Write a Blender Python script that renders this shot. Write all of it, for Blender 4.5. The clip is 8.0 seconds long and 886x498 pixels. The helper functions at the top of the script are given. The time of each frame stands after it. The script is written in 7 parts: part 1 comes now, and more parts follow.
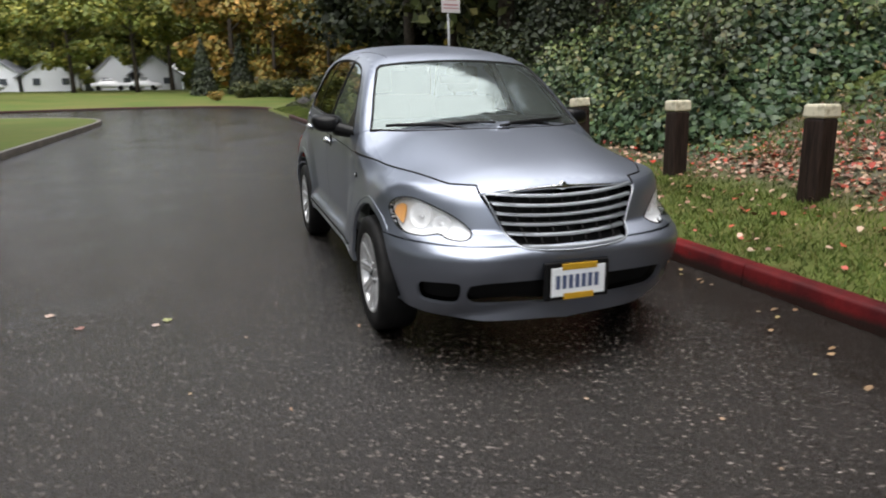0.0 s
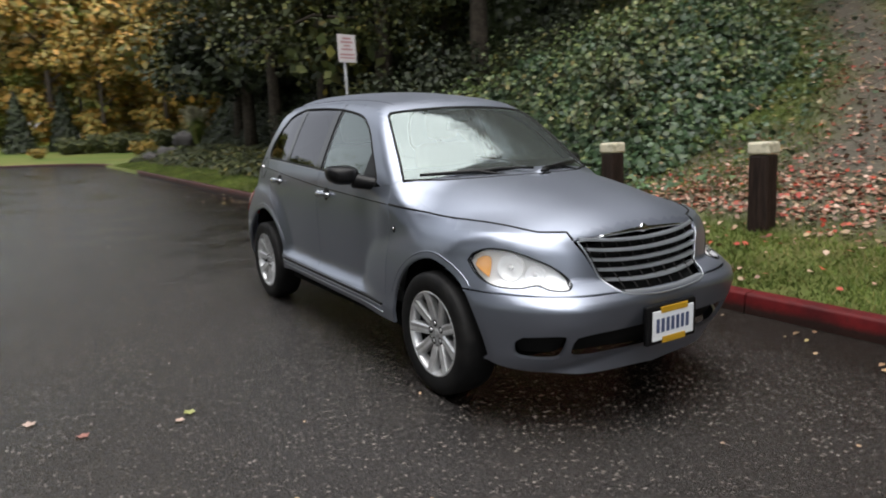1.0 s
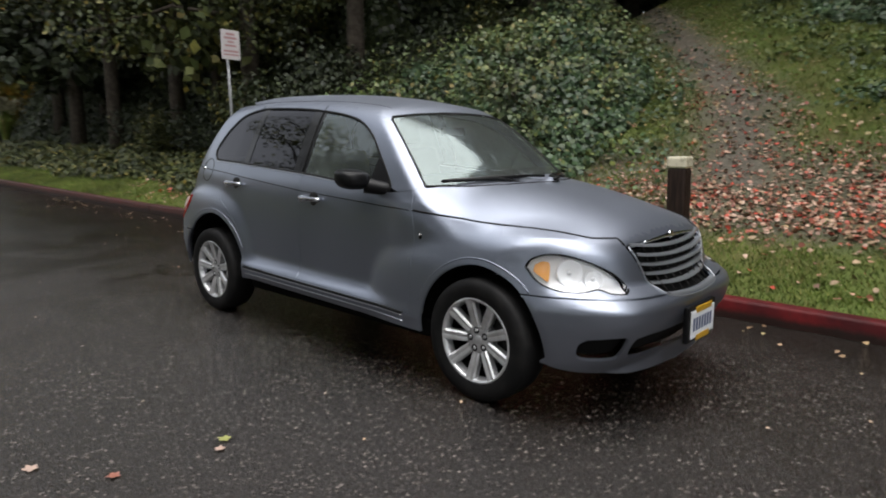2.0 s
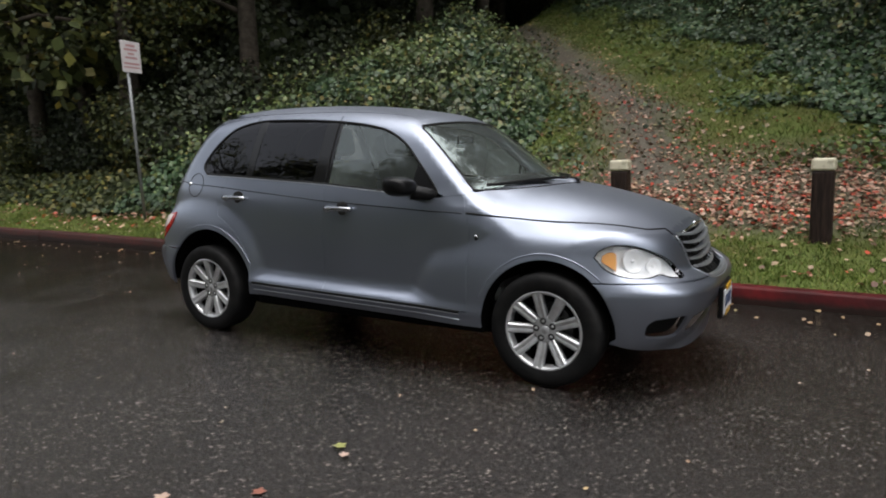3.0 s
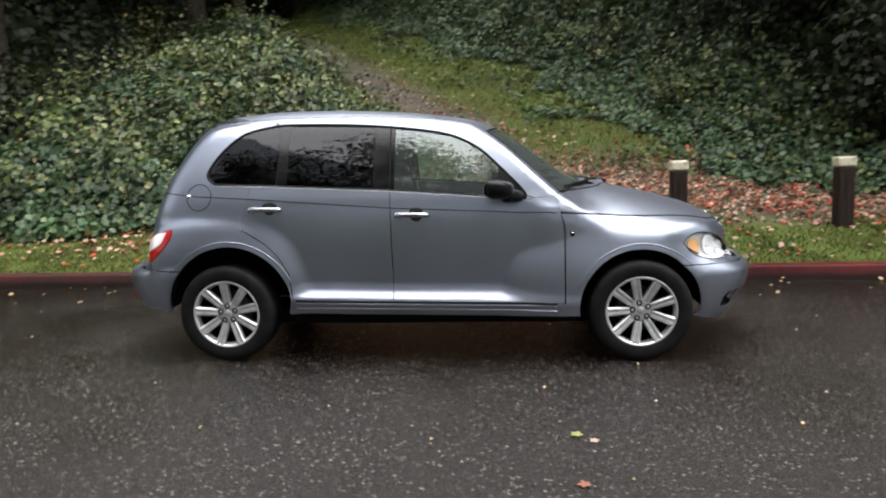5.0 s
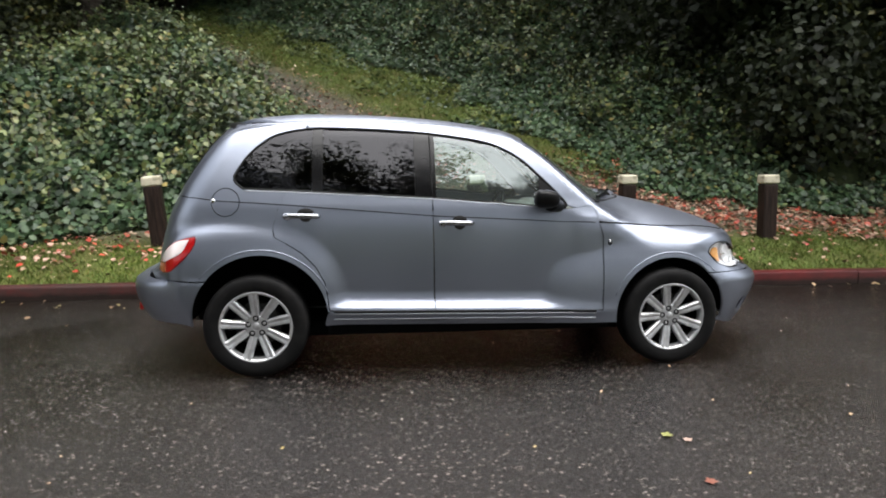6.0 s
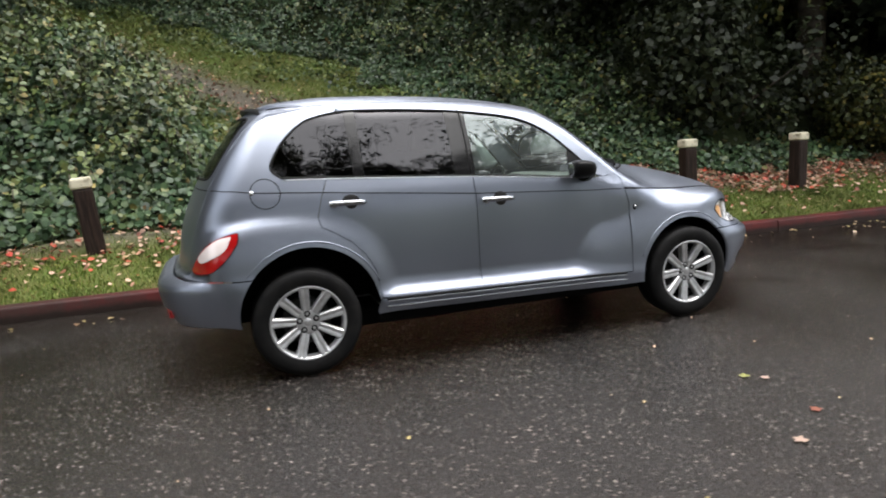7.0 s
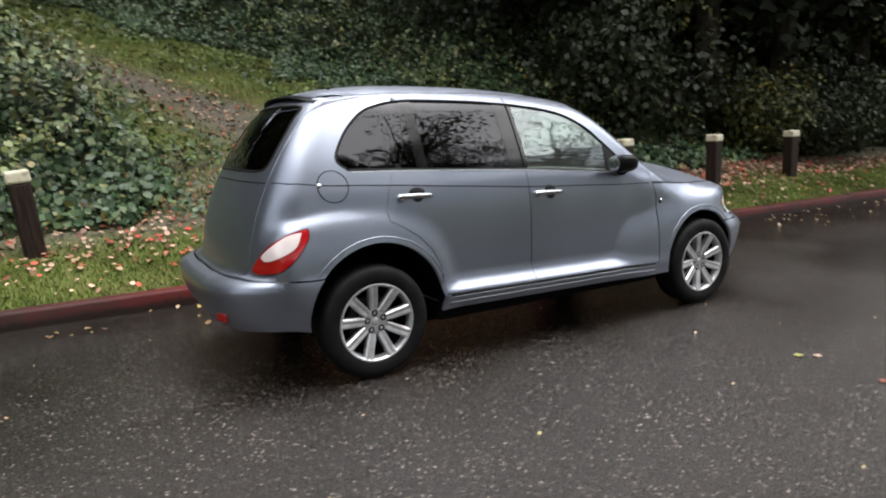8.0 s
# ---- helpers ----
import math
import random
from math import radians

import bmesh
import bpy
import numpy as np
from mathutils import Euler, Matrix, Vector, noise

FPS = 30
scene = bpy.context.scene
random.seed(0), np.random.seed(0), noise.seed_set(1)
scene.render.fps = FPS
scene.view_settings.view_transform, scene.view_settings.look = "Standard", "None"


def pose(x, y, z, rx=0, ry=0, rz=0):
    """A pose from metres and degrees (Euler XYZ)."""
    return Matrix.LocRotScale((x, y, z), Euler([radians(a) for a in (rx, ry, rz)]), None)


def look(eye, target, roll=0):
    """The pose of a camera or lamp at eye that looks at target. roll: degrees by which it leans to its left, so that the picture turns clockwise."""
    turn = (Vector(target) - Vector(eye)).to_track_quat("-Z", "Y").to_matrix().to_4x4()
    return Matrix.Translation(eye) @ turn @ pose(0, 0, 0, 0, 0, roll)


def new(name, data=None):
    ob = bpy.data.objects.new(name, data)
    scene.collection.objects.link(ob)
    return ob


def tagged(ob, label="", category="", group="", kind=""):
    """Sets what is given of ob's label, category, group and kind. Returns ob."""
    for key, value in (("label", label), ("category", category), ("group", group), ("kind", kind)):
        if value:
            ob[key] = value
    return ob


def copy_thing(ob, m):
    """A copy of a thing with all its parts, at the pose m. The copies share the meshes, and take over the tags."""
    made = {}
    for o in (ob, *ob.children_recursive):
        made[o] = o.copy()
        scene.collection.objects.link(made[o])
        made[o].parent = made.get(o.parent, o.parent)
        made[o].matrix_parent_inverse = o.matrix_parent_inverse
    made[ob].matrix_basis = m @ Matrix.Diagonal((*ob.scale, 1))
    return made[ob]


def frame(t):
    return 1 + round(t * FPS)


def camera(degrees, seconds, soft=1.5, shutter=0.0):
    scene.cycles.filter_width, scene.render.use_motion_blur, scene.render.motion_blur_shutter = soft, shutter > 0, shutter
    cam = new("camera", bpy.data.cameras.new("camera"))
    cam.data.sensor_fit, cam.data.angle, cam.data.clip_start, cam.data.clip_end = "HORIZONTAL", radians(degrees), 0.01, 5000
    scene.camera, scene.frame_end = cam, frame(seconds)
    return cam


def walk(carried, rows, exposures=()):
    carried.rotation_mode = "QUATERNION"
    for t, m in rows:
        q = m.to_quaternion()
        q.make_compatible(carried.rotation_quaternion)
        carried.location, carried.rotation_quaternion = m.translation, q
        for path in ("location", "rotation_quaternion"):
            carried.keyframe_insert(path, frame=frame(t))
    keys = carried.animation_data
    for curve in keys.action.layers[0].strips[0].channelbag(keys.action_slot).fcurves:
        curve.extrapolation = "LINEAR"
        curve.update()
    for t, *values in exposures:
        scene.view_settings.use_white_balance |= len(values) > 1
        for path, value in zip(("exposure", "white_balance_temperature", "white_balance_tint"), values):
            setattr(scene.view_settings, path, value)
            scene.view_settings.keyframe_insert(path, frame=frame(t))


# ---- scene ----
cam = camera(67.5, 8.0, soft=1.9, shutter=0.45)
PATH = [
    (0, (4.742, -1.578, 1.305), (2.904, -0.952, 0.825), -0.8),
    (0.5, (4.397, -2.042, 1.327), (2.617, -1.247, 0.878), -2.7),
    (1, (4.051, -2.487, 1.317), (2.388, -1.434, 0.965), -2.1),
    (1.5, (3.694, -2.88, 1.346), (2.2, -1.61, 0.954), -2.5),
    (1.7, (3.558, -3.027, 1.333), (2.117, -1.685, 0.984), -0.9),
    (2.8, (2.764, -3.931, 1.322), (1.715, -2.265, 0.966), -1.3),
    (3, (2.599, -4.062, 1.302), (1.596, -2.358, 0.997), -1.3),
    (3.5, (2.148, -4.43, 1.299), (1.338, -2.642, 0.917), -2.4),
    (4, (1.614, -4.657, 1.291), (0.881, -2.825, 0.963), -2.7),
    (4.5, (1.025, -4.823, 1.318), (0.626, -2.896, 0.96), -1.8),
    (5, (0.435, -4.862, 1.333), (0.272, -2.891, 1.033), -1.6),
    (5.2, (0.178, -4.895, 1.341), (0.133, -2.915, 1.065), -1.3),
    (6.3, (-0.939, -4.769, 1.317), (-0.581, -2.821, 1.039), -0.6),
    (6.5, (-1.173, -4.732, 1.308), (-0.695, -2.812, 1.016), -1.6),
    (7, (-1.712, -4.573, 1.323), (-1.094, -2.7, 0.991), -3.1),
    (7.5, (-2.239, -4.329, 1.309), (-1.435, -2.52, 1.025), -1.9),
    (8, (-2.716, -4.037, 1.332), (-1.739, -2.328, 0.98), -2.1),
]
walk(cam, [(t, look(eye, target, roll)) for t, eye, target, roll in PATH], exposures=((0, 1.98), (1.0, 1.90), (1.5, 1.84), (3.0, 1.72), (3.5, 1.78), (4.0, 2.02), (5.0, 2.24), (6.5, 2.24), (8.0, 2.18)))

# ---- light ----
SUN_EL, SUN_ROT = radians(76), radians(100)
world = bpy.data.worlds.new("overcast_sky")
scene.world = world
world.use_nodes = True
wn = world.node_tree
sky = wn.nodes.new("ShaderNodeTexSky")
sky.sky_type = "NISHITA"
sky.sun_disc = False
sky.sun_elevation, sky.sun_rotation = SUN_EL, SUN_ROT
sky.air_density, sky.dust_density, sky.ozone_density = 1.0, 2.5, 1.5
hsv = wn.nodes.new("ShaderNodeHueSaturation")
hsv.inputs["Saturation"].default_value = 0.22
wn.links.new(sky.outputs["Color"], hsv.inputs["Color"])
wn.links.new(hsv.outputs["Color"], wn.nodes["Background"].inputs["Color"])
wn.nodes["Background"].inputs["Strength"].default_value = 0.088
sun_data = bpy.data.lights.new("sun", "SUN")
sun_data.energy, sun_data.angle, sun_data.color = 1.4, radians(92), (1.0, 0.968, 0.945)
sun = new("sun", sun_data)
sun.matrix_world = look((math.cos(SUN_EL) * math.sin(SUN_ROT) * 30, math.cos(SUN_EL) * math.cos(SUN_ROT) * 30, math.sin(SUN_EL) * 30), (0, 0, 0))

# ---- materials ----
def mat(name, color=(0.5, 0.5, 0.5), rough=0.5, metal=0.0, coat=0.0, spec=0.5):
    m = bpy.data.materials.new(name)
    m.use_nodes = True
    b = m.node_tree.nodes["Principled BSDF"]
    b.inputs["Base Color"].default_value = (*color, 1)
    b.inputs["Roughness"].default_value = rough
    b.inputs["Metallic"].default_value = metal
    b.inputs["Coat Weight"].default_value = coat
    b.inputs["Coat Roughness"].default_value = 0.08
    b.inputs["Specular IOR Level"].default_value = spec
    return m


def node(m, kind, **settings):
    n = m.node_tree.nodes.new(kind)
    for key, value in settings.items():
        if key in n.inputs:
            n.inputs[key].default_value = value
    return n


def link(m, a, b):
    m.node_tree.links.new(a, b)


def bsdf(m):
    return m.node_tree.nodes["Principled BSDF"]


def coords(m):
    return node(m, "ShaderNodeTexCoord").outputs["Object"]


def noise_value(m, scale, detail=4.0, rough=0.6, vector=None):
    n = node(m, "ShaderNodeTexNoise", Scale=scale, Detail=detail, Roughness=rough)
    link(m, vector or coords(m), n.inputs["Vector"])
    return n.outputs["Fac"]


def ramp(m, value, stops):
    r = node(m, "ShaderNodeValToRGB")
    while len(r.color_ramp.elements) < len(stops):
        r.color_ramp.elements.new(0.5)
    for e, (p, c) in zip(r.color_ramp.elements, stops):
        e.position = p
        e.color = (*c, 1) if len(c) == 3 else c
    link(m, value, r.inputs["Fac"])
    return r.outputs["Color"]


def grey(m, value, lo, hi, a=0.0, b=1.0):
    """value mapped from lo..hi to a..b, clamped."""
    n = node(m, "ShaderNodeMapRange")
    for i, v in enumerate((lo, hi, a, b)):
        n.inputs[i + 1].default_value = v
    link(m, value, n.inputs[0])
    return n.outputs[0]


def mixed(m, fac, a, b, blend="MIX"):
    n = m.node_tree.nodes.new("ShaderNodeMix")
    n.data_type, n.blend_type = "RGBA", blend
    if isinstance(fac, (int, float)):
        n.inputs[0].default_value = fac
    else:
        link(m, fac, n.inputs[0])
    for sock, v in ((n.inputs[6], a), (n.inputs[7], b)):
        if isinstance(v, tuple):
            sock.default_value = (*v, 1)
        else:
            link(m, v, sock)
    return n.outputs[2]


def calc(m, op, a, b=0.0):
    n = m.node_tree.nodes.new("ShaderNodeMath")
    n.operation = op
    for sock, v in ((n.inputs[0], a), (n.inputs[1], b)):
        if isinstance(v, (int, float)):
            sock.default_value = v
        else:
            link(m, v, sock)
    return n.outputs[0]


def bump(m, value, strength, distance):
    n = node(m, "ShaderNodeBump", Strength=strength, Distance=distance)
    link(m, value, n.inputs["Height"])
    link(m, n.outputs["Normal"], bsdf(m).inputs["Normal"])
    return n


def base(m, socket):
    link(m, socket, bsdf(m).inputs["Base Color"])


def island(m):
    return node(m, "ShaderNodeNewGeometry").outputs["Random Per Island"]


def leaf_mat(name, stops, rough=0.45, shine=0.4, patchy=(0.5, 1.35)):
    """Leaves: every leaf its own shade."""
    m = mat(name, rough=rough, spec=shine)
    c = ramp(m, island(m), stops)
    v = calc(m, "MULTIPLY", grey(m, noise_value(m, 0.8, 3.0), 0.3, 0.7, patchy[0], patchy[1]), grey(m, noise_value(m, 4.5, 3.0), 0.3, 0.7, 0.6, 1.35))
    cc = node(m, "ShaderNodeCombineColor")
    for i in range(3):
        link(m, v, cc.inputs[i])
    base(m, mixed(m, 1.0, c, cc.outputs[0], "MULTIPLY"))
    return m


# car
M_PAINT = mat("silver_blue_metallic_paint", (0.27, 0.30, 0.345), 0.33, 0.92, 0.45)
bsdf(M_PAINT).inputs["Coat Roughness"].default_value = 0.14
v = noise_value(M_PAINT, 1.3, 1.0)
facing = node(M_PAINT, "ShaderNodeSeparateXYZ")
link(M_PAINT, node(M_PAINT, "ShaderNodeNewGeometry").outputs["True Normal"], facing.inputs[0])
beads = grey(M_PAINT, facing.outputs[2], 0.70, 0.95)
rough_dry = grey(M_PAINT, noise_value(M_PAINT, 0.9, 1.0), 0.3, 0.7, 0.34, 0.38)
link(M_PAINT, calc(M_PAINT, "ADD", rough_dry, calc(M_PAINT, "MULTIPLY", beads, 0.05)), bsdf(M_PAINT).inputs["Roughness"])
link(M_PAINT, calc(M_PAINT, "ADD", 0.17, calc(M_PAINT, "MULTIPLY", beads, 0.22)), bsdf(M_PAINT).inputs["Coat Roughness"])
drops = node(M_PAINT, "ShaderNodeTexVoronoi", Scale=150.0)
link(M_PAINT, coords(M_PAINT), drops.inputs["Vector"])
bump(M_PAINT, calc(M_PAINT, "MULTIPLY", grey(M_PAINT, drops.outputs["Distance"], 0.25, 0.5, 1.0, 0.0), calc(M_PAINT, "ADD", 0.12, beads)), 0.35, 0.0008)
base(M_PAINT, mixed(M_PAINT, grey(M_PAINT, v, 0.35, 0.65), (0.255, 0.281, 0.338), (0.281, 0.309, 0.372)))
M_BLACK = mat("black_plastic", (0.007, 0.007, 0.0075), 0.30, spec=0.16)
M_GLOSS = mat("gloss_black_trim", (0.006, 0.006, 0.0065), 0.10, spec=0.34)
M_GAP = mat("black_rubber_seal", (0.006, 0.006, 0.006), 0.7, spec=0.2)
M_CHROME = mat("chrome", (0.85, 0.86, 0.88), 0.08, 1.0)
M_HANDLE = mat("handle_chrome", (0.42, 0.43, 0.45), 0.16, 1.0)
M_GRILLE = mat("grille_silver", (0.44, 0.47, 0.51), 0.30, 0.8, 0.4)
M_ALLOY = mat("silver_alloy", (0.5, 0.5, 0.5), 0.30, 0.65, 0.4)
base(M_ALLOY, mixed(M_ALLOY, grey(M_ALLOY, noise_value(M_ALLOY, 14.0, 5.0), 0.35, 0.7), (0.64, 0.65, 0.66), (0.48, 0.48, 0.485)))
M_BRAKE = mat("dull_brake_iron", (0.05, 0.048, 0.046), 0.5, 0.6)
M_TYRE = mat("tyre_rubber", (0.01, 0.01, 0.01), 0.62, spec=0.16)
base(M_TYRE, mixed(M_TYRE, grey(M_TYRE, noise_value(M_TYRE, 9.0, 6.0), 0.45, 0.7), (0.006, 0.006, 0.0062), (0.013, 0.0125, 0.012)))
M_UNDER = mat("dark_underbody", (0.005, 0.005, 0.005), 0.9, spec=0.05)
M_INNER = mat("grey_cabin_trim", (0.24, 0.25, 0.245), 0.75)
M_SEAT = mat("pale_grey_cloth", (0.34, 0.34, 0.32), 0.9)
base(M_SEAT, mixed(M_SEAT, grey(M_SEAT, noise_value(M_SEAT, 120.0, 3.0), 0.3, 0.7), (0.10, 0.105, 0.10), (0.17, 0.17, 0.16)))


def glass_mat(name, tint, dark, ior=1.9, shine=(0.95, 0.97, 1.0), sheen=0.0):
    """A pane: what passes through it is dimmed, the rest is a clear reflection."""
    m = bpy.data.materials.new(name)
    m.use_nodes = True
    nt = m.node_tree
    nt.nodes.remove(nt.nodes["Principled BSDF"])
    t = node(m, "ShaderNodeBsdfTransparent")
    t.inputs["Color"].default_value = (*[c * dark for c in tint], 1)
    g = node(m, "ShaderNodeBsdfGlossy", Roughness=0.02)
    g.inputs["Color"].default_value = (*shine, 1)
    f = node(m, "ShaderNodeFresnel", IOR=ior)
    mx = node(m, "ShaderNodeMixShader")
    link(m, f.outputs[0], mx.inputs[0])
    link(m, t.outputs[0], mx.inputs[1])
    link(m, g.outputs[0], mx.inputs[2])
    # Pale diffuse layer painted over the pane for the sky's sheen on it.
    film = node(m, "ShaderNodeBsdfDiffuse")
    film.inputs["Color"].default_value = (0.70, 0.78, 0.75, 1)
    top = node(m, "ShaderNodeMixShader")
    top.inputs[0].default_value = sheen
    link(m, mx.outputs[0], top.inputs[1])
    link(m, film.outputs[0], top.inputs[2])
    link(m, top.outputs[0], nt.nodes["Material Output"].inputs["Surface"])
    return m


M_GLASS = glass_mat("clear_green_glass", (0.80, 0.95, 0.88), 0.80, 1.95, (0.86, 0.95, 0.94), 0.03)
M_TINT = glass_mat("dark_tinted_glass", (0.6, 0.6, 0.65), 0.08, 1.45, (0.86, 0.86, 0.90))
M_LENS = glass_mat("clear_lamp_lens", (1.0, 1.0, 1.0), 0.97, 1.5)
M_SCREEN = glass_mat("wet_laminated_screen", (0.80, 0.95, 0.88), 0.85, 2.15, (0.80, 0.93, 0.91), 0.042)
M_REFLECTOR = mat("lamp_reflector", (0.90, 0.91, 0.92), 0.30, 0.25)
M_AMBER = mat("amber_lens", (0.80, 0.42, 0.14), 0.25, 0.0, 0.6)
M_RED = mat("red_lens", (0.36, 0.006, 0.007), 0.12, 0.0, 0.8)
M_PALE = mat("clear_tail_lens", (0.85, 0.76, 0.74), 0.15, 0.1, 0.8)
M_PLATE = mat("white_plate", (0.68, 0.70, 0.72), 0.4)
M_YELLOW = mat("yellow_frame", (0.42, 0.24, 0.015), 0.4)
M_INK = mat("dark_blue_ink", (0.05, 0.07, 0.14), 0.5)

# ground
M_ROAD = mat("wet_asphalt", (0.04, 0.04, 0.04), 0.4, spec=1.0)
co = coords(M_ROAD)
vor = node(M_ROAD, "ShaderNodeTexVoronoi", Scale=92.0)
link(M_ROAD, co, vor.inputs["Vector"])
big = noise_value(M_ROAD, 0.35, 5.0, 0.6, co)
mid = noise_value(M_ROAD, 6.0, 6.0, 0.65, co)
fine = noise_value(M_ROAD, 140.0, 3.0, 0.7, co)
# The palest stones are aggregate and painted wet glints in one.
stone = ramp(M_ROAD, vor.outputs["Color"], [(0.0, (0.004, 0.0036, 0.0033)), (0.45, (0.008, 0.0072, 0.0065)), (0.74, (0.019, 0.017, 0.0155)), (0.82, (0.14, 0.126, 0.115)), (0.90, (0.60, 0.56, 0.525)), (1.0, (0.98, 0.93, 0.88))])
smooth_patch = calc(M_ROAD, "MULTIPLY", grey(M_ROAD, noise_value(M_ROAD, 1.15, 6.0, 0.65, co), 0.40, 0.62), 0.45)
stone = mixed(M_ROAD, smooth_patch, stone, mixed(M_ROAD, fine, (0.007, 0.0063, 0.0056), (0.021, 0.019, 0.017)))
tone = mixed(M_ROAD, grey(M_ROAD, mid, 0.35, 0.7), (0.20, 0.188, 0.178), (0.44, 0.415, 0.40))
asphalt = mixed(M_ROAD, 1.0, stone, mixed(M_ROAD, grey(M_ROAD, big, 0.35, 0.65), tone, (0.20, 0.185, 0.17)), "MULTIPLY")
rsep = node(M_ROAD, "ShaderNodeSeparateXYZ")
link(M_ROAD, co, rsep.inputs[0])
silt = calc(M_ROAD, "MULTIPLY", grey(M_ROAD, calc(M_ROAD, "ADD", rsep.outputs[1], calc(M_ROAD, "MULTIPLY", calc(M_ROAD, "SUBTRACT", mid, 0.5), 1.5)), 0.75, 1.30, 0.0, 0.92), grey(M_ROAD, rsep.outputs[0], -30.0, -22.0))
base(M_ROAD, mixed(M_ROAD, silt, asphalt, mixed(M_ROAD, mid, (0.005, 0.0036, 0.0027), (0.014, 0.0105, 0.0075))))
wet = grey(M_ROAD, noise_value(M_ROAD, 0.8, 5.0, 0.62, co), 0.44, 0.62)
link(M_ROAD, calc(M_ROAD, "ADD", calc(M_ROAD, "ADD", grey(M_ROAD, big, 0.3, 0.7, 0.15, 0.23), grey(M_ROAD, fine, 0.3, 0.7, -0.05, 0.07)), calc(M_ROAD, "MULTIPLY", wet, -0.06)), bsdf(M_ROAD).inputs["Roughness"])
polished = grey(M_ROAD, calc(M_ROAD, "ADD", rsep.outputs[0], calc(M_ROAD, "MULTIPLY", calc(M_ROAD, "SUBTRACT", big, 0.5), 4.0)), -6.5, -0.5, 1.0, 0.0)
relief = calc(M_ROAD, "MULTIPLY", calc(M_ROAD, "ADD", vor.outputs["Distance"], fine), calc(M_ROAD, "SUBTRACT", 1.0, calc(M_ROAD, "ADD", calc(M_ROAD, "MULTIPLY", wet, 0.30), calc(M_ROAD, "MULTIPLY", polished, 0.45))))
bump(M_ROAD, relief, 0.95, 0.0060)
link(M_ROAD, calc(M_ROAD, "SUBTRACT", calc(M_ROAD, "ADD", 0.74, calc(M_ROAD, "MULTIPLY", polished, 0.26)), calc(M_ROAD, "MULTIPLY", silt, 0.50)), bsdf(M_ROAD).inputs["Specular IOR Level"])
bsdf(M_ROAD).inputs["Specular Tint"].default_value = (1.0, 0.93, 0.89, 1)

M_KERB = mat("worn_red_kerb_paint", (0.28, 0.02, 0.02), 0.55, spec=0.2)
kn = noise_value(M_KERB, 7.0, 7.0, 0.7)
kc = mixed(M_KERB, grey(M_KERB, noise_value(M_KERB, 2.2, 5.0), 0.35, 0.65), (0.040, 0.003, 0.004), (0.135, 0.008, 0.009))
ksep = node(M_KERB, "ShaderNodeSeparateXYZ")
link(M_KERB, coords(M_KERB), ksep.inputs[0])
bare = grey(M_KERB, calc(M_KERB, "ADD", ksep.outputs[0], calc(M_KERB, "MULTIPLY", kn, 3.0)), -1.6, 1.0, 0.95, 0.0)
far_worn = grey(M_KERB, calc(M_KERB, "ADD", ksep.outputs[0], calc(M_KERB, "MULTIPLY", kn, 2.0)), 3.6, 5.2, 0.0, 0.55)
worn = calc(M_KERB, "MAXIMUM", calc(M_KERB, "MAXIMUM", grey(M_KERB, kn, 0.60, 0.70), far_worn), calc(M_KERB, "MULTIPLY", bare, grey(M_KERB, noise_value(M_KERB, 18.0, 5.0), 0.35, 0.6, 0.7, 1.0)))
# Mud and the shade of the kerb's low face, both put into the colour.
mud_and_shade = grey(M_KERB, calc(M_KERB, "ADD", ksep.outputs[2], calc(M_KERB, "MULTIPLY", calc(M_KERB, "SUBTRACT", kn, 0.5), 0.09)), 0.035, 0.075, 0.92, 0.0)
base(M_KERB, mixed(M_KERB, mud_and_shade, mixed(M_KERB, worn, kc, (0.036, 0.018, 0.015)), mixed(M_KERB, kn, (0.006, 0.004, 0.003), (0.018, 0.012, 0.009))))
bump(M_KERB, noise_value(M_KERB, 45.0, 5.0), 0.45, 0.006)
M_KERB_GREY = mat("dark_wet_concrete", (0.07, 0.065, 0.06), 0.5)
base(M_KERB_GREY, mixed(M_KERB_GREY, grey(M_KERB_GREY, noise_value(M_KERB_GREY, 3.0, 6.0), 0.3, 0.7), (0.05, 0.045, 0.04), (0.12, 0.105, 0.09)))

M_GROUND = mat("grass_soil_and_path", (0.05, 0.06, 0.02), 0.9, spec=0.2)
gco = coords(M_GROUND)
sep = node(M_GROUND, "ShaderNodeSeparateXYZ")
link(M_GROUND, gco, sep.inputs[0])
gx, gy = sep.outputs[0], sep.outputs[1]
g1 = noise_value(M_GROUND, 1.1, 5.0, 0.65, gco)
g2 = noise_value(M_GROUND, 28.0, 5.0, 0.7, gco)
grass_c = mixed(M_GROUND, grey(M_GROUND, g1, 0.35, 0.65), mixed(M_GROUND, g2, (0.050, 0.072, 0.014), (0.11, 0.150, 0.034)), mixed(M_GROUND, g2, (0.050, 0.050, 0.014), (0.12, 0.11, 0.035)))
soil_c = mixed(M_GROUND, grey(M_GROUND, g2, 0.3, 0.7), (0.042, 0.036, 0.028), (0.150, 0.132, 0.108))
off = calc(M_GROUND, "ABSOLUTE", calc(M_GROUND, "ADD", gx, calc(M_GROUND, "ADD", calc(M_GROUND, "MULTIPLY", calc(M_GROUND, "SUBTRACT", gy, 6.4), 0.38), calc(M_GROUND, "MULTIPLY", calc(M_GROUND, "MAXIMUM", calc(M_GROUND, "SUBTRACT", gy, 8.0), 0.0), 0.30))))
off = calc(M_GROUND, "ADD", off, calc(M_GROUND, "MULTIPLY", calc(M_GROUND, "SUBTRACT", g1, 0.5), 1.6))
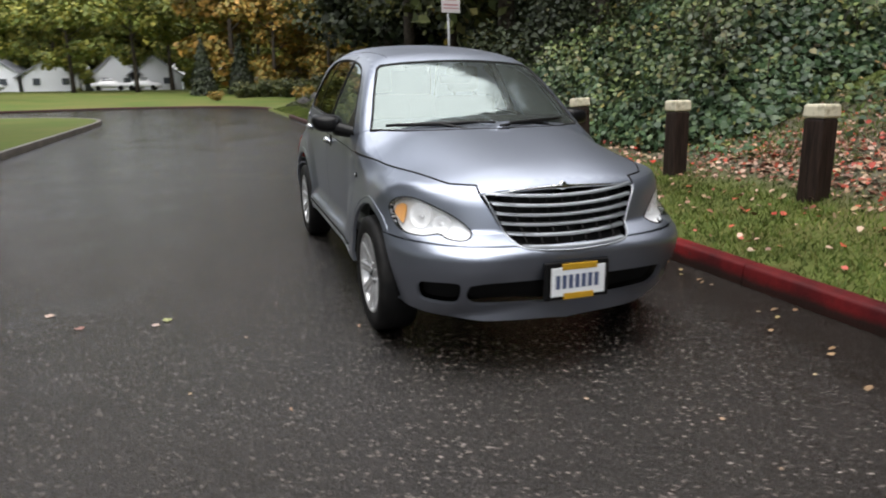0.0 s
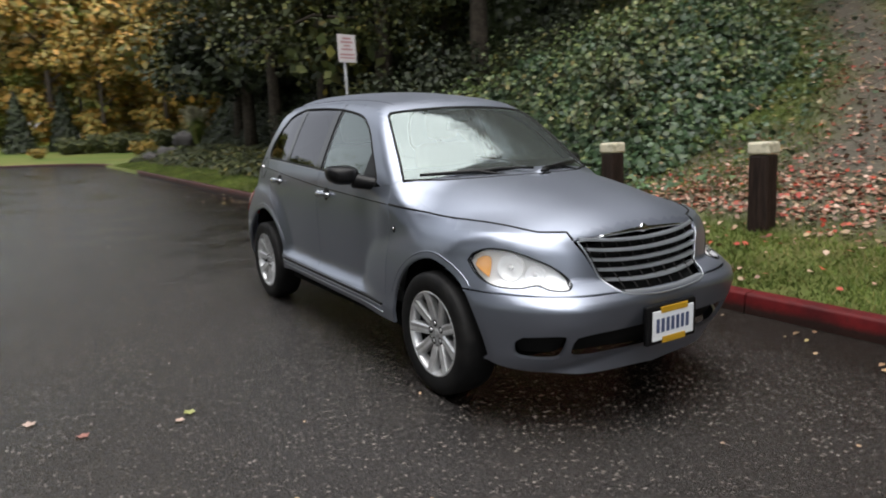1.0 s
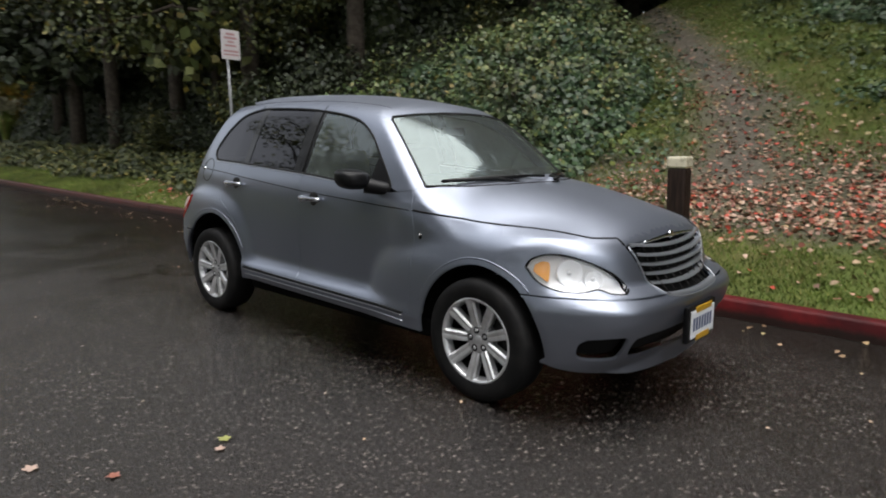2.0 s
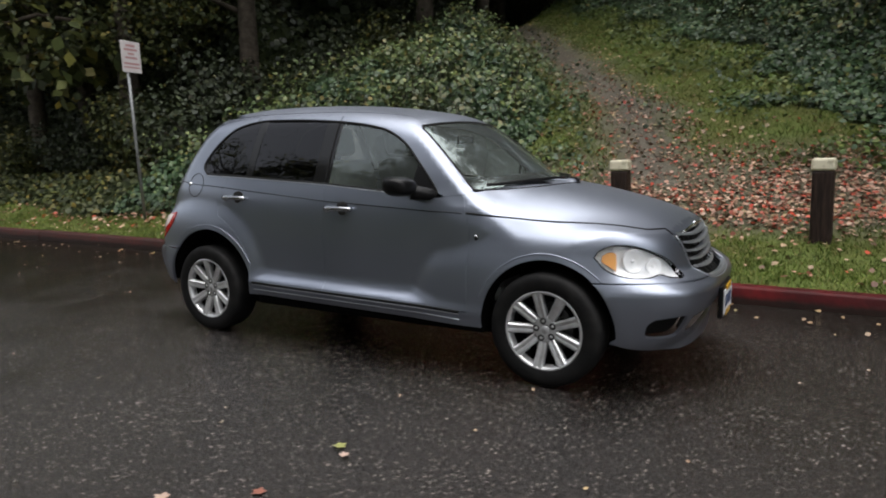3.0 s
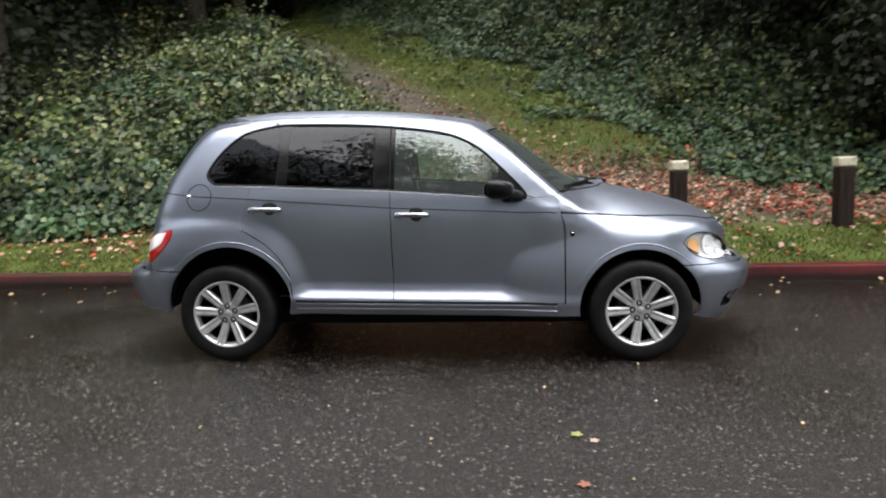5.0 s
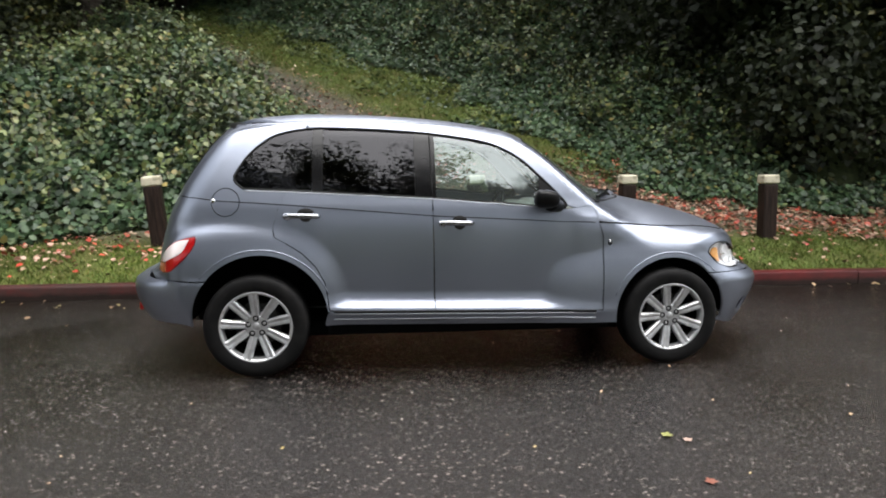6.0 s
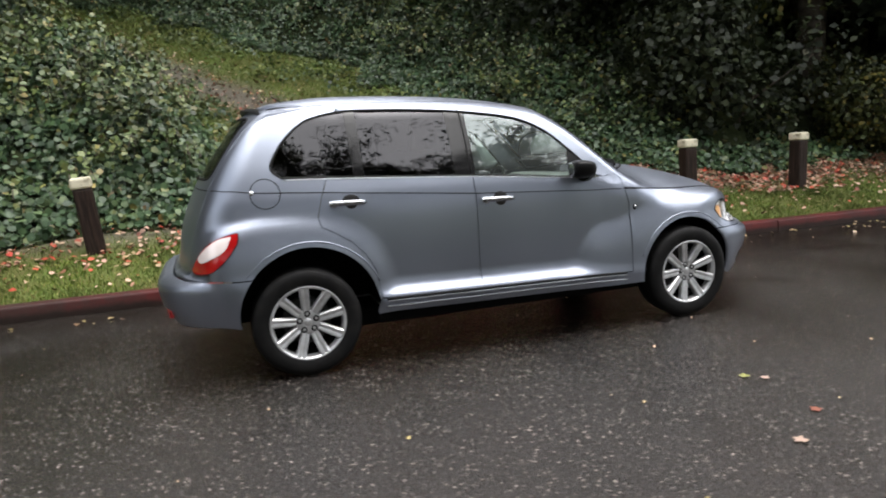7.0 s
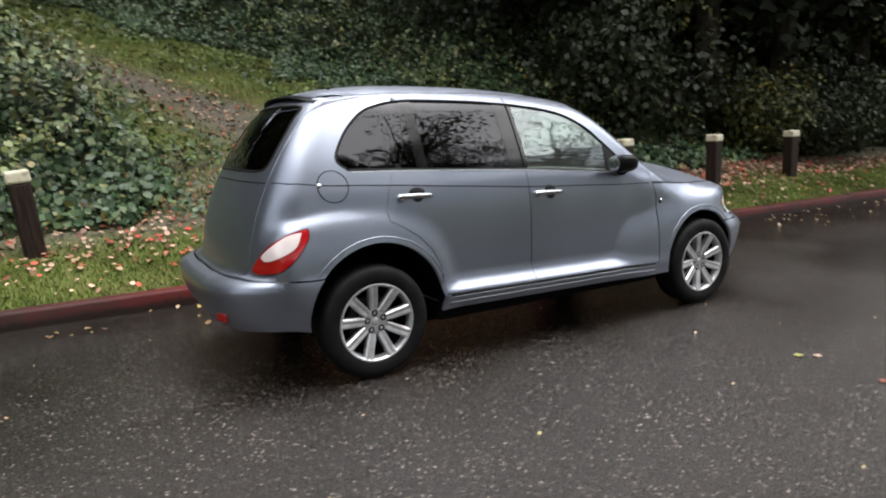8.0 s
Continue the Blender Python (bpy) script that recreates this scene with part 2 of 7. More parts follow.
on_path = calc(M_GROUND, "MULTIPLY", grey(M_GROUND, calc(M_GROUND, "ADD", off, calc(M_GROUND, "MULTIPLY", g2, 1.1)), 0.75, 1.75, 0.95, 0.0), grey(M_GROUND, gy, 3.6, 4.6))
litter = calc(M_GROUND, "MULTIPLY", grey(M_GROUND, gy, 2.9, 3.4), grey(M_GROUND, gy, 5.4, 6.4, 1.0, 0.0))
wood = grey(M_GROUND, calc(M_GROUND, "ADD", gy, calc(M_GROUND, "MULTIPLY", g1, 6.0)), 22.0, 27.0)
near_hill = grey(M_GROUND, gx, -30.0, -20.0)
dirt = calc(M_GROUND, "MULTIPLY", calc(M_GROUND, "MAXIMUM", calc(M_GROUND, "MAXIMUM", on_path, calc(M_GROUND, "MULTIPLY", litter, 0.75)), wood), near_hill)
base(M_GROUND, mixed(M_GROUND, dirt, grass_c, soil_c))
bump(M_GROUND, g2, 0.6, 0.03)
M_GRASS = leaf_mat("wet_grass_blades", [(0.0, (0.060, 0.094, 0.017)), (0.5, (0.102, 0.148, 0.027)), (0.85, (0.15, 0.18, 0.040)), (1.0, (0.22, 0.18, 0.07))], 0.6, 0.2)
M_LAWN = mat("lawn", (0.07, 0.12, 0.02), 0.9, spec=0.2)
base(M_LAWN, mixed(M_LAWN, grey(M_LAWN, noise_value(M_LAWN, 0.25, 6.0), 0.35, 0.65), mixed(M_LAWN, noise_value(M_LAWN, 12.0, 4.0), (0.032, 0.058, 0.007), (0.066, 0.098, 0.014)), (0.085, 0.088, 0.020)))

# plants
M_IVY = leaf_mat("ivy_leaves", [(0.0, (0.020, 0.042, 0.018)), (0.35, (0.036, 0.070, 0.030)), (0.7, (0.056, 0.098, 0.042)), (0.93, (0.090, 0.130, 0.052)), (0.985, (0.15, 0.15, 0.045)), (1.0, (0.13, 0.08, 0.03))], 0.42, 0.34, (0.55, 1.4))
M_BRAMBLE = leaf_mat("bramble_leaves", [(0.0, (0.035, 0.060, 0.018)), (0.5, (0.075, 0.110, 0.032)), (0.9, (0.13, 0.155, 0.045)), (1.0, (0.19, 0.15, 0.04))], 0.48, 0.4)
M_FERN = leaf_mat("bright_weed_leaves", [(0.0, (0.045, 0.075, 0.016)), (0.6, (0.085, 0.125, 0.028)), (1.0, (0.15, 0.17, 0.045))], 0.55, 0.3)
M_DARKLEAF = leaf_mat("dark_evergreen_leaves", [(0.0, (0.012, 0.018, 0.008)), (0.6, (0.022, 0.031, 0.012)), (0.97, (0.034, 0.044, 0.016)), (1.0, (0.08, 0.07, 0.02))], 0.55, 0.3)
M_WOODLEAF = leaf_mat("woodland_leaves", [(0.0, (0.022, 0.030, 0.010)), (0.5, (0.044, 0.056, 0.015)), (0.88, (0.080, 0.086, 0.020)), (1.0, (0.17, 0.13, 0.025))], 0.55, 0.3)
M_AUTUMN = leaf_mat("yellow_autumn_leaves", [(0.0, (0.085, 0.085, 0.016)), (0.5, (0.175, 0.130, 0.022)), (1.0, (0.33, 0.17, 0.028))], 0.6, 0.3, (0.8, 1.2))
M_GREENTREE = leaf_mat("olive_tree_leaves", [(0.0, (0.07, 0.10, 0.018)), (0.5, (0.14, 0.165, 0.028)), (1.0, (0.27, 0.24, 0.04))], 0.6, 0.3, (0.8, 1.2))
M_RUST = leaf_mat("rust_tree_leaves", [(0.0, (0.14, 0.05, 0.02)), (0.5, (0.26, 0.09, 0.03)), (1.0, (0.36, 0.16, 0.04))], 0.6, 0.3)
# Near-black core of the leaf mounds; the shade between leaves is its colour.
M_CORE = mat("painted_undergrowth_shade", (0.012, 0.017, 0.007), 0.95, spec=0.1)
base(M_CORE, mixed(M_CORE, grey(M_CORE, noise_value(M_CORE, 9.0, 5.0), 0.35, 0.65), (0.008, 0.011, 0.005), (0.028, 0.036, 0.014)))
M_BARK = mat("dark_bark", (0.035, 0.028, 0.022), 0.9, spec=0.2)
base(M_BARK, mixed(M_BARK, grey(M_BARK, noise_value(M_BARK, 11.0, 6.0), 0.3, 0.7), (0.02, 0.016, 0.012), (0.075, 0.062, 0.048)))
M_LITTER = leaf_mat("fallen_leaves", [(0.0, (0.38, 0.035, 0.020)), (0.12, (0.46, 0.085, 0.045)), (0.22, (0.19, 0.045, 0.025)), (0.34, (0.13, 0.070, 0.042)), (0.46, (0.40, 0.21, 0.14)), (0.72, (0.50, 0.34, 0.26)), (0.90, (0.30, 0.21, 0.11)), (1.0, (0.07, 0.036, 0.022))], 0.42, 0.35, (0.7, 1.2))
M_PALELEAF = leaf_mat("wet_pale_leaves", [(0.0, (0.20, 0.11, 0.05)), (0.5, (0.34, 0.23, 0.13)), (1.0, (0.34, 0.27, 0.09))], 0.35, 0.5)

# street furniture and far things
M_POST = mat("dark_brown_stained_timber", (0.05, 0.024, 0.016), 0.6, spec=0.2)
pn = node(M_POST, "ShaderNodeTexNoise", Scale=10.0, Detail=6.0)
pm = node(M_POST, "ShaderNodeMapping")
pm.inputs["Scale"].default_value = (6.0, 6.0, 0.5)
link(M_POST, coords(M_POST), pm.inputs["Vector"])
link(M_POST, pm.outputs[0], pn.inputs["Vector"])
base(M_POST, mixed(M_POST, grey(M_POST, pn.outputs["Fac"], 0.35, 0.7), (0.011, 0.0065, 0.005), (0.034, 0.021, 0.016)))
bump(M_POST, pn.outputs["Fac"], 0.5, 0.01)
M_CAP = mat("weathered_cream_paint", (0.52, 0.48, 0.36), 0.6)
cn = noise_value(M_CAP, 16.0, 6.0, 0.7)
base(M_CAP, mixed(M_CAP, grey(M_CAP, cn, 0.5, 0.7), (0.56, 0.52, 0.39), (0.20, 0.18, 0.11)))
M_SIGN = mat("white_sign_enamel", (0.50, 0.47, 0.475), 0.45)
M_SIGNINK = mat("faded_red_ink", (0.36, 0.20, 0.21), 0.5)
M_STEEL = mat("galvanised_steel", (0.34, 0.35, 0.36), 0.45, 0.6)
base(M_STEEL, mixed(M_STEEL, noise_value(M_STEEL, 30.0, 4.0), (0.16, 0.165, 0.17), (0.27, 0.275, 0.28)))
M_WHITE = mat("white_house_paint", (0.72, 0.74, 0.78), 0.6)
M_ROOF = mat("grey_shingles", (0.22, 0.23, 0.25), 0.8)
base(M_ROOF, mixed(M_ROOF, noise_value(M_ROOF, 4.0, 5.0), (0.17, 0.18, 0.20), (0.28, 0.29, 0.31)))
M_PANE = mat("far_window_glass", (0.05, 0.06, 0.07), 0.1)
M_CARWHITE = mat("white_car_paint", (0.75, 0.76, 0.78), 0.3, 0.0, 0.6)
M_STRAW = leaf_mat("straw_plumes", [(0.0, (0.35, 0.33, 0.20)), (1.0, (0.60, 0.58, 0.42))], 0.8, 0.2)
M_ROCK = mat("dark_rock", (0.08, 0.075, 0.07), 0.85)
base(M_ROCK, mixed(M_ROCK, noise_value(M_ROCK, 3.0, 6.0), (0.015, 0.014, 0.013), (0.06, 0.055, 0.05)))

# ---- mesh tools ----
def part(name, bm, material, parent=None, label=""):
    """A bmesh or mesh as one object, under a thing if one is given."""
    if isinstance(bm, bmesh.types.BMesh):
        me = bpy.data.meshes.new(name)
        bm.to_mesh(me)
        bm.free()
    else:
        me = bm
    if material and not me.materials:
        me.materials.append(material)
    ob = new(name, me)
    ob.parent = parent
    return tagged(ob, label)


def smooth(me, angle=None):
    me.polygons.foreach_set("use_smooth", [True] * len(me.polygons))
    if angle:
        me.set_sharp_from_angle(angle=radians(angle))
    return me


def mesh_of(name, verts, faces, material=None, smoothed=False):
    me = bpy.data.meshes.new(name)
    me.from_pydata([tuple(map(float, v)) for v in verts], [], [tuple(map(int, f)) for f in faces])
    if material:
        me.materials.append(material)
    if smoothed:
        smooth(me)
    return me


def quick_mesh(name, verts, loops, sides, material):
    """A large mesh of polygons with the same number of sides."""
    me = bpy.data.meshes.new(name)
    n = len(loops) // sides
    me.vertices.add(len(verts))
    me.vertices.foreach_set("co", np.asarray(verts, np.float32).ravel())
    me.loops.add(len(loops))
    me.loops.foreach_set("vertex_index", np.asarray(loops, np.int32))
    me.polygons.add(n)
    me.polygons.foreach_set("loop_start", np.arange(n, dtype=np.int32) * sides)
    me.materials.append(material)
    me.update(calc_edges=True)
    return me


def box(bm, x0, x1, y0, y1, z0, z1, bevel=0.0, m=None):
    r = bmesh.ops.create_cube(bm, size=1.0)
    mm = Matrix.Translation(((x0 + x1) / 2, (y0 + y1) / 2, (z0 + z1) / 2)) @ Matrix.Diagonal((x1 - x0, y1 - y0, z1 - z0, 1))
    bmesh.ops.transform(bm, matrix=(m or Matrix()) @ mm, verts=r["verts"])
    if bevel:
        edges = list({e for v in r["verts"] for e in v.link_edges})
        bmesh.ops.bevel(bm, geom=edges, offset=bevel, segments=2, affect="EDGES", profile=0.5)
    return bm


def tube(points, radius, sides=8, closed=False, taper=None):
    """A round bar along points."""
    pts = [Vector([float(c) for c in p]) for p in points]
    n = len(pts)
    verts, faces = [], []
    for i, p in enumerate(pts):
        a = pts[i - 1] if (i or closed) else p
        b = pts[(i + 1) % n] if (i < n - 1 or closed) else p
        d = (b - a).normalized()
        s = d.cross(Vector((0, 0, 1)))
        if s.length < 1e-3:
            s = d.cross(Vector((0, 1, 0)))
        s.normalize()
        u = s.cross(d)
        r = float(taper[i] if taper else radius)
        for k in range(sides):
            w = 2 * math.pi * k / sides
            verts.append(p + r * (math.cos(w) * s + math.sin(w) * u))
    for i in range(n if closed else n - 1):
        for k in range(sides):
            a, b = i * sides, ((i + 1) % n) * sides
            faces.append((a + k, a + (k + 1) % sides, b + (k + 1) % sides, b + k))
    if not closed:
        faces += [tuple(range(sides))[::-1], tuple((n - 1) * sides + k for k in range(sides))]
    return verts, faces


def tube_mesh(name, points, radius, material, sides=8, closed=False, taper=None):
    v, f = tube(points, radius, sides, closed, taper)
    return mesh_of(name, v, f, material, True)


def lathe(profile, steps=48, closed=False):
    """Profile rows of (radius, along) turned round the y axis."""
    verts, faces = [], []
    n = len(profile)
    for k in range(steps):
        w = 2 * math.pi * k / steps
        for r, a in profile:
            verts.append((r * math.cos(w), a, r * math.sin(w)))
    for k in range(steps):
        for i in range(n if closed else n - 1):
            a, b = k * n, ((k + 1) % steps) * n
            j = (i + 1) % n
            faces.append((a + i, b + i, b + j, a + j))
    return verts, faces


def curve_through(points, steps=10):
    """Points along a smooth curve through the given ones."""
    p = np.array(points, float)
    q = np.vstack([2 * p[0] - p[1], p, 2 * p[-1] - p[-2]])
    out = []
    for i in range(1, len(q) - 2):
        for t in np.arange(steps) / steps:
            a, b, c, d = q[i - 1:i + 3]
            out.append(0.5 * (2 * b + (c - a) * t + (2 * a - 5 * b + 4 * c - d) * t * t + (3 * b - a - 3 * c + d) * t ** 3))
    out.append(p[-1])
    return np.array(out)


def leaves(name, places, ups, sizes, material, rng, sides=6, spread=0.5, narrow=0.75):
    """A mesh of many small leaves: one polygon each, cupped, facing about along ups."""
    n = len(places)
    nrm = ups + rng.normal(0, spread, (n, 3))
    nrm /= np.linalg.norm(nrm, axis=1, keepdims=True)
    t = rng.normal(0, 1, (n, 3))
    t -= nrm * (t * nrm).sum(1, keepdims=True)
    t /= np.linalg.norm(t, axis=1, keepdims=True)
    s = np.cross(nrm, t)
    shape = {4: [(-0.5, 0, 0), (0.0, narrow / 2, 0.10), (0.5, 0, -0.06), (0.0, -narrow / 2, 0.10)],
             6: [(-0.5, 0, 0), (-0.22, narrow / 2, 0.08), (0.16, narrow * 0.42, 0.05), (0.5, 0, -0.08), (0.16, -narrow * 0.42, 0.05), (-0.22, -narrow / 2, 0.08)]}[sides]
    sz = sizes[:, None]
    v = np.stack([places + sz * (a * t + b * s + c * nrm) for a, b, c in shape], 1).reshape(-1, 3)
    return quick_mesh(name, v, np.arange(n * sides), sides, material)


def ease(a, b, x):
    t = np.clip((x - a) / (b - a), 0, 1)
    return t * t * (3 - 2 * t)


def lumps(x, y, scale, seed):
    """Smooth waves with no clear period, -1 to 1."""
    r = np.random.default_rng(seed)
    total = 0
    for k in range(5):
        a, w, p, q = r.uniform(0, 6.28), scale * r.uniform(0.6, 1.7), r.uniform(0, 6.28), r.uniform(0, 6.28)
        total = total + np.sin(w * (x * np.cos(a) + y * np.sin(a)) + p) * np.cos(w * 0.7 * (y * np.cos(a) - x * np.sin(a)) + q)
    return total / 2.6

# ---- ground, road and kerbs ----
KERB_Y = 1.62


def ground_z(x, y):
    """Height of the ground behind the kerb: a grass strip, then the bank."""
    t = y - 1.8
    near = ease(-13, -6, x) * (1 - 0.45 * ease(7, 12, x))
    z = 0.12 + 0.19 * np.clip(t, 0, 1.2)
    z = z + np.clip(t - 1.2, 0, 2.0) * (0.10 + 0.165 * near) + np.clip(t - 3.2, 0, 26) * (0.10 + 0.26 * near)
    return z + 0.035 * lumps(x, y, 1.7, 3) * np.clip(t - 0.6, 0, 1) + 0.012 * lumps(x, y, 6.0, 4) * np.clip(t * 2, 0, 1)


def grid_mesh(name, xs, ys, height, material):
    X, Y = np.meshgrid(xs, ys, indexing="ij")
    Z = height(X, Y)
    n, m = X.shape
    i = (np.arange(n - 1)[:, None] * m + np.arange(m - 1)).ravel()
    me = quick_mesh(name, np.stack([X, Y, Z], -1).reshape(-1, 3), np.stack([i, i + m, i + m + 1, i + 1], 1).ravel(), 4, material)
    return smooth(me)


def whole_ground(x, y):
    z = np.where(y < 1.72, -0.04, ground_z(x, np.minimum(y, 60)))
    far = (x < -38) & (y >= 1.72)
    return np.where(far, np.minimum(z, 0.12 + 0.02 * np.maximum(0, -46 - x) + 0.05 * np.maximum(0, y - 2)), z)


xs = np.concatenate([np.arange(-420, -60, 30), np.arange(-60, -14, 2.0), np.arange(-14, 14, 0.22), np.arange(14, 60, 2.0), np.arange(60, 421, 30)])
ys = np.concatenate([np.arange(-420, -20, 40), np.arange(-20, 1.6, 4.0), [1.66, 1.715, 1.73, 1.80], np.arange(1.95, 20, 0.22), np.arange(20, 60, 4), np.arange(60, 421, 30)])
ground = new("ground", grid_mesh("ground", xs, ys, whole_ground, M_GROUND))
tagged(ground, "grass strip and leaf-strewn earth bank with a worn footpath", "ground", kind="structure")

FAR_KERB = curve_through([(-24, 1.64), (-32, 1.9), (-38.5, 1.5), (-43.2, -0.6), (-45.4, -4.6), (-44.6, -9.5), (-41, -15), (-34, -22), (-24, -30), (-10, -38)], 8)


def road_mesh():
    outline = [(90, KERB_Y), (40, KERB_Y), (16, KERB_Y), (0, KERB_Y), (-16, KERB_Y)] + [tuple(p) for p in FAR_KERB] + [(90, -38)]
    bm = bmesh.new()
    f = bm.faces.new([bm.verts.new((x, y, 0)) for x, y in outline[::-1]])
    bmesh.ops.triangulate(bm, faces=[f])
    return bm


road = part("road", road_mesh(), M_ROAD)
tagged(road, "wet dark asphalt road with pale aggregate and painted glints", "road", kind="structure")

def kerb_profile(points, inward, material, name, height, width, step, owner):
    """Kerb stones along a line, each a bevelled length with a narrow joint."""
    p = np.array(points, float)
    d = np.r_[0, np.cumsum(np.linalg.norm(np.diff(p, axis=0), axis=1))]
    n = max(1, int(d[-1] / step))
    for k in range(n):
        s = np.linspace(d[-1] * k / n + 0.004, d[-1] * (k + 1) / n - 0.004, 4)
        q = np.stack([np.interp(s, d, p[:, 0]), np.interp(s, d, p[:, 1])], 1)
        t = np.gradient(q, axis=0)
        t /= np.linalg.norm(t, axis=1, keepdims=True)
        side = np.stack([-t[:, 1], t[:, 0]], 1) * inward
        wob = 0.004 * math.sin(k * 2.4)
        sec = [(0.0, -0.05), (0.008, height - 0.022), (0.016, height - 0.006), (0.030, height), (width - 0.01, height + 0.004), (width, height - 0.02), (width, -0.05)]
        verts = [(*(q[i] + side[i] * (a + wob)), z + wob) for i in range(4) for a, z in sec]
        m = len(sec)
        faces = [(i * m + j, i * m + j + 1, (i + 1) * m + j + 1, (i + 1) * m + j) for i in range(3) for j in range(m - 1)]
        faces += [tuple(range(m))[::-1], tuple(3 * m + j for j in range(m))]
        me = mesh_of(name, verts, faces, material)
        smooth(me, 50)
        part(name, me, None, owner)


kerb = tagged(new("kerb"), "worn red-painted concrete kerb beside the grass", "kerb", kind="structure")
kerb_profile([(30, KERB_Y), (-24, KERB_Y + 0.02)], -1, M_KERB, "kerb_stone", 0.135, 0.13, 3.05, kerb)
far_kerb = tagged(new("far_kerb"), "faded red kerb round the bend of the road", "kerb", kind="structure")
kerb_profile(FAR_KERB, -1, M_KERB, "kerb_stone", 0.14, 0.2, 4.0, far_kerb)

# island of lawn on the other side of the road
ISLAND = curve_through([(60, -6.0), (20, -5.8), (0, -5.68), (-14, -5.67), (-23, -5.7), (-26.4, -6.2), (-28.5, -7.6), (-30, -10.5), (-28, -15), (-20, -20), (-5, -25), (30, -27), (60, -27)], 6)


def lawn_island():
    bm = bmesh.new()
    f = bm.faces.new([bm.verts.new((x, y, 0.13)) for x, y in ISLAND])
    bmesh.ops.triangulate(bm, faces=[f])
    bm.normal_update()
    if sum(f.normal.z for f in bm.faces) < 0:
        bmesh.ops.reverse_faces(bm, faces=bm.faces)
    return bm


tagged(part("lawn_island", lawn_island(), M_LAWN), "mown green lawn island beside the road", "lawn", kind="structure")
island_kerb = tagged(new("island_kerb"), "dark wet concrete kerb round the lawn island", "kerb", kind="structure")
kerb_profile(ISLAND, -1, M_KERB_GREY, "kerb_stone", 0.14, 0.18, 4.0, island_kerb)


def far_lawn():
    """Lawn rising away behind the far kerb."""
    p = FAR_KERB
    t = np.gradient(p, axis=0)
    t /= np.linalg.norm(t, axis=1, keepdims=True)
    side = np.stack([t[:, 1], -t[:, 0]], 1)
    dist = [0.15, 3, 8, 16, 30, 60, 120]
    verts = [(*(p[i] + side[i] * d), 0.125 + 0.028 * min(d, 40)) for i in range(len(p)) for d in dist]
    m = len(dist)
    faces = [(i * m + j, (i + 1) * m + j, (i + 1) * m + j + 1, i * m + j + 1) for i in range(len(p) - 1) for j in range(m - 1)]
    return mesh_of("far_lawn", verts, faces, M_LAWN, True)


tagged(new("far_lawn", far_lawn()), "mown lawn rising behind the bend", "lawn", kind="structure")

# ---- plants ----
rng = np.random.default_rng(7)


def mound_mesh(name, region, height, n, size, seed, material, step=0.16, spread=0.55):
    """Ground cover: a dark inner surface, coloured as the shade between leaves, and a coat of leaves over it."""
    r = np.random.default_rng(seed)
    x0, x1, y0, y1 = region
    X, Y = np.meshgrid(np.arange(x0, x1, step), np.arange(y0, y1, step), indexing="ij")
    H = height(X, Y)
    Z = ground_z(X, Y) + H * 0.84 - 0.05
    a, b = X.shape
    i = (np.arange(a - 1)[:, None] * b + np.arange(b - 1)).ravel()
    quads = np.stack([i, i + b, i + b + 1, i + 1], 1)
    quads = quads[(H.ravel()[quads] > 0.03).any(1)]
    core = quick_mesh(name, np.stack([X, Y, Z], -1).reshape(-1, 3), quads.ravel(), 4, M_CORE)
    x, y = r.uniform(x0, x1, n * 3), r.uniform(y0, y1, n * 3)
    h = height(x, y)
    ok = np.nonzero((h > 0.06) & (r.uniform(0, 1, n * 3) < 0.80 + 0.55 * lumps(x, y, 7.0, seed)))[0][:n]
    x, y, h = x[ok], y[ok], h[ok]
    e = 0.08
    gxx = (height(x + e, y) + ground_z(x + e, y) - height(x - e, y) - ground_z(x - e, y)) / (2 * e)
    gyy = (height(x, y + e) + ground_z(x, y + e) - height(x, y - e) - ground_z(x, y - e)) / (2 * e)
    up = np.stack([-gxx, -gyy, np.ones_like(x)], 1)
    up /= np.linalg.norm(up, axis=1, keepdims=True)
    depth = np.minimum(h, 0.26) * r.uniform(0, 1, len(x)) ** 1.9
    pos = np.stack([x, y, ground_z(x, y) + h - depth + 0.03], 1) + up * r.normal(0, 0.03, (len(x), 1))
    lf = leaves(name + "_leaves", pos, up + np.array([0, -0.35, 0.15]), size * r.uniform(0.6, 1.4, len(x)), material, r, 6, spread)
    return core, lf


def joined(name, meshes):
    """Several meshes as one, each with its own material."""
    bm = bmesh.new()
    me = bpy.data.meshes.new(name)
    for k, m in enumerate(meshes):
        before = len(bm.faces)
        bm.from_mesh(m)
        bm.faces.ensure_lookup_table()
        for f in bm.faces[before:]:
            f.material_index = k
        me.materials.append(m.materials[0])
    bm.to_mesh(me)
    bm.free()
    return me


def left_edge(y):
    return np.interp(y, [2.5, 3.2, 4.4, 6.4, 8.0, 9.3, 11, 14.4, 18, 24], [-2.7, -2.2, -1.35, -1.6, -2.0, -2.6, -4.0, -6.3, -8.9, -13])


def clumps(x, y, scale, seed):
    """Rounded heads with creases between them, -1 to 1."""
    return 1 - 2 * np.minimum(np.abs(lumps(x, y, scale, seed)) * 1.5, 1)


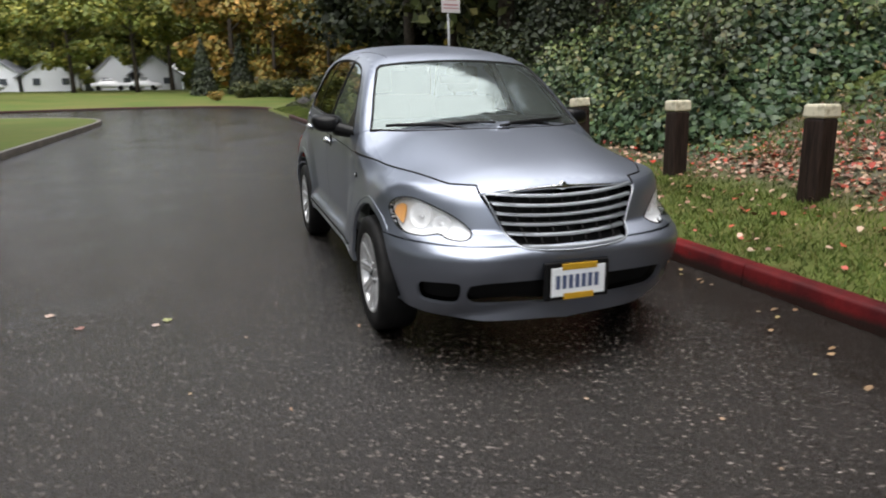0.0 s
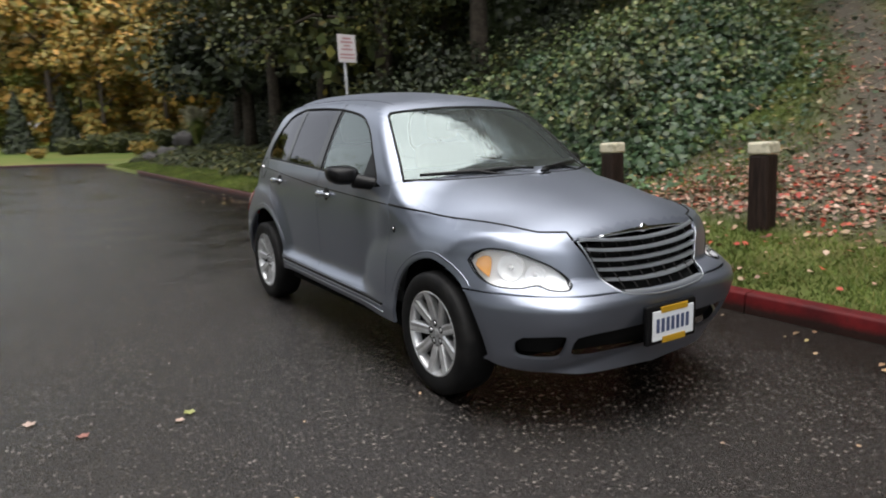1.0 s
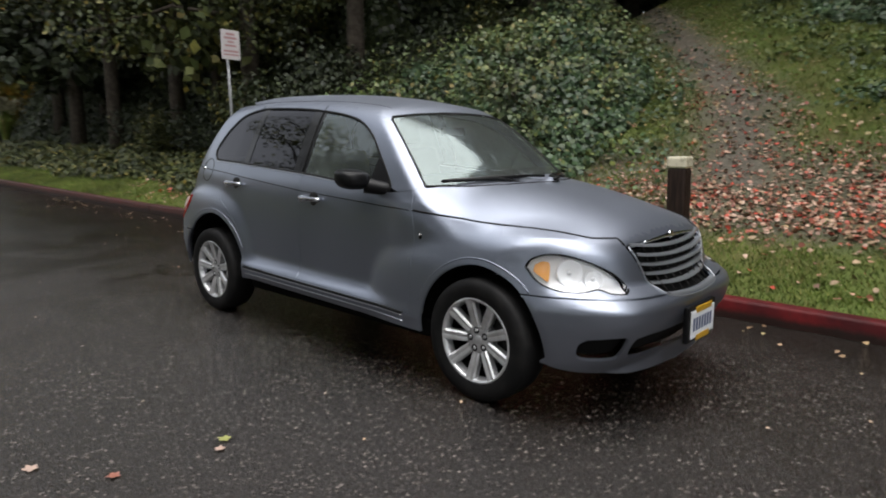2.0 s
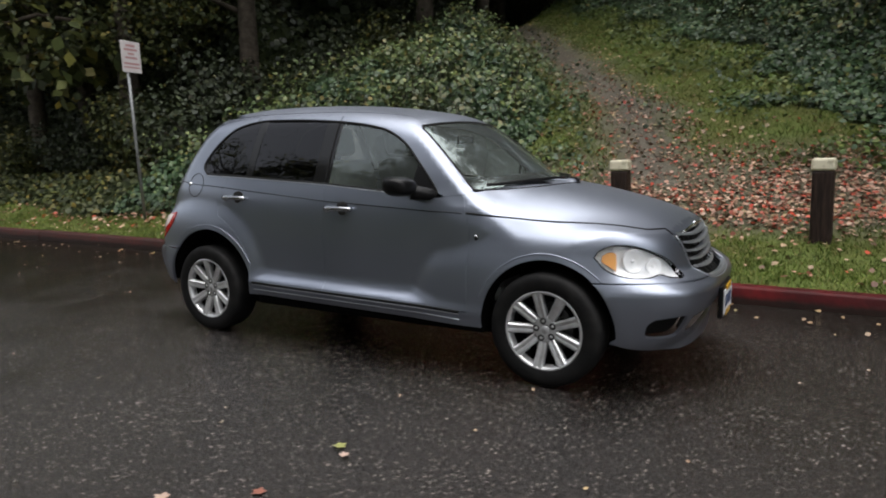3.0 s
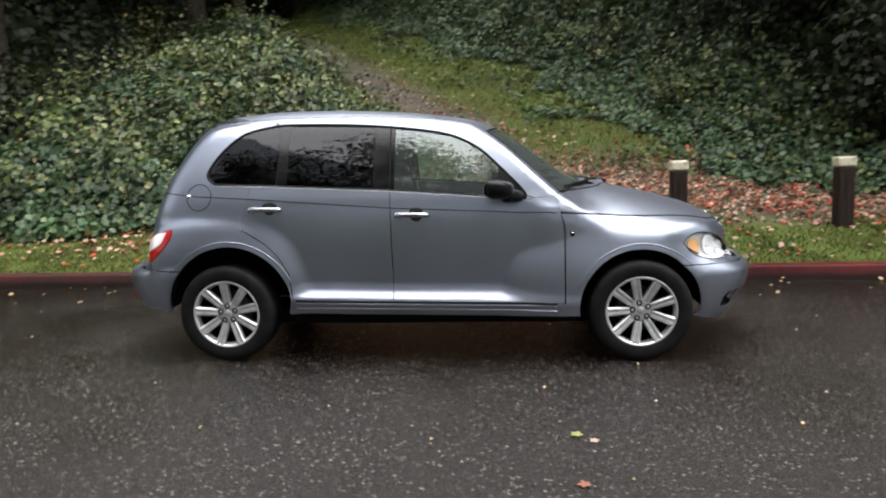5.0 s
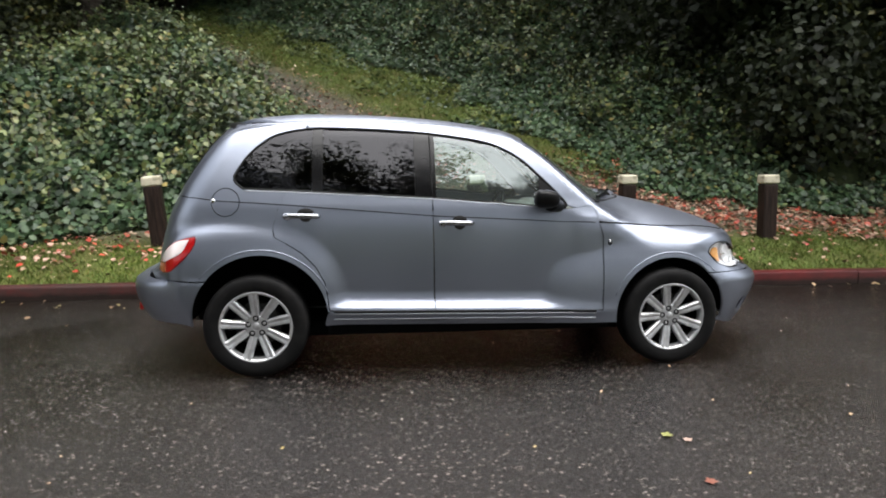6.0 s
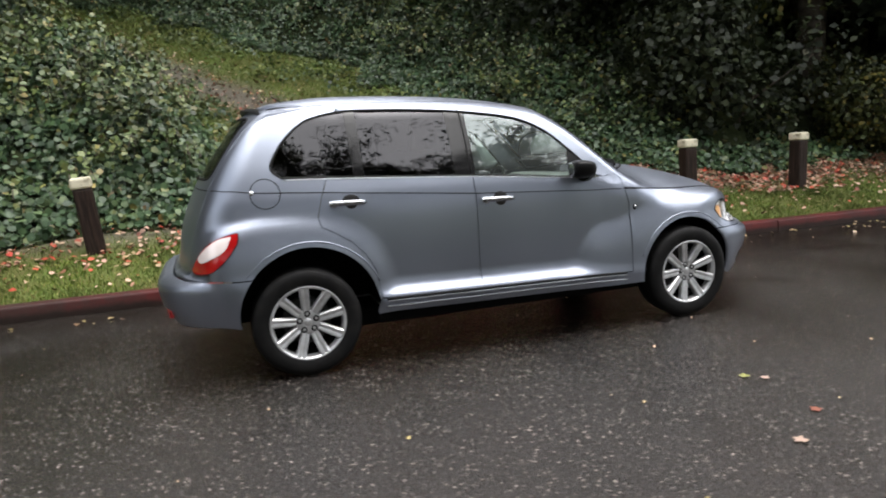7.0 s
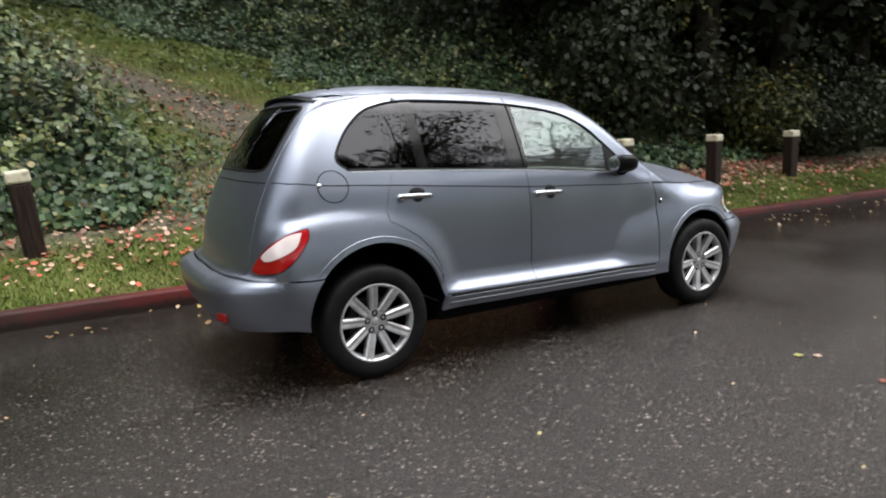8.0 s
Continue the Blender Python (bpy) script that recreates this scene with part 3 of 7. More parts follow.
def left_height(x, y):
    d = left_edge(y) - x
    front = y - (3.15 + 0.25 * np.sin(x * 1.7)) + 0.9 * ease(-4.0, -6.5, x) * 0.7
    grow = ease(0.0, 1.6, np.minimum(d, front))
    hollow = 1 - 0.72 * np.exp(-((y - 4.55 - 0.18 * np.sin(2.1 * x)) / 0.33) ** 2) * ease(-2.6, -3.8, x)
    west = np.where(y < 4.4, ease(-8.3, -7.2, x), ease(-7.5, -5.9, x + 0.4 * lumps(x, y, 1.3, 14)))
    tall = 0.80 + 0.22 * ease(4.6, 6.5, y)
    h = grow * (tall + 0.26 * lumps(x, y, 1.3, 11) + 0.17 * clumps(x, y, 2.3, 12) + 0.10 * clumps(x, y, 5.5, 13)) + 0.14 * ease(0, 0.3, np.minimum(d, front))
    return np.maximum(0, h * hollow * west)


def right_edge(y):
    return np.interp(y, [2.9, 3.6, 4.4, 5.5, 7.0, 9, 10.5, 12, 14, 17, 20, 24], [7.2, 5.6, 4.4, 3.2, 2.2, 1.5, 1.1, 0.2, -1.3, -3.6, -6.0, -9.5]) + 0.25 * np.sin(y * 2.3)


def right_height(x, y):
    d = np.minimum(x - right_edge(y) + 0.6 * lumps(x, y, 1.7, 25) + 0.35 * lumps(x, y, 5.0, 26) + 0.3, (y - 3.35) * 1.2)
    low = 0.12 * ease(0.0, 0.8, d) + 0.24 * ease(0.8, 2.6, d)
    tall = 0.85 * ease(2.2, 5.4, d) + 0.70 * ease(9.0, 12.0, y) * ease(0.6, 2.4, d)
    return np.maximum(0, low * (1 + 0.40 * lumps(x, y, 2.4, 21) + 0.45 * clumps(x, y, 5.0, 23)) + tall * (0.95 + 0.38 * lumps(x, y, 1.2, 22) + 0.30 * clumps(x, y, 2.2, 24) + 0.14 * clumps(x, y, 5.0, 27)))


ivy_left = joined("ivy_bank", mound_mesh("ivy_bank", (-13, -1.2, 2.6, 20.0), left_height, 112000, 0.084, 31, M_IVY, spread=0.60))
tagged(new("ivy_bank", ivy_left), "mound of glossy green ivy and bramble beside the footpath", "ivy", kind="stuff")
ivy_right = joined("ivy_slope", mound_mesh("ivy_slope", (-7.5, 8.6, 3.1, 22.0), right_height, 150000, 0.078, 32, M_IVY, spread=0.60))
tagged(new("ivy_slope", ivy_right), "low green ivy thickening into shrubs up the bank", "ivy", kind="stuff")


def ivy_edge(x, y, r):
    d = x - right_edge(y) + 0.6 * lumps(x, y, 1.7, 25)
    w = left_edge(y) - x
    near = np.maximum(ease(-1.7, 0.2, d) * (y > 3.6), ease(-2.2, 0.1, w) * (y > 3.4) * ease(-7.5, -6.0, x))
    return r.uniform(0, 1, len(x)) < near * (0.30 + 0.55 * lumps(x, y, 2.6, 66))


edge_rng = np.random.default_rng(37)
ex, ey = edge_rng.uniform(-9, 8.5, 70000), edge_rng.uniform(3.3, 18, 70000)
e_ok = ivy_edge(ex, ey, edge_rng)
ex, ey = ex[e_ok], ey[e_ok]
runners = leaves("ivy_runners", np.stack([ex, ey, ground_z(ex, ey) + edge_rng.uniform(0.03, 0.12, len(ex))], 1), np.tile([0, -0.25, 1.0], (len(ex), 1)), 0.075 * edge_rng.uniform(0.6, 1.4, len(ex)), M_IVY, edge_rng, 6, 0.5)
tagged(new("ivy_runners", runners), "loose ivy runners creeping into the grass", "ivy", kind="stuff")


def bramble(name, region, height, count, seed):
    """Arching sprays that stand out of the ground cover: a thin stem and leaves along it."""
    r = np.random.default_rng(seed)
    x, y = r.uniform(region[0], region[1], count * 4), r.uniform(region[2], region[3], count * 4)
    h = height(x, y)
    ok = np.nonzero((h > 0.3) & (lumps(x, y, 2.2, seed + 1) > -0.15))[0][:count]
    x, y, h = x[ok], y[ok], h[ok]
    root = np.stack([x, y, ground_z(x, y) + h - 0.12], 1)
    a = r.uniform(0, 6.28, len(x))
    reach = r.uniform(0.25, 0.75, len(x))
    out = np.stack([np.cos(a), np.sin(a) - 0.35, np.zeros(len(x))], 1) * reach[:, None]
    rise = r.uniform(0.25, 0.60, len(x))
    pos, up, stems = [], [], []
    for t in np.linspace(0.15, 1.0, 13):
        p = root + out * t + np.stack([0 * x, 0 * x, rise * np.sin(2.5 * t)], 1)
        stems.append(p)
        pos.append(p + r.normal(0, 0.045, p.shape))
        up.append(out * 0.5 + [0, -0.3, 0.8])
    pos, up = np.concatenate(pos), np.concatenate(up)
    foliage = leaves(name, pos, up, 0.080 * r.uniform(0.6, 1.35, len(pos)), M_BRAMBLE, r, 6, 0.5)
    side = np.stack([-np.sin(a), np.cos(a), 0 * a], 1) * 0.005
    quads = np.concatenate([np.stack([p - side, p + side, q + side, q - side], 1) for p, q in zip(stems, stems[1:])]).reshape(-1, 3)
    return joined(name, [foliage, quick_mesh(name + "_stems", quads, np.arange(len(quads)), 4, M_BARK)])


tagged(new("bramble_sprays", bramble("bramble_sprays", (-10, -1.5, 3.2, 14), left_height, 900, 38)), "arching bramble sprays over the ivy bank", "bramble", kind="stuff")
tagged(new("bramble_sprays", bramble("bramble_sprays", (0.5, 8.5, 4.0, 14), right_height, 900, 39)), "arching bramble sprays over the ivy slope", "bramble", kind="stuff")


def left_wood(x, y):
    return 3.4 * ease(0.0, 3.0, np.minimum(-6.6 - x, y - 5.4 + 0.4 * lumps(x, y, 0.8, 23))) * (1 + 0.28 * lumps(x, y, 0.9, 24) + 0.12 * lumps(x, y, 2.6, 25))


def right_wood(x, y):
    return 3.9 * ease(0.0, 3.2, np.minimum(x - 5.3 + 0.42 * np.clip(y - 6, 0, 9), (y - 4.2) * 1.2 + 0.4 * lumps(x, y, 0.8, 26))) * (1 + 0.28 * lumps(x, y, 0.9, 27) + 0.12 * lumps(x, y, 2.6, 28))


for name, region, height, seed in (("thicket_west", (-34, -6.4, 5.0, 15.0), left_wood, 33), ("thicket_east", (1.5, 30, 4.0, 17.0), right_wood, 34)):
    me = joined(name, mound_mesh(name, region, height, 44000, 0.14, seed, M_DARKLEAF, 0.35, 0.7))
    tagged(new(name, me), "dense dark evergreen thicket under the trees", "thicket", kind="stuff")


def verge_growth(x, y):
    return np.maximum(0, 0.30 * ease(2.0, 3.8, y + 0.5 * lumps(x, y, 0.9, 29)) * (1 + 0.7 * lumps(x, y, 1.6, 30)))


me = joined("undergrowth", mound_mesh("undergrowth", (-34, -6.6, 1.95, 7.0), verge_growth, 26000, 0.10, 35, M_WOODLEAF, 0.3, 0.7))
tagged(new("undergrowth", me), "low dark undergrowth along the wood's edge", "undergrowth", kind="stuff")


def slope_growth(x, y):
    band = (x > left_edge(y) - 0.2) & (x < right_edge(y) + 0.5)
    off = np.abs(x + 0.38 * (y - 6.4) + 0.3 * np.maximum(y - 8, 0))
    return np.maximum(0, np.where(band, 0.20 * ease(0.9, 1.8, off), 0) * (0.15 + 1.1 * lumps(x, y, 1.9, 36) + 0.5 * lumps(x, y, 5.5, 37)))


_, tufts = mound_mesh("low_plants", (-12, 4, 5.0, 21.0), slope_growth, 16000, 0.075, 36, M_FERN, 0.3, 0.8)
tagged(new("low_plants", tufts), "patches of bright low weeds in the grass by the footpath", "weeds", kind="stuff")


def grass_mesh(name, n, region, keep, tall, seed):
    r = np.random.default_rng(seed)
    x, y = r.uniform(region[0], region[1], n), r.uniform(region[2], region[3], n)
    ok = keep(x, y, r)
    x, y = x[ok], y[ok]
    n = len(x)
    w, a = r.uniform(0.004, 0.009, n), r.uniform(0, 6.28, n)
    h = tall * r.uniform(0.5, 1.3, n)
    lean = r.normal(0, 0.5, (n, 2)) * h[:, None]
    z = ground_z(x, y) - 0.005
    c = np.stack([np.cos(a) * w, np.sin(a) * w], 1)
    b0 = np.stack([x - c[:, 0], y - c[:, 1], z], 1)
    b1 = np.stack([x + c[:, 0], y + c[:, 1], z], 1)
    tip = np.stack([x + lean[:, 0], y + lean[:, 1], z + h], 1)
    return quick_mesh(name, np.stack([b0, b1, tip], 1).reshape(-1, 3), np.arange(3 * n), 3, M_GRASS)


strip_keep = lambda x, y, r: r.uniform(0, 1, len(x)) < ease(3.6, 2.6, y + 0.45 * lumps(x, y, 2.5, 41)) * (0.72 + 0.5 * lumps(x, y, 4.5, 44)) + 0.06
tagged(new("grass_strip", grass_mesh("grass_strip", 135000, (-9, 11, 1.755, 3.9), strip_keep, 0.045, 51)), "short wet grass along the kerb", "grass", kind="stuff")
tagged(new("verge_grass", grass_mesh("verge_grass", 70000, (-34, -9, 1.755, 4.0), lambda x, y, r: r.uniform(0, 1, len(x)) < ease(4.0, 2.2, y + 0.5 * lumps(x, y, 1.2, 43)), 0.075, 53)), "rough wet grass along the wood's edge", "grass", kind="stuff")
slope_keep = lambda x, y, r: (np.abs(x + 0.38 * (y - 6.4) + 0.3 * np.maximum(y - 8, 0)) > 0.6 + 0.35 * lumps(x, y, 2.0, 42) + 0.5 * r.uniform(-1, 1, len(x)) ** 3) & (x < right_edge(y) + 0.5) & (x > left_edge(y) - 0.3)
tagged(new("grass_slope", grass_mesh("grass_slope", 165000, (-10, 4, 3.6, 21), lambda x, y, r: slope_keep(x, y, r) & ((y > 5.2) | (x < 0.25 + 0.5 * lumps(x, y, 1.4, 45))), 0.07, 52)), "tufted grass either side of the footpath", "grass", kind="stuff")


def litter_mesh(name, n, region, keep, size, seed, lift=0.012, material=M_LITTER, flat=0.35):
    r = np.random.default_rng(seed)
    x, y = r.uniform(region[0], region[1], n), r.uniform(region[2], region[3], n)
    ok = keep(x, y, r)
    x, y = x[ok], y[ok]
    z = np.where(y > 1.8, ground_z(x, y), 0.0) + lift + r.uniform(0, 0.02, len(x))
    up = np.tile([0, -0.15, 1.0], (len(x), 1))
    return leaves(name, np.stack([x, y, z], 1), up, size * r.uniform(0.55, 1.3, len(x)), material, r, 6, flat, 0.8)


def heap(x, y, r):
    d = ease(2.9, 3.7, y + 0.2 * lumps(x, y, 2.2, 61)) * ease(6.4, 5.2, y + 0.4 * lumps(x, y, 1.5, 62))
    return r.uniform(0, 1, len(x)) < d * ease(-2.6, 0.6, x - 0.9 * np.maximum(y - 4.0, 0)) * (0.75 + 0.35 * lumps(x, y, 1.2, 63)) + 0.03


tagged(new("fallen_leaves", litter_mesh("fallen_leaves", 42000, (-3.5, 9.5, 2.9, 7.0), heap, 0.051, 71)), "drift of red and tan fallen maple leaves", "leaves", kind="stuff")
thin = lambda x, y, r: r.uniform(0, 1, len(x)) < 0.25 + 0.3 * ease(2.2, 3.4, y)
tagged(new("scattered_leaves", litter_mesh("scattered_leaves", 5200, (-11, 11, 1.85, 4.2), thin, 0.055, 72, 0.03)), "scattered red and yellow leaves on the grass", "leaves", kind="stuff")
drift = lambda x, y, r: r.uniform(0, 1, len(x)) < ease(2.55, 2.95, y + 0.25 * lumps(x, y, 1.3, 67)) * ease(3.75, 3.3, y) * (0.5 + 0.6 * lumps(x, y, 1.1, 68))
tagged(new("leaf_drift", litter_mesh("leaf_drift", 3600, (5.2, 14.0, 2.5, 3.8), drift, 0.068, 78, 0.03)), "red and orange leaves drifted along the wood's edge", "leaves", kind="stuff")
verge = lambda x, y, r: r.uniform(0, 1, len(x)) < ease(2.0, 2.7, y) * ease(3.6, 3.1, y) * (0.7 + 0.4 * lumps(x, y, 1.6, 64))
tagged(new("verge_leaves", litter_mesh("verge_leaves", 1900, (-9.5, -1.6, 2.0, 3.6), verge, 0.066, 75, 0.03)), "red and tan leaves drifted against the ivy", "leaves", kind="stuff")
on_path_keep = lambda x, y, r: (np.abs(x + 0.38 * (y - 6.4) + 0.3 * np.maximum(y - 8, 0)) < 1.9) & (r.uniform(0, 1, len(x)) < 0.6)
tagged(new("path_leaves", litter_mesh("path_leaves", 5200, (-9, 3, 5.6, 18), on_path_keep, 0.07, 73, 0.02, M_PALELEAF)), "pale fallen leaves on the footpath", "leaves", kind="stuff")
tagged(new("path_litter", litter_mesh("path_litter", 7000, (-6, 2.5, 5.4, 13), lambda x, y, r: (np.abs(x + 0.38 * (y - 6.4) + 0.3 * np.maximum(y - 8, 0)) < 0.9 + 0.4 * lumps(x, y, 2.1, 65)) & (r.uniform(0, 1, len(x)) < ease(14, 6, y)), 0.06, 76, 0.012)), "brown and red leaves trodden into the footpath", "leaves", kind="stuff")
gutter_keep = lambda x, y, r: r.uniform(0, 1, len(x)) < 0.15 + 0.85 * ease(0.8, 1.5, y)
tagged(new("gutter_leaves", litter_mesh("gutter_leaves", 330, (-12, 10, 0.7, 1.6), gutter_keep, 0.045, 74, 0.006, M_PALELEAF, 0.2)), "wet pale leaves lying in the gutter", "leaves", kind="stuff")


tagged(new("road_litter", litter_mesh("road_litter", 260, (-9, 9, -4.8, 1.2), lambda x, y, r: r.uniform(0, 1, len(x)) < 0.75, 0.019, 77, 0.004, M_PALELEAF, 0.25)), "small pale leaf scraps on the wet asphalt", "leaves", kind="stuff")


def tree_thing(name, height, spread, n_leaf, leaf, material, seed, crown_low=0.25, trunk_r=0.16, label="", droop=0.0):
    """A tree: tapered trunk with limbs, and a crown of many leaves in uneven clumps."""
    r = np.random.default_rng(seed)
    root = new(name)
    lean = r.normal(0, 0.03, 2)
    axis = [(lean[0] * z * z / height, lean[1] * z * z / height, z) for z in np.linspace(-0.3, height * 0.9, 7)]
    verts, faces = tube(axis, 0, 7, taper=list(trunk_r * np.linspace(1.15, 0.15, 7)))
    ends = []
    for k in range(16):
        f = r.uniform(crown_low, 0.88)
        a = r.uniform(0, 6.28)
        reach = spread * (0.45 + 0.55 * math.sin(math.pi * min(1, (f - crown_low * 0.6) / (1.05 - crown_low * 0.6)))) * r.uniform(0.6, 1.1)
        o = np.array([np.interp(f * height, [p[2] for p in axis], [p[c] for p in axis]) for c in range(3)])
        e = np.array(o) + [math.cos(a) * reach, math.sin(a) * reach, reach * r.uniform(0.15, 0.6) - droop * reach]
        mid = (o + e) / 2 + [0, 0, 0.12 * reach]
        v, fc = tube([o, mid, e], 0, 5, taper=[trunk_r * 0.32, trunk_r * 0.2, trunk_r * 0.05])
        faces += [tuple(i + len(verts) for i in q) for q in fc]
        verts += v
        ends += [e, mid, (e + mid) / 2]
    part("trunk", mesh_of("trunk", verts, faces, M_BARK, True), None, root)
    ends = np.array(ends + [axis[-1], axis[-2]])
    which = r.integers(0, len(ends), n_leaf)
    rad = spread * r.uniform(0.16, 0.36, len(ends))
    d = r.normal(0, 1, (n_leaf, 3))
    d /= np.linalg.norm(d, axis=1, keepdims=True)
    pos = ends[which] + d * (rad[which] * r.uniform(0.35, 1.0, n_leaf) ** 0.6)[:, None] * [1, 1, 0.75]
    part("crown", leaves("crown", pos, d * 0.7 + [0, 0, 0.5], leaf * r.uniform(0.6, 1.4, n_leaf), material, r, 4, 0.6), None, root)
    return tagged(root, label, "tree")


def shrub_thing(name, height, spread, n_leaf, leaf, material, seed, label):
    """A shrub: several stems from the ground and a loose coat of leaves."""
    r = np.random.default_rng(seed)
    root = new(name)
    verts, faces, ends = [], [], []
    for k in range(9):
        a, s = r.uniform(0, 6.28), r.uniform(0.15, 0.9)
        e = np.array([math.cos(a) * spread * s, math.sin(a) * spread * s, height * r.uniform(0.45, 0.9) * (1.1 - 0.35 * s)])
        mid = e * [0.4, 0.4, 0.55]
        v, fc = tube([(0, 0, -0.2), mid, e], 0, 5, taper=[0.035, 0.022, 0.006])
        faces += [tuple(i + len(verts) for i in q) for q in fc]
        verts += v
        ends += [e, mid, (e + mid) / 2]
    part("woody_base", mesh_of("woody_base", verts, faces, M_BARK, True), None, root)
    ends = np.array(ends)
    which = r.integers(0, len(ends), n_leaf)
    d = r.normal(0, 1, (n_leaf, 3))
    d /= np.linalg.norm(d, axis=1, keepdims=True)
    pos = ends[which] + d * r.uniform(0.3, 1.0, (n_leaf, 1)) ** 0.5 * spread * 0.38
    pos[:, 2] = np.maximum(pos[:, 2], 0.03)
    part("foliage", leaves("foliage", pos, d * 0.8 + [0, 0, 0.4], leaf * r.uniform(0.6, 1.4, n_leaf), material, r, 4, 0.55), None, root)
    return tagged(root, label, "shrub")


def conifer_thing(height, spread, seed):
    """A small dense conifer: trunk and tiers of drooping sprays."""
    r = np.random.default_rng(seed)
    root = new("conifer")
    v, f = tube([(0, 0, -0.2), (0, 0, height * 0.97)], 0, 6, taper=[height * 0.03, 0.01])
    part("trunk", mesh_of("trunk", v, f, M_BARK, True), None, root)
    n = 3200
    z = height * (1 - np.sqrt(r.uniform(0, 1, n)) * 0.97)
    rad = spread * (1 - z / height) ** 0.8 * r.uniform(0.35, 1.05, n)
    a = r.uniform(0, 6.28, n)
    out = np.stack([np.cos(a), np.sin(a), np.zeros(n)], 1)
    pos = out * rad[:, None] + np.stack([0 * z, 0 * z, z - 0.15 * rad], 1)
    part("foliage", leaves("foliage", pos, out * 0.7 + [0, 0, 0.6], height * 0.06 * r.uniform(0.6, 1.4, n), M_DARKLEAF, r, 4, 0.4, 0.5), None, root)
    return tagged(root, "small dark green conifer on the far lawn", "conifer")


def planted(ob, x, y, turn, size, z=None):
    zz = float(ground_z(np.array(x), np.array(y))) if z is None else z
    ob.matrix_basis = pose(x, y, zz, 0, 0, turn) @ Matrix.Diagonal((size, size, size, 1))
    return ob


def planted_copy(ob, x, y, turn, size, z=None):
    zz = float(ground_z(np.array(x), np.array(y))) if z is None else z
    c = copy_thing(ob, pose(x, y, zz, 0, 0, turn))
    c.scale = (size, size, size)
    return c


# woodland on and behind the bank
wood_a = tree_thing("tree", 10.5, 3.4, 5600, 0.21, M_WOODLEAF, 101, 0.12, 0.17, "dark woodland tree with dense olive-green foliage")
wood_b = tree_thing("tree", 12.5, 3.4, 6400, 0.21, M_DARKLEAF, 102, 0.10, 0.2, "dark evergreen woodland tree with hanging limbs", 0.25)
wood_c = tree_thing("tree", 9.0, 3.2, 5200, 0.19, M_WOODLEAF, 103, 0.2, 0.14, "slim woodland tree with yellow-green leaves")
edge_a = tree_thing("tree", 11.0, 3.6, 26000, 0.085, M_WOODLEAF, 105, 0.14, 0.17, "woodland tree with fine yellow-green leaves over the verge")
edge_b = tree_thing("tree", 12.0, 3.4, 19000, 0.092, M_WOODLEAF, 106, 0.12, 0.18, "dark woodland tree with fine hanging foliage", 0.35)
planted(edge_a, -8.2, 6.4, 20, 1.25)
planted(edge_b, -11.2, 5.6, 80, 1.3)
planted_copy(edge_a, -14.6, 5.4, 210, 1.2)
planted_copy(edge_b, 7.6, 6.6, 160, 1.25)
planted_copy(edge_b, 10.4, 5.6, 20, 1.2)
planted_copy(edge_b, -9.6, 8.8, 20, 1.3)
planted_copy(edge_b, -12.5, 8.2, 140, 1.35)
planted_copy(edge_a, -6.4, 10.6, 140, 1.35)
planted_copy(edge_b, -18.4, 5.2, 250, 1.2)
planted(wood_a, -15.0, 13.5, 20, 1.4)
planted(wood_b, -11.5, 13.5, 80, 1.5)
planted(wood_c, -7.5, 16.0, 140, 1.5)
for x, y in ((-22.8, 5.6), (9.4, 6.0), (12.0, 6.6), (13.6, 4.9), (7.6, 8.4), (15.2, 8.6), (17.0, 5.4), (8.8, 5.2), (6.4, 8.4), (14.6, 6.6)):
    planted_copy(wood_b, x, y, x * 31, 1.25)
for x, y in ((10.2, 4.5), (12.6, 4.3), (15.4, 4.4), (18.5, 4.4)):
    planted_copy(edge_b, x, y, x * 17, 1.2)
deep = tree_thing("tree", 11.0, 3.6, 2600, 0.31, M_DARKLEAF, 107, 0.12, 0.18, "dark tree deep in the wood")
planted(deep, -6.0, 31.0, 0, 1.5)
r = np.random.default_rng(77)
spots = [(-14.5, 6.4), (-17.5, 8.2), (-9.5, 10.5), (-13.0, 11.5), (-21, 9.5), (-25, 11), (-30, 9), (-20, 14), (-27, 16), (-34, 13), (-10.5, 15), (-4.0, 19.5), (-13, 17),
         (8.2, 7.2), (10.5, 5.4), (7.0, 10.5), (12.5, 8.5), (4.2, 15.5), (9.5, 13), (14.5, 5.5), (17.5, 8), (0.5, 20), (6, 19), (-9, 21), (13, 16), (21, 6), (20, 13), (-18, 22), (-30, 21), (2.5, 24), (-5, 26), (9, 25), (26, 9), (-38, 20), (9.2, 9.0), (11.5, 11), (13.5, 11.5), (16, 10.5), (15.5, 6.8), (18.8, 6.2), (23, 5.6), (24, 12), (28, 6), (33, 8), (17, 17), (28, 15), (-16.5, 11.5), (-24, 7.2), (-28.5, 6.6), (-33, 7.5), (-37, 9.5), (-23, 18), (-42, 13), (-13, 22.5), (-17, 19.5), (-9, 27), (-14, 28), (-20, 26), (-25, 24), (-11.5, 24.5), (-7, 23), (-18, 30), (-2, 30), (-15.5, 25), (-16, 33), (-22, 33), (-9, 33)]
for k, (x, y) in enumerate(spots):
    planted_copy(deep if y > 15.5 else (wood_a, wood_b, wood_c, wood_b)[k % 4], x + r.uniform(-0.6, 0.6), y + r.uniform(-0.6, 0.6), r.uniform(0, 360), r.uniform(1.3, 1.7))
shrub_a = shrub_thing("shrub", 2.3, 1.7, 6200, 0.098, M_DARKLEAF, 111, "dense dark evergreen shrub at the wood's edge")
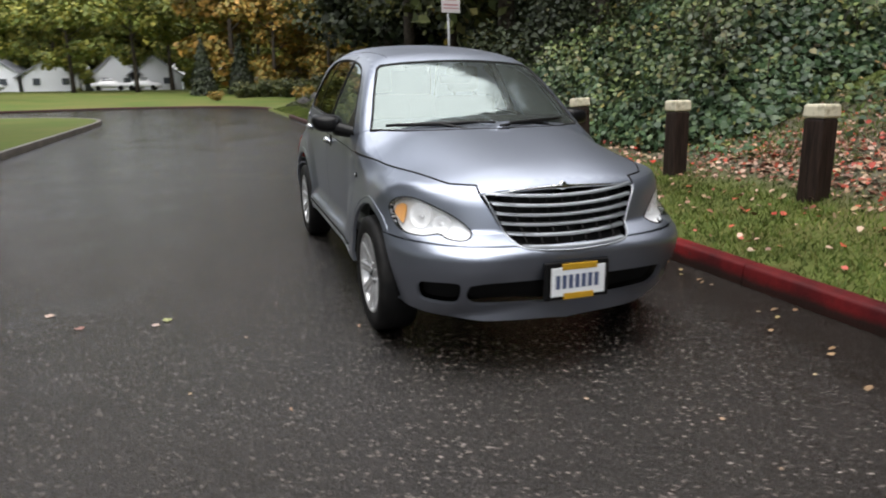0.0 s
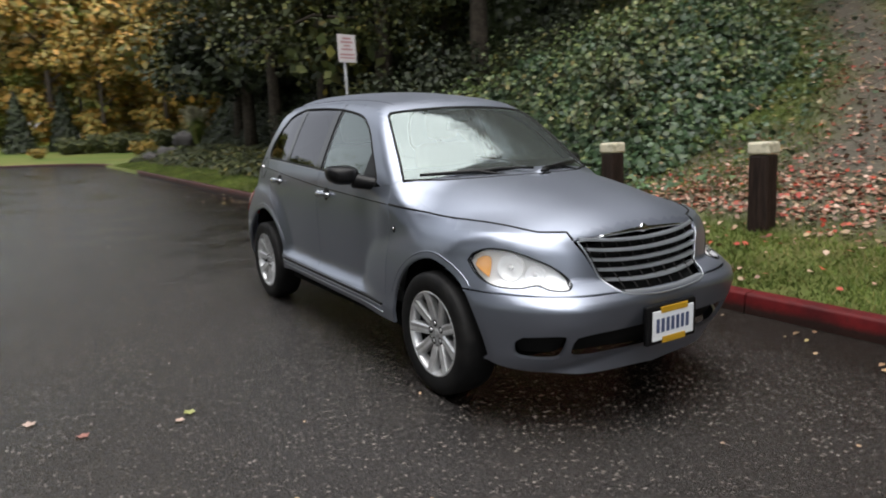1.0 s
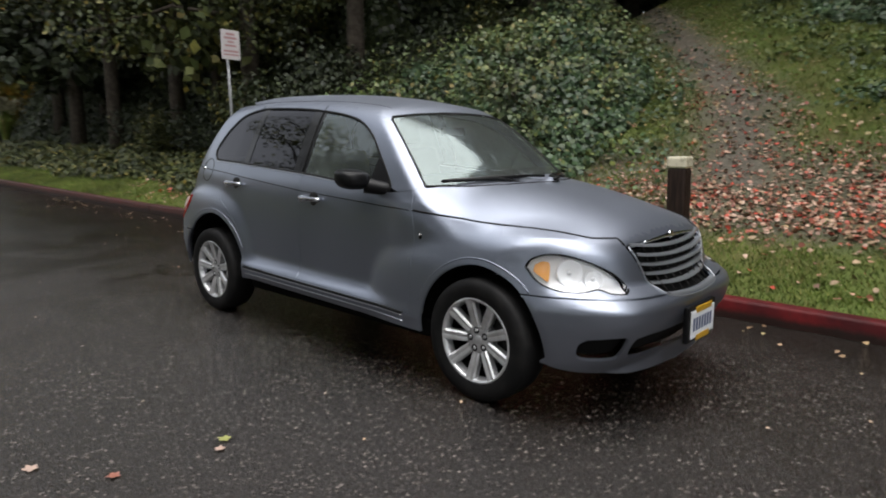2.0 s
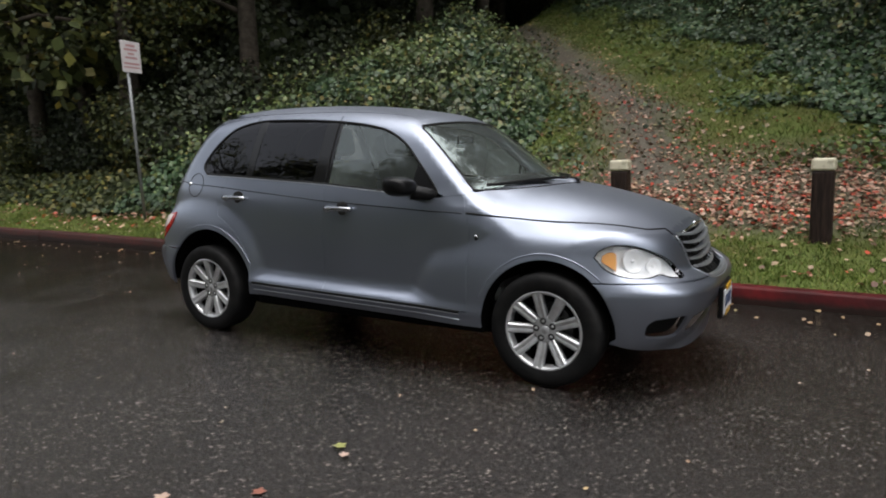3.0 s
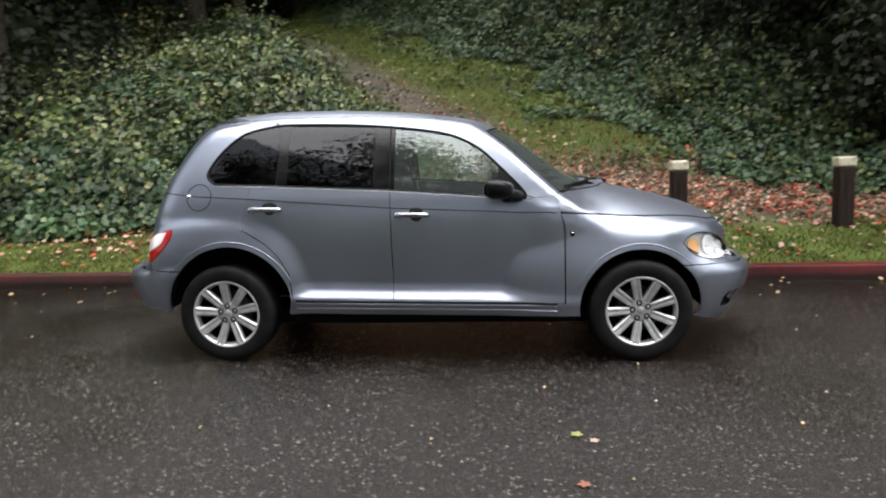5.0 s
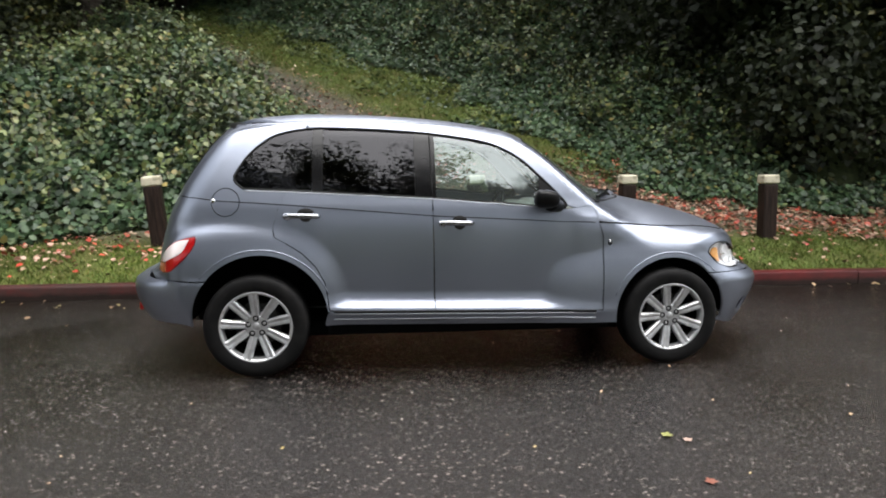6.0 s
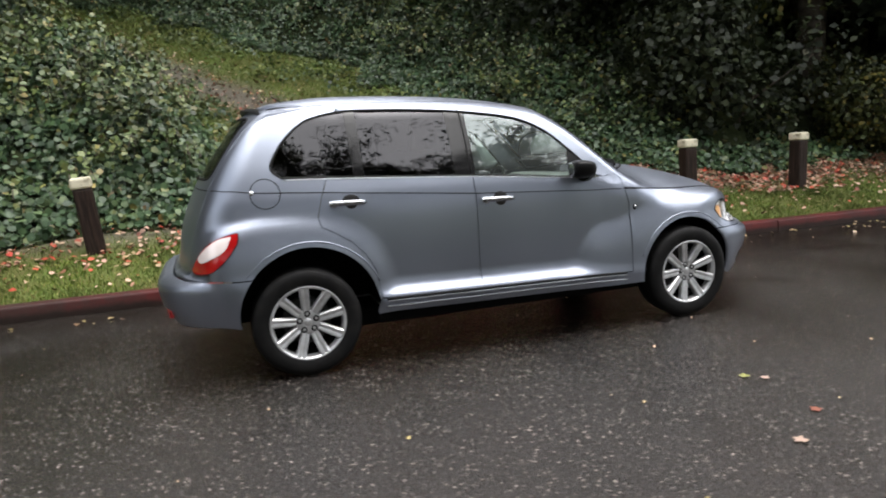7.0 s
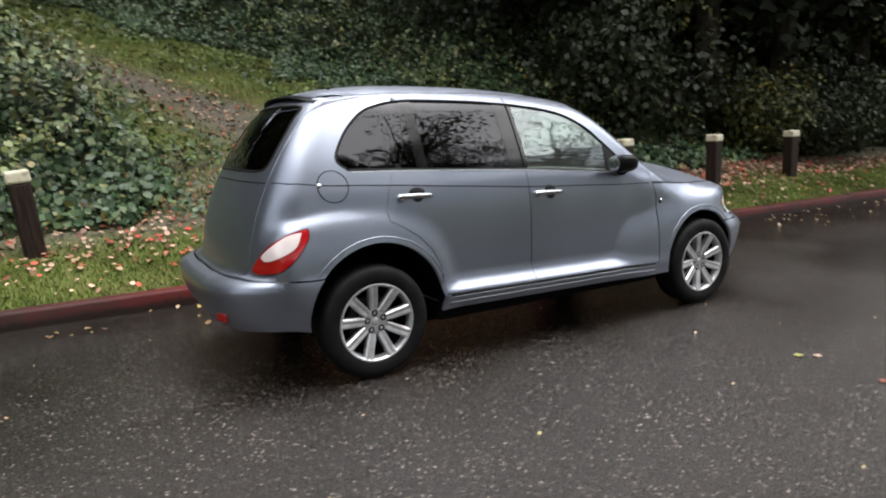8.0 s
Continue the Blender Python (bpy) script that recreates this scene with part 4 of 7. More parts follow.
shrub_b = shrub_thing("shrub", 1.8, 1.5, 5600, 0.09, M_WOODLEAF, 112, "loose olive-green shrub at the wood's edge")
planted(shrub_a, -8.0, 5.2, 0, 1.0)
planted(shrub_b, -10.3, 5.0, 40, 1.0)
for k, (x, y) in enumerate([(-12.5, 5.6), (-15, 5.0), (-17.5, 6.2), (-20, 7.4), (-9.2, 7.5), (-12.6, 8.2), (-6.8, 7.6), (-7.2, 9.8), (-7.6, 12.5), (-9.2, 15.5), (-23, 8.4), (-27, 8),
                            (6.6, 5.0), (8.4, 4.4), (10.2, 4.3), (12.2, 4.2), (7.4, 6.6), (6.0, 8.2), (5.2, 11.0), (4.2, 13.4), (2.4, 15.6), (6.4, 12.6), (9.2, 9.4), (14.4, 4.4), (16.8, 4.8), (-1.2, 18.5), (1.2, 18.2), (-3.2, 19.5), (4.4, 17.4), (19.5, 4.6), (-9.0, 23.5), (-10.2, 24.6), (-7.8, 24.0), (-11.5, 26.0), (-8.8, 26.5), (-12.0, 23.0)]):
    planted_copy((shrub_a, shrub_b, shrub_a)[k % 3], x + r.uniform(-0.4, 0.4), y + r.uniform(-0.3, 0.3), r.uniform(0, 360), r.uniform(0.8, 1.25))

# trees across the road, on the island side
street = tree_thing("tree", 9.5, 3.8, 3200, 0.13, M_GREENTREE, 121, 0.22, 0.18, "half-bare broadleaf tree on the lawn island")
planted(street, -5.5, -11.5, 0, 1.1, 0.13)
for x, y, s in [(-12, -15, 1.2), (16, -14, 1.2), (-2, -18, 1.3), (6, -20, 1.3), (28, -17, 1.4), (-9, -22, 1.3), (-20, -18, 1.3), (13, -22, 1.3), (-16.5, -10, 1.3), (22, -9, 1.4), (-0.5, -11, 1.35), (5.5, -10.5, 1.3), (-10.5, -12, 1.4), (11, -11, 1.35),]:
    planted_copy(street, x, y, r.uniform(0, 360), s, 0.13)

# unseen trees and shrubs, added to darken low reflections on the car's side
for x, y, s in [(-6.0, -14.0, 0.95), (-9.5, -14.6, 1.1), (-13.0, -13.6, 1.15), (-16.8, -14.0, 1.2), (-3.0, -15.5, 0.85), (-11.0, -18.5, 1.3), (-7.2, -18.8, 1.2), (-15.0, -18.0, 1.3), (0.5, -15.0, 0.8)]:
    planted_copy(wood_b, x, y, x * 41, s, 0.13)
for k in range(8):
    planted_copy((wood_a, wood_c)[k % 2], 1.6 + 3.2 * k, -12.4 + r.uniform(-0.8, 0.8), 83 * k, r.uniform(0.58, 0.72), 0.13)
for k in range(4):
    planted_copy(shrub_a, -16 + 3.1 * k + r.uniform(-0.5, 0.5), -11.8 + r.uniform(-0.8, 0.8), 47 * k, r.uniform(0.8, 1.2), 0.13)

# unseen trees up the road, added to darken reflections in the car's front
for x, y, s in [(30, -8.5, 0.8), (38, -9, 0.9), (46, -8, 0.9), (30, 5, 0.8), (38, 5, 0.9), (46, 5, 0.9), (56, -2, 1.0), (56, 3, 1.0), (54, -9, 1.0), (60, -6, 1.1), (56, 8, 1.0), (52, -14, 1.0)]:
    planted_copy(wood_a, x, y, r.uniform(0, 360), s, 0.0)
# unseen low row, added to keep the reflected horizon dark
for k in range(6):
    planted_copy((wood_a, wood_c)[k % 2], -26 + 3.7 * k + r.uniform(-0.8, 0.8), -14.5 + r.uniform(-1.5, 1.0), 71 * k, r.uniform(0.38, 0.50), 0.13)

# tall trees across the road with their crowns held high
high = tree_thing("tree", 13.0, 4.0, 15000, 0.13, M_WOODLEAF, 122, 0.48, 0.2, "tall broadleaf tree with a high leafy crown")
planted(high, -3.6, -11.4, 10, 0.95, 0.13)
for x, y, turn, s in [(0.2, -10.9, 120, 1.0), (3.8, -11.2, 200, 0.98), (7.4, -12.0, 300, 0.80), (11.2, -12.4, 60, 0.78), (15.5, -12.8, 160, 0.85), (-7.6, -11.6, 250, 0.95)]:
    planted_copy(high, x, y, turn, s, 0.13)

# trees round the bend
autumn = tree_thing("tree", 10.0, 4.4, 6000, 0.42, M_AUTUMN, 131, 0.08, 0.2, "broadleaf tree in yellow-orange autumn leaf")
green = tree_thing("tree", 11.0, 4.8, 6000, 0.42, M_GREENTREE, 132, 0.11, 0.22, "broad olive-green tree turning yellow")
rust = tree_thing("tree", 9.0, 4.4, 3800, 0.4, M_RUST, 133, 0.2, 0.2, "broadleaf tree in rust-red autumn leaf")
planted(autumn, -62, 4.5, 0, 1.0, 0.6)
planted(green, -78, -9, 0, 1.1, 1.0)
planted(rust, -58, -22, 0, 1.1, 0.8)
for k, (ob, x, y, s) in enumerate([(autumn, -58, 9, 1.0), (autumn, -70, 1.0, 1.6), (autumn, -52, 13, 0.9), (green, -82, -16, 1.1), (green, -80, -2.5, 1.0), (green, -76, -24, 1.1), (autumn, -74, 8, 1.7),
                                   (green, -92, -6, 1.3), (green, -96, -20, 1.4), (green, -88, 5, 1.3), (rust, -66, -32, 1.2), (green, -80, -34, 1.3), (autumn, -90, 14, 1.4), (green, -70, 18, 1.3), (autumn, -45, 17, 1.3), (autumn, -50, 9.5, 1.2), (autumn, -42, 12.5, 1.1), (green, -47, 21, 1.5), (autumn, -55, 16, 1.5), (green, -38, 15, 1.3), (autumn, -64, 11, 1.5), (green, -60, 22, 1.7), (rust, -52, -30, 1.2), (green, -100, -34, 1.4), (green, -62, -44, 1.2)]):
    planted_copy(ob, x, y, 37 * k, s, 0.8)
for k in range(16):
    planted_copy(green if k % 2 else autumn, -125 + 6 * (k % 3), -75 + 8 * k, 53 * k, 2.4, 1.0)
dense = tree_thing("tree", 9.0, 5.0, 3400, 0.75, M_GREENTREE, 134, 0.03, 0.2, "dense olive-green tree behind the far houses")
planted(dense, -109, -40, 0, 1.3, 1.0)
for k in range(20):
    planted_copy(dense, -107 - 3 * (k % 2), -40 + 3.6 * k, 61 * k, 1.3 + 0.12 * (k % 3), 0.6)
for y in (-32, -17.2, -3.5):
    planted_copy(dense, -94.5, y, y * 23, 0.40, 1.0)
con = conifer_thing(5.2, 1.35, 141)
planted(con, -63.5, -1.9, 0, 1.0, 0.7)
planted_copy(con, -64, 1.6, 70, 1.08, 0.7)
hedge = shrub_thing("shrub", 1.5, 2.0, 2200, 0.22, M_WOODLEAF, 142, "clipped green shrub on the far lawn")
planted(hedge, -57, 1.2, 0, 0.75, 0.5)
for x, y, s in [(-57, 3.6, 0.9), (-55, 5.2, 0.9), (-52, 7.4, 1.0), (-49, 9.0, 1.0), (-54, 6.4, 0.7)]:
    planted_copy(hedge, x, y, x * 7, s, 0.5)
gold = shrub_thing("shrub", 0.9, 1.1, 900, 0.2, M_AUTUMN, 143, "low bright yellow shrub on the far lawn")
planted(gold, -47.5, 5.3, 0, 1.0, 0.4)
planted_copy(gold, -52, -1.0, 40, 0.7, 0.4)


# rockery at the wood's far end: a dark boulder with a pale plumed grass beside it
def boulder(x, y, z, sx, sy, sz, seed):
    bm = bmesh.new()
    bmesh.ops.create_icosphere(bm, subdivisions=3, radius=1)
    r = np.random.default_rng(seed)
    w = r.normal(0, 1, (7, 3))
    for v in bm.verts:
        d = np.array(v.co)
        k = 1 + 0.09 * sum(math.sin(3.6 * float(d @ q) + i) for i, q in enumerate(w))
        v.co = Vector((d[0] * sx * k, d[1] * sy * k, max(-0.35, d[2]) * sz * k))
    ob = part("boulder", bm, M_ROCK)
    smooth(ob.data, 35)
    ob.matrix_basis = pose(x, y, z, 0, 12, 25)
    return tagged(ob, "dark wet boulder at the edge of the wood", "rock", "rockery boulders")


boulder(-31.0, 3.9, 0.68, 0.62, 0.40, 0.34, 5)
boulder(-31.5, 3.3, 0.46, 0.52, 0.42, 0.30, 6)
boulder(-32.0, 4.9, 1.2, 0.6, 0.5, 0.6, 7)


def plume_grass(x, y, z):
    """A clump of arching blades under pale feathery plumes."""
    r = np.random.default_rng(9)
    root = new("plume_grass")
    verts, faces = [], []
    for k in range(140):
        a, out = r.uniform(0, 6.28), r.uniform(0.2, 0.9)
        h = r.uniform(0.7, 1.3)
        c = np.array([math.cos(a), math.sin(a), 0])
        side = np.array([-c[1], c[0], 0]) * 0.02
        pts = [c * 0.1, c * out * 0.5 + [0, 0, h], c * out + [0, 0, h * 0.7]]
        i = len(verts)
        verts += [pts[0] - side, pts[0] + side, pts[1] + side, pts[1] - side, pts[2]]
        faces += [(i, i + 1, i + 2, i + 3), (i + 3, i + 2, i + 4)]
    part("blade_clump", mesh_of("blade_clump", verts, faces, M_GRASS), None, root)
    pos, up = [], []
    for k in range(16):
        a, out = r.uniform(0, 6.28), r.uniform(0.1, 0.6)
        tip = np.array([math.cos(a) * out, math.sin(a) * out, r.uniform(1.35, 1.75)])
        for j in range(60):
            f = r.uniform(0, 1)
            pos.append(tip + np.array([math.cos(a) * 0.25 * f * f, math.sin(a) * 0.25 * f * f, -0.5 + 0.5 * math.sin(1.7 * f)]) + r.normal(0, 0.035, 3))
            up.append((math.cos(a), math.sin(a), 0.6))
    part("plume", leaves("plume", np.array(pos), np.array(up), np.full(len(pos), 0.17), M_STRAW, r, 4, 0.8, 0.3), None, root)
    root.matrix_basis = pose(x, y, z)
    return tagged(root, "clump of ornamental grass with pale plumes by the boulders", "grass clump")


plume_grass(-29.4, 5.0, 1.1)

# ---- the car: x forward, y to its left, wheels on the road ----
AXLE, HUB = 1.308, 0.314


def table(rows):
    """A smooth curve through (at, value) rows, as a function."""
    p = curve_through(rows, 16)
    return lambda t: np.interp(t, p[:, 0], p[:, 1])


def smax(a, b, k):
    h = np.clip(0.5 + 0.5 * (a - b) / k, 0, 1)
    return b + (a - b) * h + k * h * (1 - h)


def smin(a, b, k):
    return -smax(-a, -b, k)


SIDE_W = table([(0.1, 0.745), (0.3, 0.765), (0.45, 0.777), (0.6, 0.786), (0.75, 0.789), (0.9, 0.784), (1.0, 0.769), (1.08, 0.742), (1.2, 0.692), (1.35, 0.620), (1.48, 0.548), (1.56, 0.48), (1.64, 0.40), (1.75, 0.28)])
SIDE_T = table([(-2.3, 0.72), (-2.0, 0.83), (-1.75, 0.918), (-1.5, 0.968), (-1.2, 0.992), (-0.9, 1.0), (0.2, 1.0), (0.5, 0.995), (0.9, 0.975), (1.2, 0.95)])
REAR_X = table([(0.1, 1.84), (0.4, 1.95), (0.6, 1.995), (0.7, 1.992), (0.85, 1.962), (1.0, 1.908), (1.2, 1.80), (1.4, 1.652), (1.5, 1.565), (1.6, 1.47), (1.7, 1.36)])
ROOF_Z = table([(-2.2, 1.38), (-1.8, 1.50), (-1.4, 1.585), (-1.2, 1.610), (-1.0, 1.622), (-0.6, 1.617), (-0.2, 1.594), (0.15, 1.55), (0.4, 1.498), (0.7, 1.41), (1.2, 1.22)])
SCREEN_X = table([(0.8, 1.34), (0.95, 1.16), (1.05, 1.025), (1.15, 0.895), (1.25, 0.765), (1.35, 0.628), (1.45, 0.468), (1.55, 0.28), (1.7, -0.1)])
HOOD_C = table([(0.5, 1.105), (0.8, 1.095), (1.1, 1.068), (1.4, 1.012), (1.68, 0.938), (1.82, 0.882), (1.91, 0.822), (2.0, 0.74), (2.2, 0.50)])
HOOD_W = table([(0.3, 0.80), (0.85, 0.764), (1.0, 0.738), (1.29, 0.697), (1.516, 0.643), (1.66, 0.594), (1.77, 0.548), (1.9, 0.49), (2.1, 0.42)])
HOOD_S = table([(0.3, 0.945), (0.85, 0.924), (1.0, 0.908), (1.29, 0.886), (1.516, 0.865), (1.66, 0.848), (1.77, 0.830), (1.9, 0.785), (2.1, 0.66)])


HOOD_E = table([(0.3, 3.4), (0.8, 3.4), (1.1, 3.2), (1.4, 3.0), (1.8, 2.9), (2.2, 2.8)])


def nose_x(y, z):
    return 0.92 + 1.065 * np.clip(1 - (y / 0.885) ** 3.2, 1e-6, 1) ** (1 / 2.25) - 0.20 * np.clip(z - 0.58, 0, 1)


BUMP_D = table([(0.0, -0.40), (0.14, -0.26), (0.20, -0.175), (0.27, -0.108), (0.36, -0.052), (0.46, -0.008), (0.52, 0.004), (0.540, 0.003), (0.556, -0.010), (0.585, -0.048), (0.62, -0.11), (0.7, -0.3)])

BUMP_R = table([(0.0, -0.36), (0.14, -0.25), (0.24, -0.15), (0.33, -0.078), (0.42, -0.024), (0.50, 0.0), (0.55, 0.002), (0.578, -0.010), (0.600, -0.045), (0.625, -0.14), (0.7, -0.4)])


def body(p):
    """Below zero inside the car's skin."""
    x, y, z = p[:, 0], np.abs(p[:, 1]), p[:, 2]
    side = y - SIDE_W(z) * SIDE_T(x)
    top = z - (ROOF_Z(x) - 0.17 * y ** 2)
    screen = (x - (SCREEN_X(z) - 0.42 * y ** 2)) * 0.66
    rear = (-x - (REAR_X(z) - 0.34 * y ** 2.4)) * 0.85
    cabin = smax(smax(smax(side, top, 0.10), screen, 0.035), rear, 0.10)
    hood = z - (HOOD_C(x) - (HOOD_C(x) - HOOD_S(x)) * np.minimum(y / HOOD_W(x), 1.5) ** HOOD_E(x) - 1.0 * np.clip((1.50 - x) / 0.35, 0, 1) * np.clip(y - HOOD_W(x) - 0.01, 0, 1))
    core = smax(smax(hood, x - nose_x(y, z), 0.05), y - np.minimum(0.775, SIDE_W(z) * 0.985), 0.03)
    core = smax(core, (0.80 - x) * 0.35, 0.03)
    d = smin(cabin, core, 0.08 + 0.03 * np.clip((y - 0.60) / 0.08, 0, 1))
    dx = x - 1.2
    q = np.abs(dx / np.where(dx > 0, 0.84, 0.87)) ** 2.6 + np.abs((z - 0.38) / (0.492 + 0.028 * np.clip((x - 1.3) / 0.35, 0, 1))) ** 2.9 + np.clip((y - 0.44) / 0.412, 0, 9) ** 5.2
    cheek = 0.075 * np.clip((0.74 - z) / 0.16, 0, 1) * np.clip((y - 0.66) / 0.10, 0, 1)
    front = smax((q ** (1 / 2.9) - 1) * 0.42, x - nose_x(y, z) - 0.01 - cheek, 0.06 - 0.3 * cheek)
    front = front + 0.40 * np.clip(0.50 - z, 0, 0.3) * np.clip((x - 1.58) / 0.10, 0, 1)
    d = smin(d, front, 0.014 + 0.03 * np.clip((x - 0.80) / 0.35, 0, 1) * np.clip((z - 0.6) / 0.15, 0, 1))
    dx = x + 1.33
    q = np.abs(dx / np.where(dx > 0, 0.65, 0.68)) ** 2.5 + np.abs((z - 0.40) / 0.590) ** 2.6 + np.clip((y - 0.44) / 0.412, 0, 9) ** 6.0
    haunch = smax((q ** (1 / 2.6) - 1) * 0.42, rear - 0.006, 0.05) + 0.25 * np.clip(0.50 - z, 0, 0.3) * np.clip((-1.62 - x) / 0.10, 0, 1)
    d = smin(d, haunch, 0.02)
    sill = smax(smax(y - 0.842 + 0.45 * np.clip(0.372 - 0.017 * x - z, 0, 0.3), (z - 0.398 + 0.0235 * x + 0.85 * (y - 0.842)) * 0.76, 0.022), np.abs(x) - 1.2, 0.03)
    d = smin(d, sill, 0.045)
    fx = 1.0 + 1.09 * np.clip(1 - (y / 0.89) ** 4.5, 1e-6, 1) ** 0.4545 + BUMP_D(z)
    band = np.maximum(z - 0.66, 0.10 - z)
    d = smin(d, smax(smax(np.maximum(x - fx, band), 1.45 - x, 0.02), y - 0.850 + 0.042 * np.clip((1.86 - x) / 0.24, 0, 1) - 0.60 * np.minimum(BUMP_D(z), 0), 0.03), 0.012 + 0.09 * np.clip((1.86 - x) / 0.22, 0, 1))
    rx = 1.2 + 0.925 * np.clip(1 - (y / 0.89) ** 4.5, 1e-6, 1) ** 0.4545 + BUMP_R(z)
    d = smin(d, smax(smax(np.maximum(-x - rx, band), 1.5 + x, 0.02), y - 0.846 + 0.022 * np.clip((x + 1.86) / 0.2, 0, 1) - 0.45 * np.minimum(BUMP_R(z), 0), 0.03), 0.012 + 0.07 * np.clip((x + 1.86) / 0.18, 0, 1))
    return np.maximum(d, 0.12 - z)


def lifted(origin, way, reach):
    """The first points of the skin along rays from outside."""
    n = len(origin)
    lo, hi = np.zeros(n), np.full(n, reach)
    found = np.zeros(n, bool)
    prev = np.zeros(n)
    for t in np.linspace(0, reach, 70)[1:]:
        inside = (body(origin + t * way) < 0) & ~found
        lo[inside], hi[inside] = prev[inside], t
        found |= inside
        prev[:] = t
    lo[~found] = hi[~found] = reach
    for _ in range(22):
        m = (lo + hi) / 2
        i = body(origin + m[:, None] * way) < 0
        hi, lo = np.where(i, m, hi), np.where(i, lo, m)
    return origin + ((lo + hi) / 2)[:, None] * way


def normals(p):
    e = 0.004
    g = np.stack([body(p + [e, 0, 0]) - body(p - [e, 0, 0]), body(p + [0, e, 0]) - body(p - [0, e, 0]), body(p + [0, 0, e]) - body(p - [0, 0, e])], 1)
    return g / np.maximum(np.linalg.norm(g, axis=1, keepdims=True), 1e-9)


# charts: how a panel is laid out flat, and brought back onto the skin
XF, XR, ZC, RAD = 1.2, -1.45, 0.55, 0.75
U_F, U_R = RAD * math.pi / 2, RAD * math.pi / 2 + XF - XR


def wrap_flat(p):
    """Round the body from the nose's middle (u = 0) along either side; v is the angle upwards."""
    x, y, z = p[:, 0], p[:, 1], p[:, 2]
    s = np.where(y < 0, -1.0, 1.0)
    a = np.abs(y)
    cx = np.clip(x, XR, XF)
    u = np.where(x > XF, RAD * np.arctan2(a, np.maximum(x - XF, 1e-9)), np.where(x < XR, U_R + RAD * np.arctan2(np.maximum(XR - x, 0), a), U_F + XF - x))
    return np.stack([s * u, RAD * np.arctan2(z - ZC, np.hypot(a, x - cx))], 1)


def wrap_lift(uv):
    u, v = np.abs(uv[:, 0]), uv[:, 1] / RAD
    s = np.where(uv[:, 0] < 0, -1.0, 1.0)
    az = np.where(u < U_F, u / RAD, np.where(u > U_R, math.pi / 2 + (u - U_R) / RAD, math.pi / 2))
    cx = np.where(u < U_F, XF, np.where(u > U_R, XR, XF - (u - U_F)))
    d = np.stack([np.cos(az) * np.cos(v), s * np.sin(az) * np.cos(v), np.sin(v)], 1)
    c = np.stack([cx, 0 * cx, 0 * cx + ZC], 1)
    return lifted(c + 1.6 * d, -d, 1.55)


def rear_flat(p):
    f = wrap_flat(p)
    return np.stack([np.sign(f[:, 0]) * -(U_R + RAD * math.pi / 2 - np.abs(f[:, 0])), f[:, 1]], 1)


def rear_lift(uv):
    u = U_R + RAD * math.pi / 2 - np.abs(uv[:, 0])
    return wrap_lift(np.stack([np.where(uv[:, 0] > 0, -u, u), uv[:, 1]], 1))


def top_flat(p):
    return p[:, :2].copy()


def top_lift(uv):
    o = np.stack([uv[:, 0], uv[:, 1], 0 * uv[:, 0] + 2.0], 1)
    return lifted(o, np.tile([0, 0, -1.0], (len(uv), 1)), 1.6)


def front_flat(p):
    return p[:, 1:].copy()


def front_lift(uv):
    o = np.stack([0 * uv[:, 0] + 2.6, uv[:, 0], uv[:, 1]], 1)
    return lifted(o, np.tile([-1.0, 0, 0], (len(uv), 1)), 2.6)


def back_lift(uv):
    o = np.stack([0 * uv[:, 0] - 2.6, uv[:, 0], uv[:, 1]], 1)
    return lifted(o, np.tile([1.0, 0, 0], (len(uv), 1)), 2.4)


def roof_flat(p):
    return np.stack([p[:, 0], np.arctan2(p[:, 1], p[:, 2] - ZC) * 0.9], 1)


def roof_lift(uv):
    w = uv[:, 1] / 0.9
    d = np.stack([0 * w, np.sin(w), np.cos(w)], 1)
    c = np.stack([uv[:, 0], 0 * w, 0 * w + ZC], 1)
    return lifted(c + 1.5 * d, -d, 1.45)


CHARTS = {"wrap": (wrap_flat, wrap_lift), "rear": (rear_flat, rear_lift), "top": (top_flat, top_lift), "front": (front_flat, front_lift), "back": (front_flat, back_lift), "roof": (roof_flat, roof_lift)}


def side_points(xz, s=-1):
    """Points of the car's side, given by their x and z."""
    q = np.array(xz, float)
    o = np.stack([q[:, 0], 0 * q[:, 0] + s * 1.2, q[:, 1]], 1)
    return lifted(o, np.tile([0, -s * 1.0, 0], (len(q), 1)), 1.19)


def dense(q, step):
    out = []
    for a, b in zip(q, np.roll(q, -1, 0)):
        n = max(1, int(np.linalg.norm(b - a) / step))
        out += [a + (b - a) * i / n for i in range(n)]
    return np.array(out)


def inside(poly, q):
    res = np.zeros(len(q), bool)
    x, y = q[:, 0], q[:, 1]
    for (x0, y0), (x1, y1) in zip(poly, np.roll(poly, -1, 0)):
        if y0 != y1:
            res ^= ((y0 > y) != (y1 > y)) & (x < (x1 - x0) * (y - y0) / (y1 - y0) + x0)
    return res


def gap_to(poly, q):
    best = np.full(len(q), 9.0)
    for a, b in zip(poly, np.roll(poly, -1, 0)):
        d = b - a
        t = np.clip(((q - a) @ d) / max(d @ d, 1e-12), 0, 1)
        best = np.minimum(best, np.linalg.norm(q - a - t[:, None] * d, axis=1))
    return best


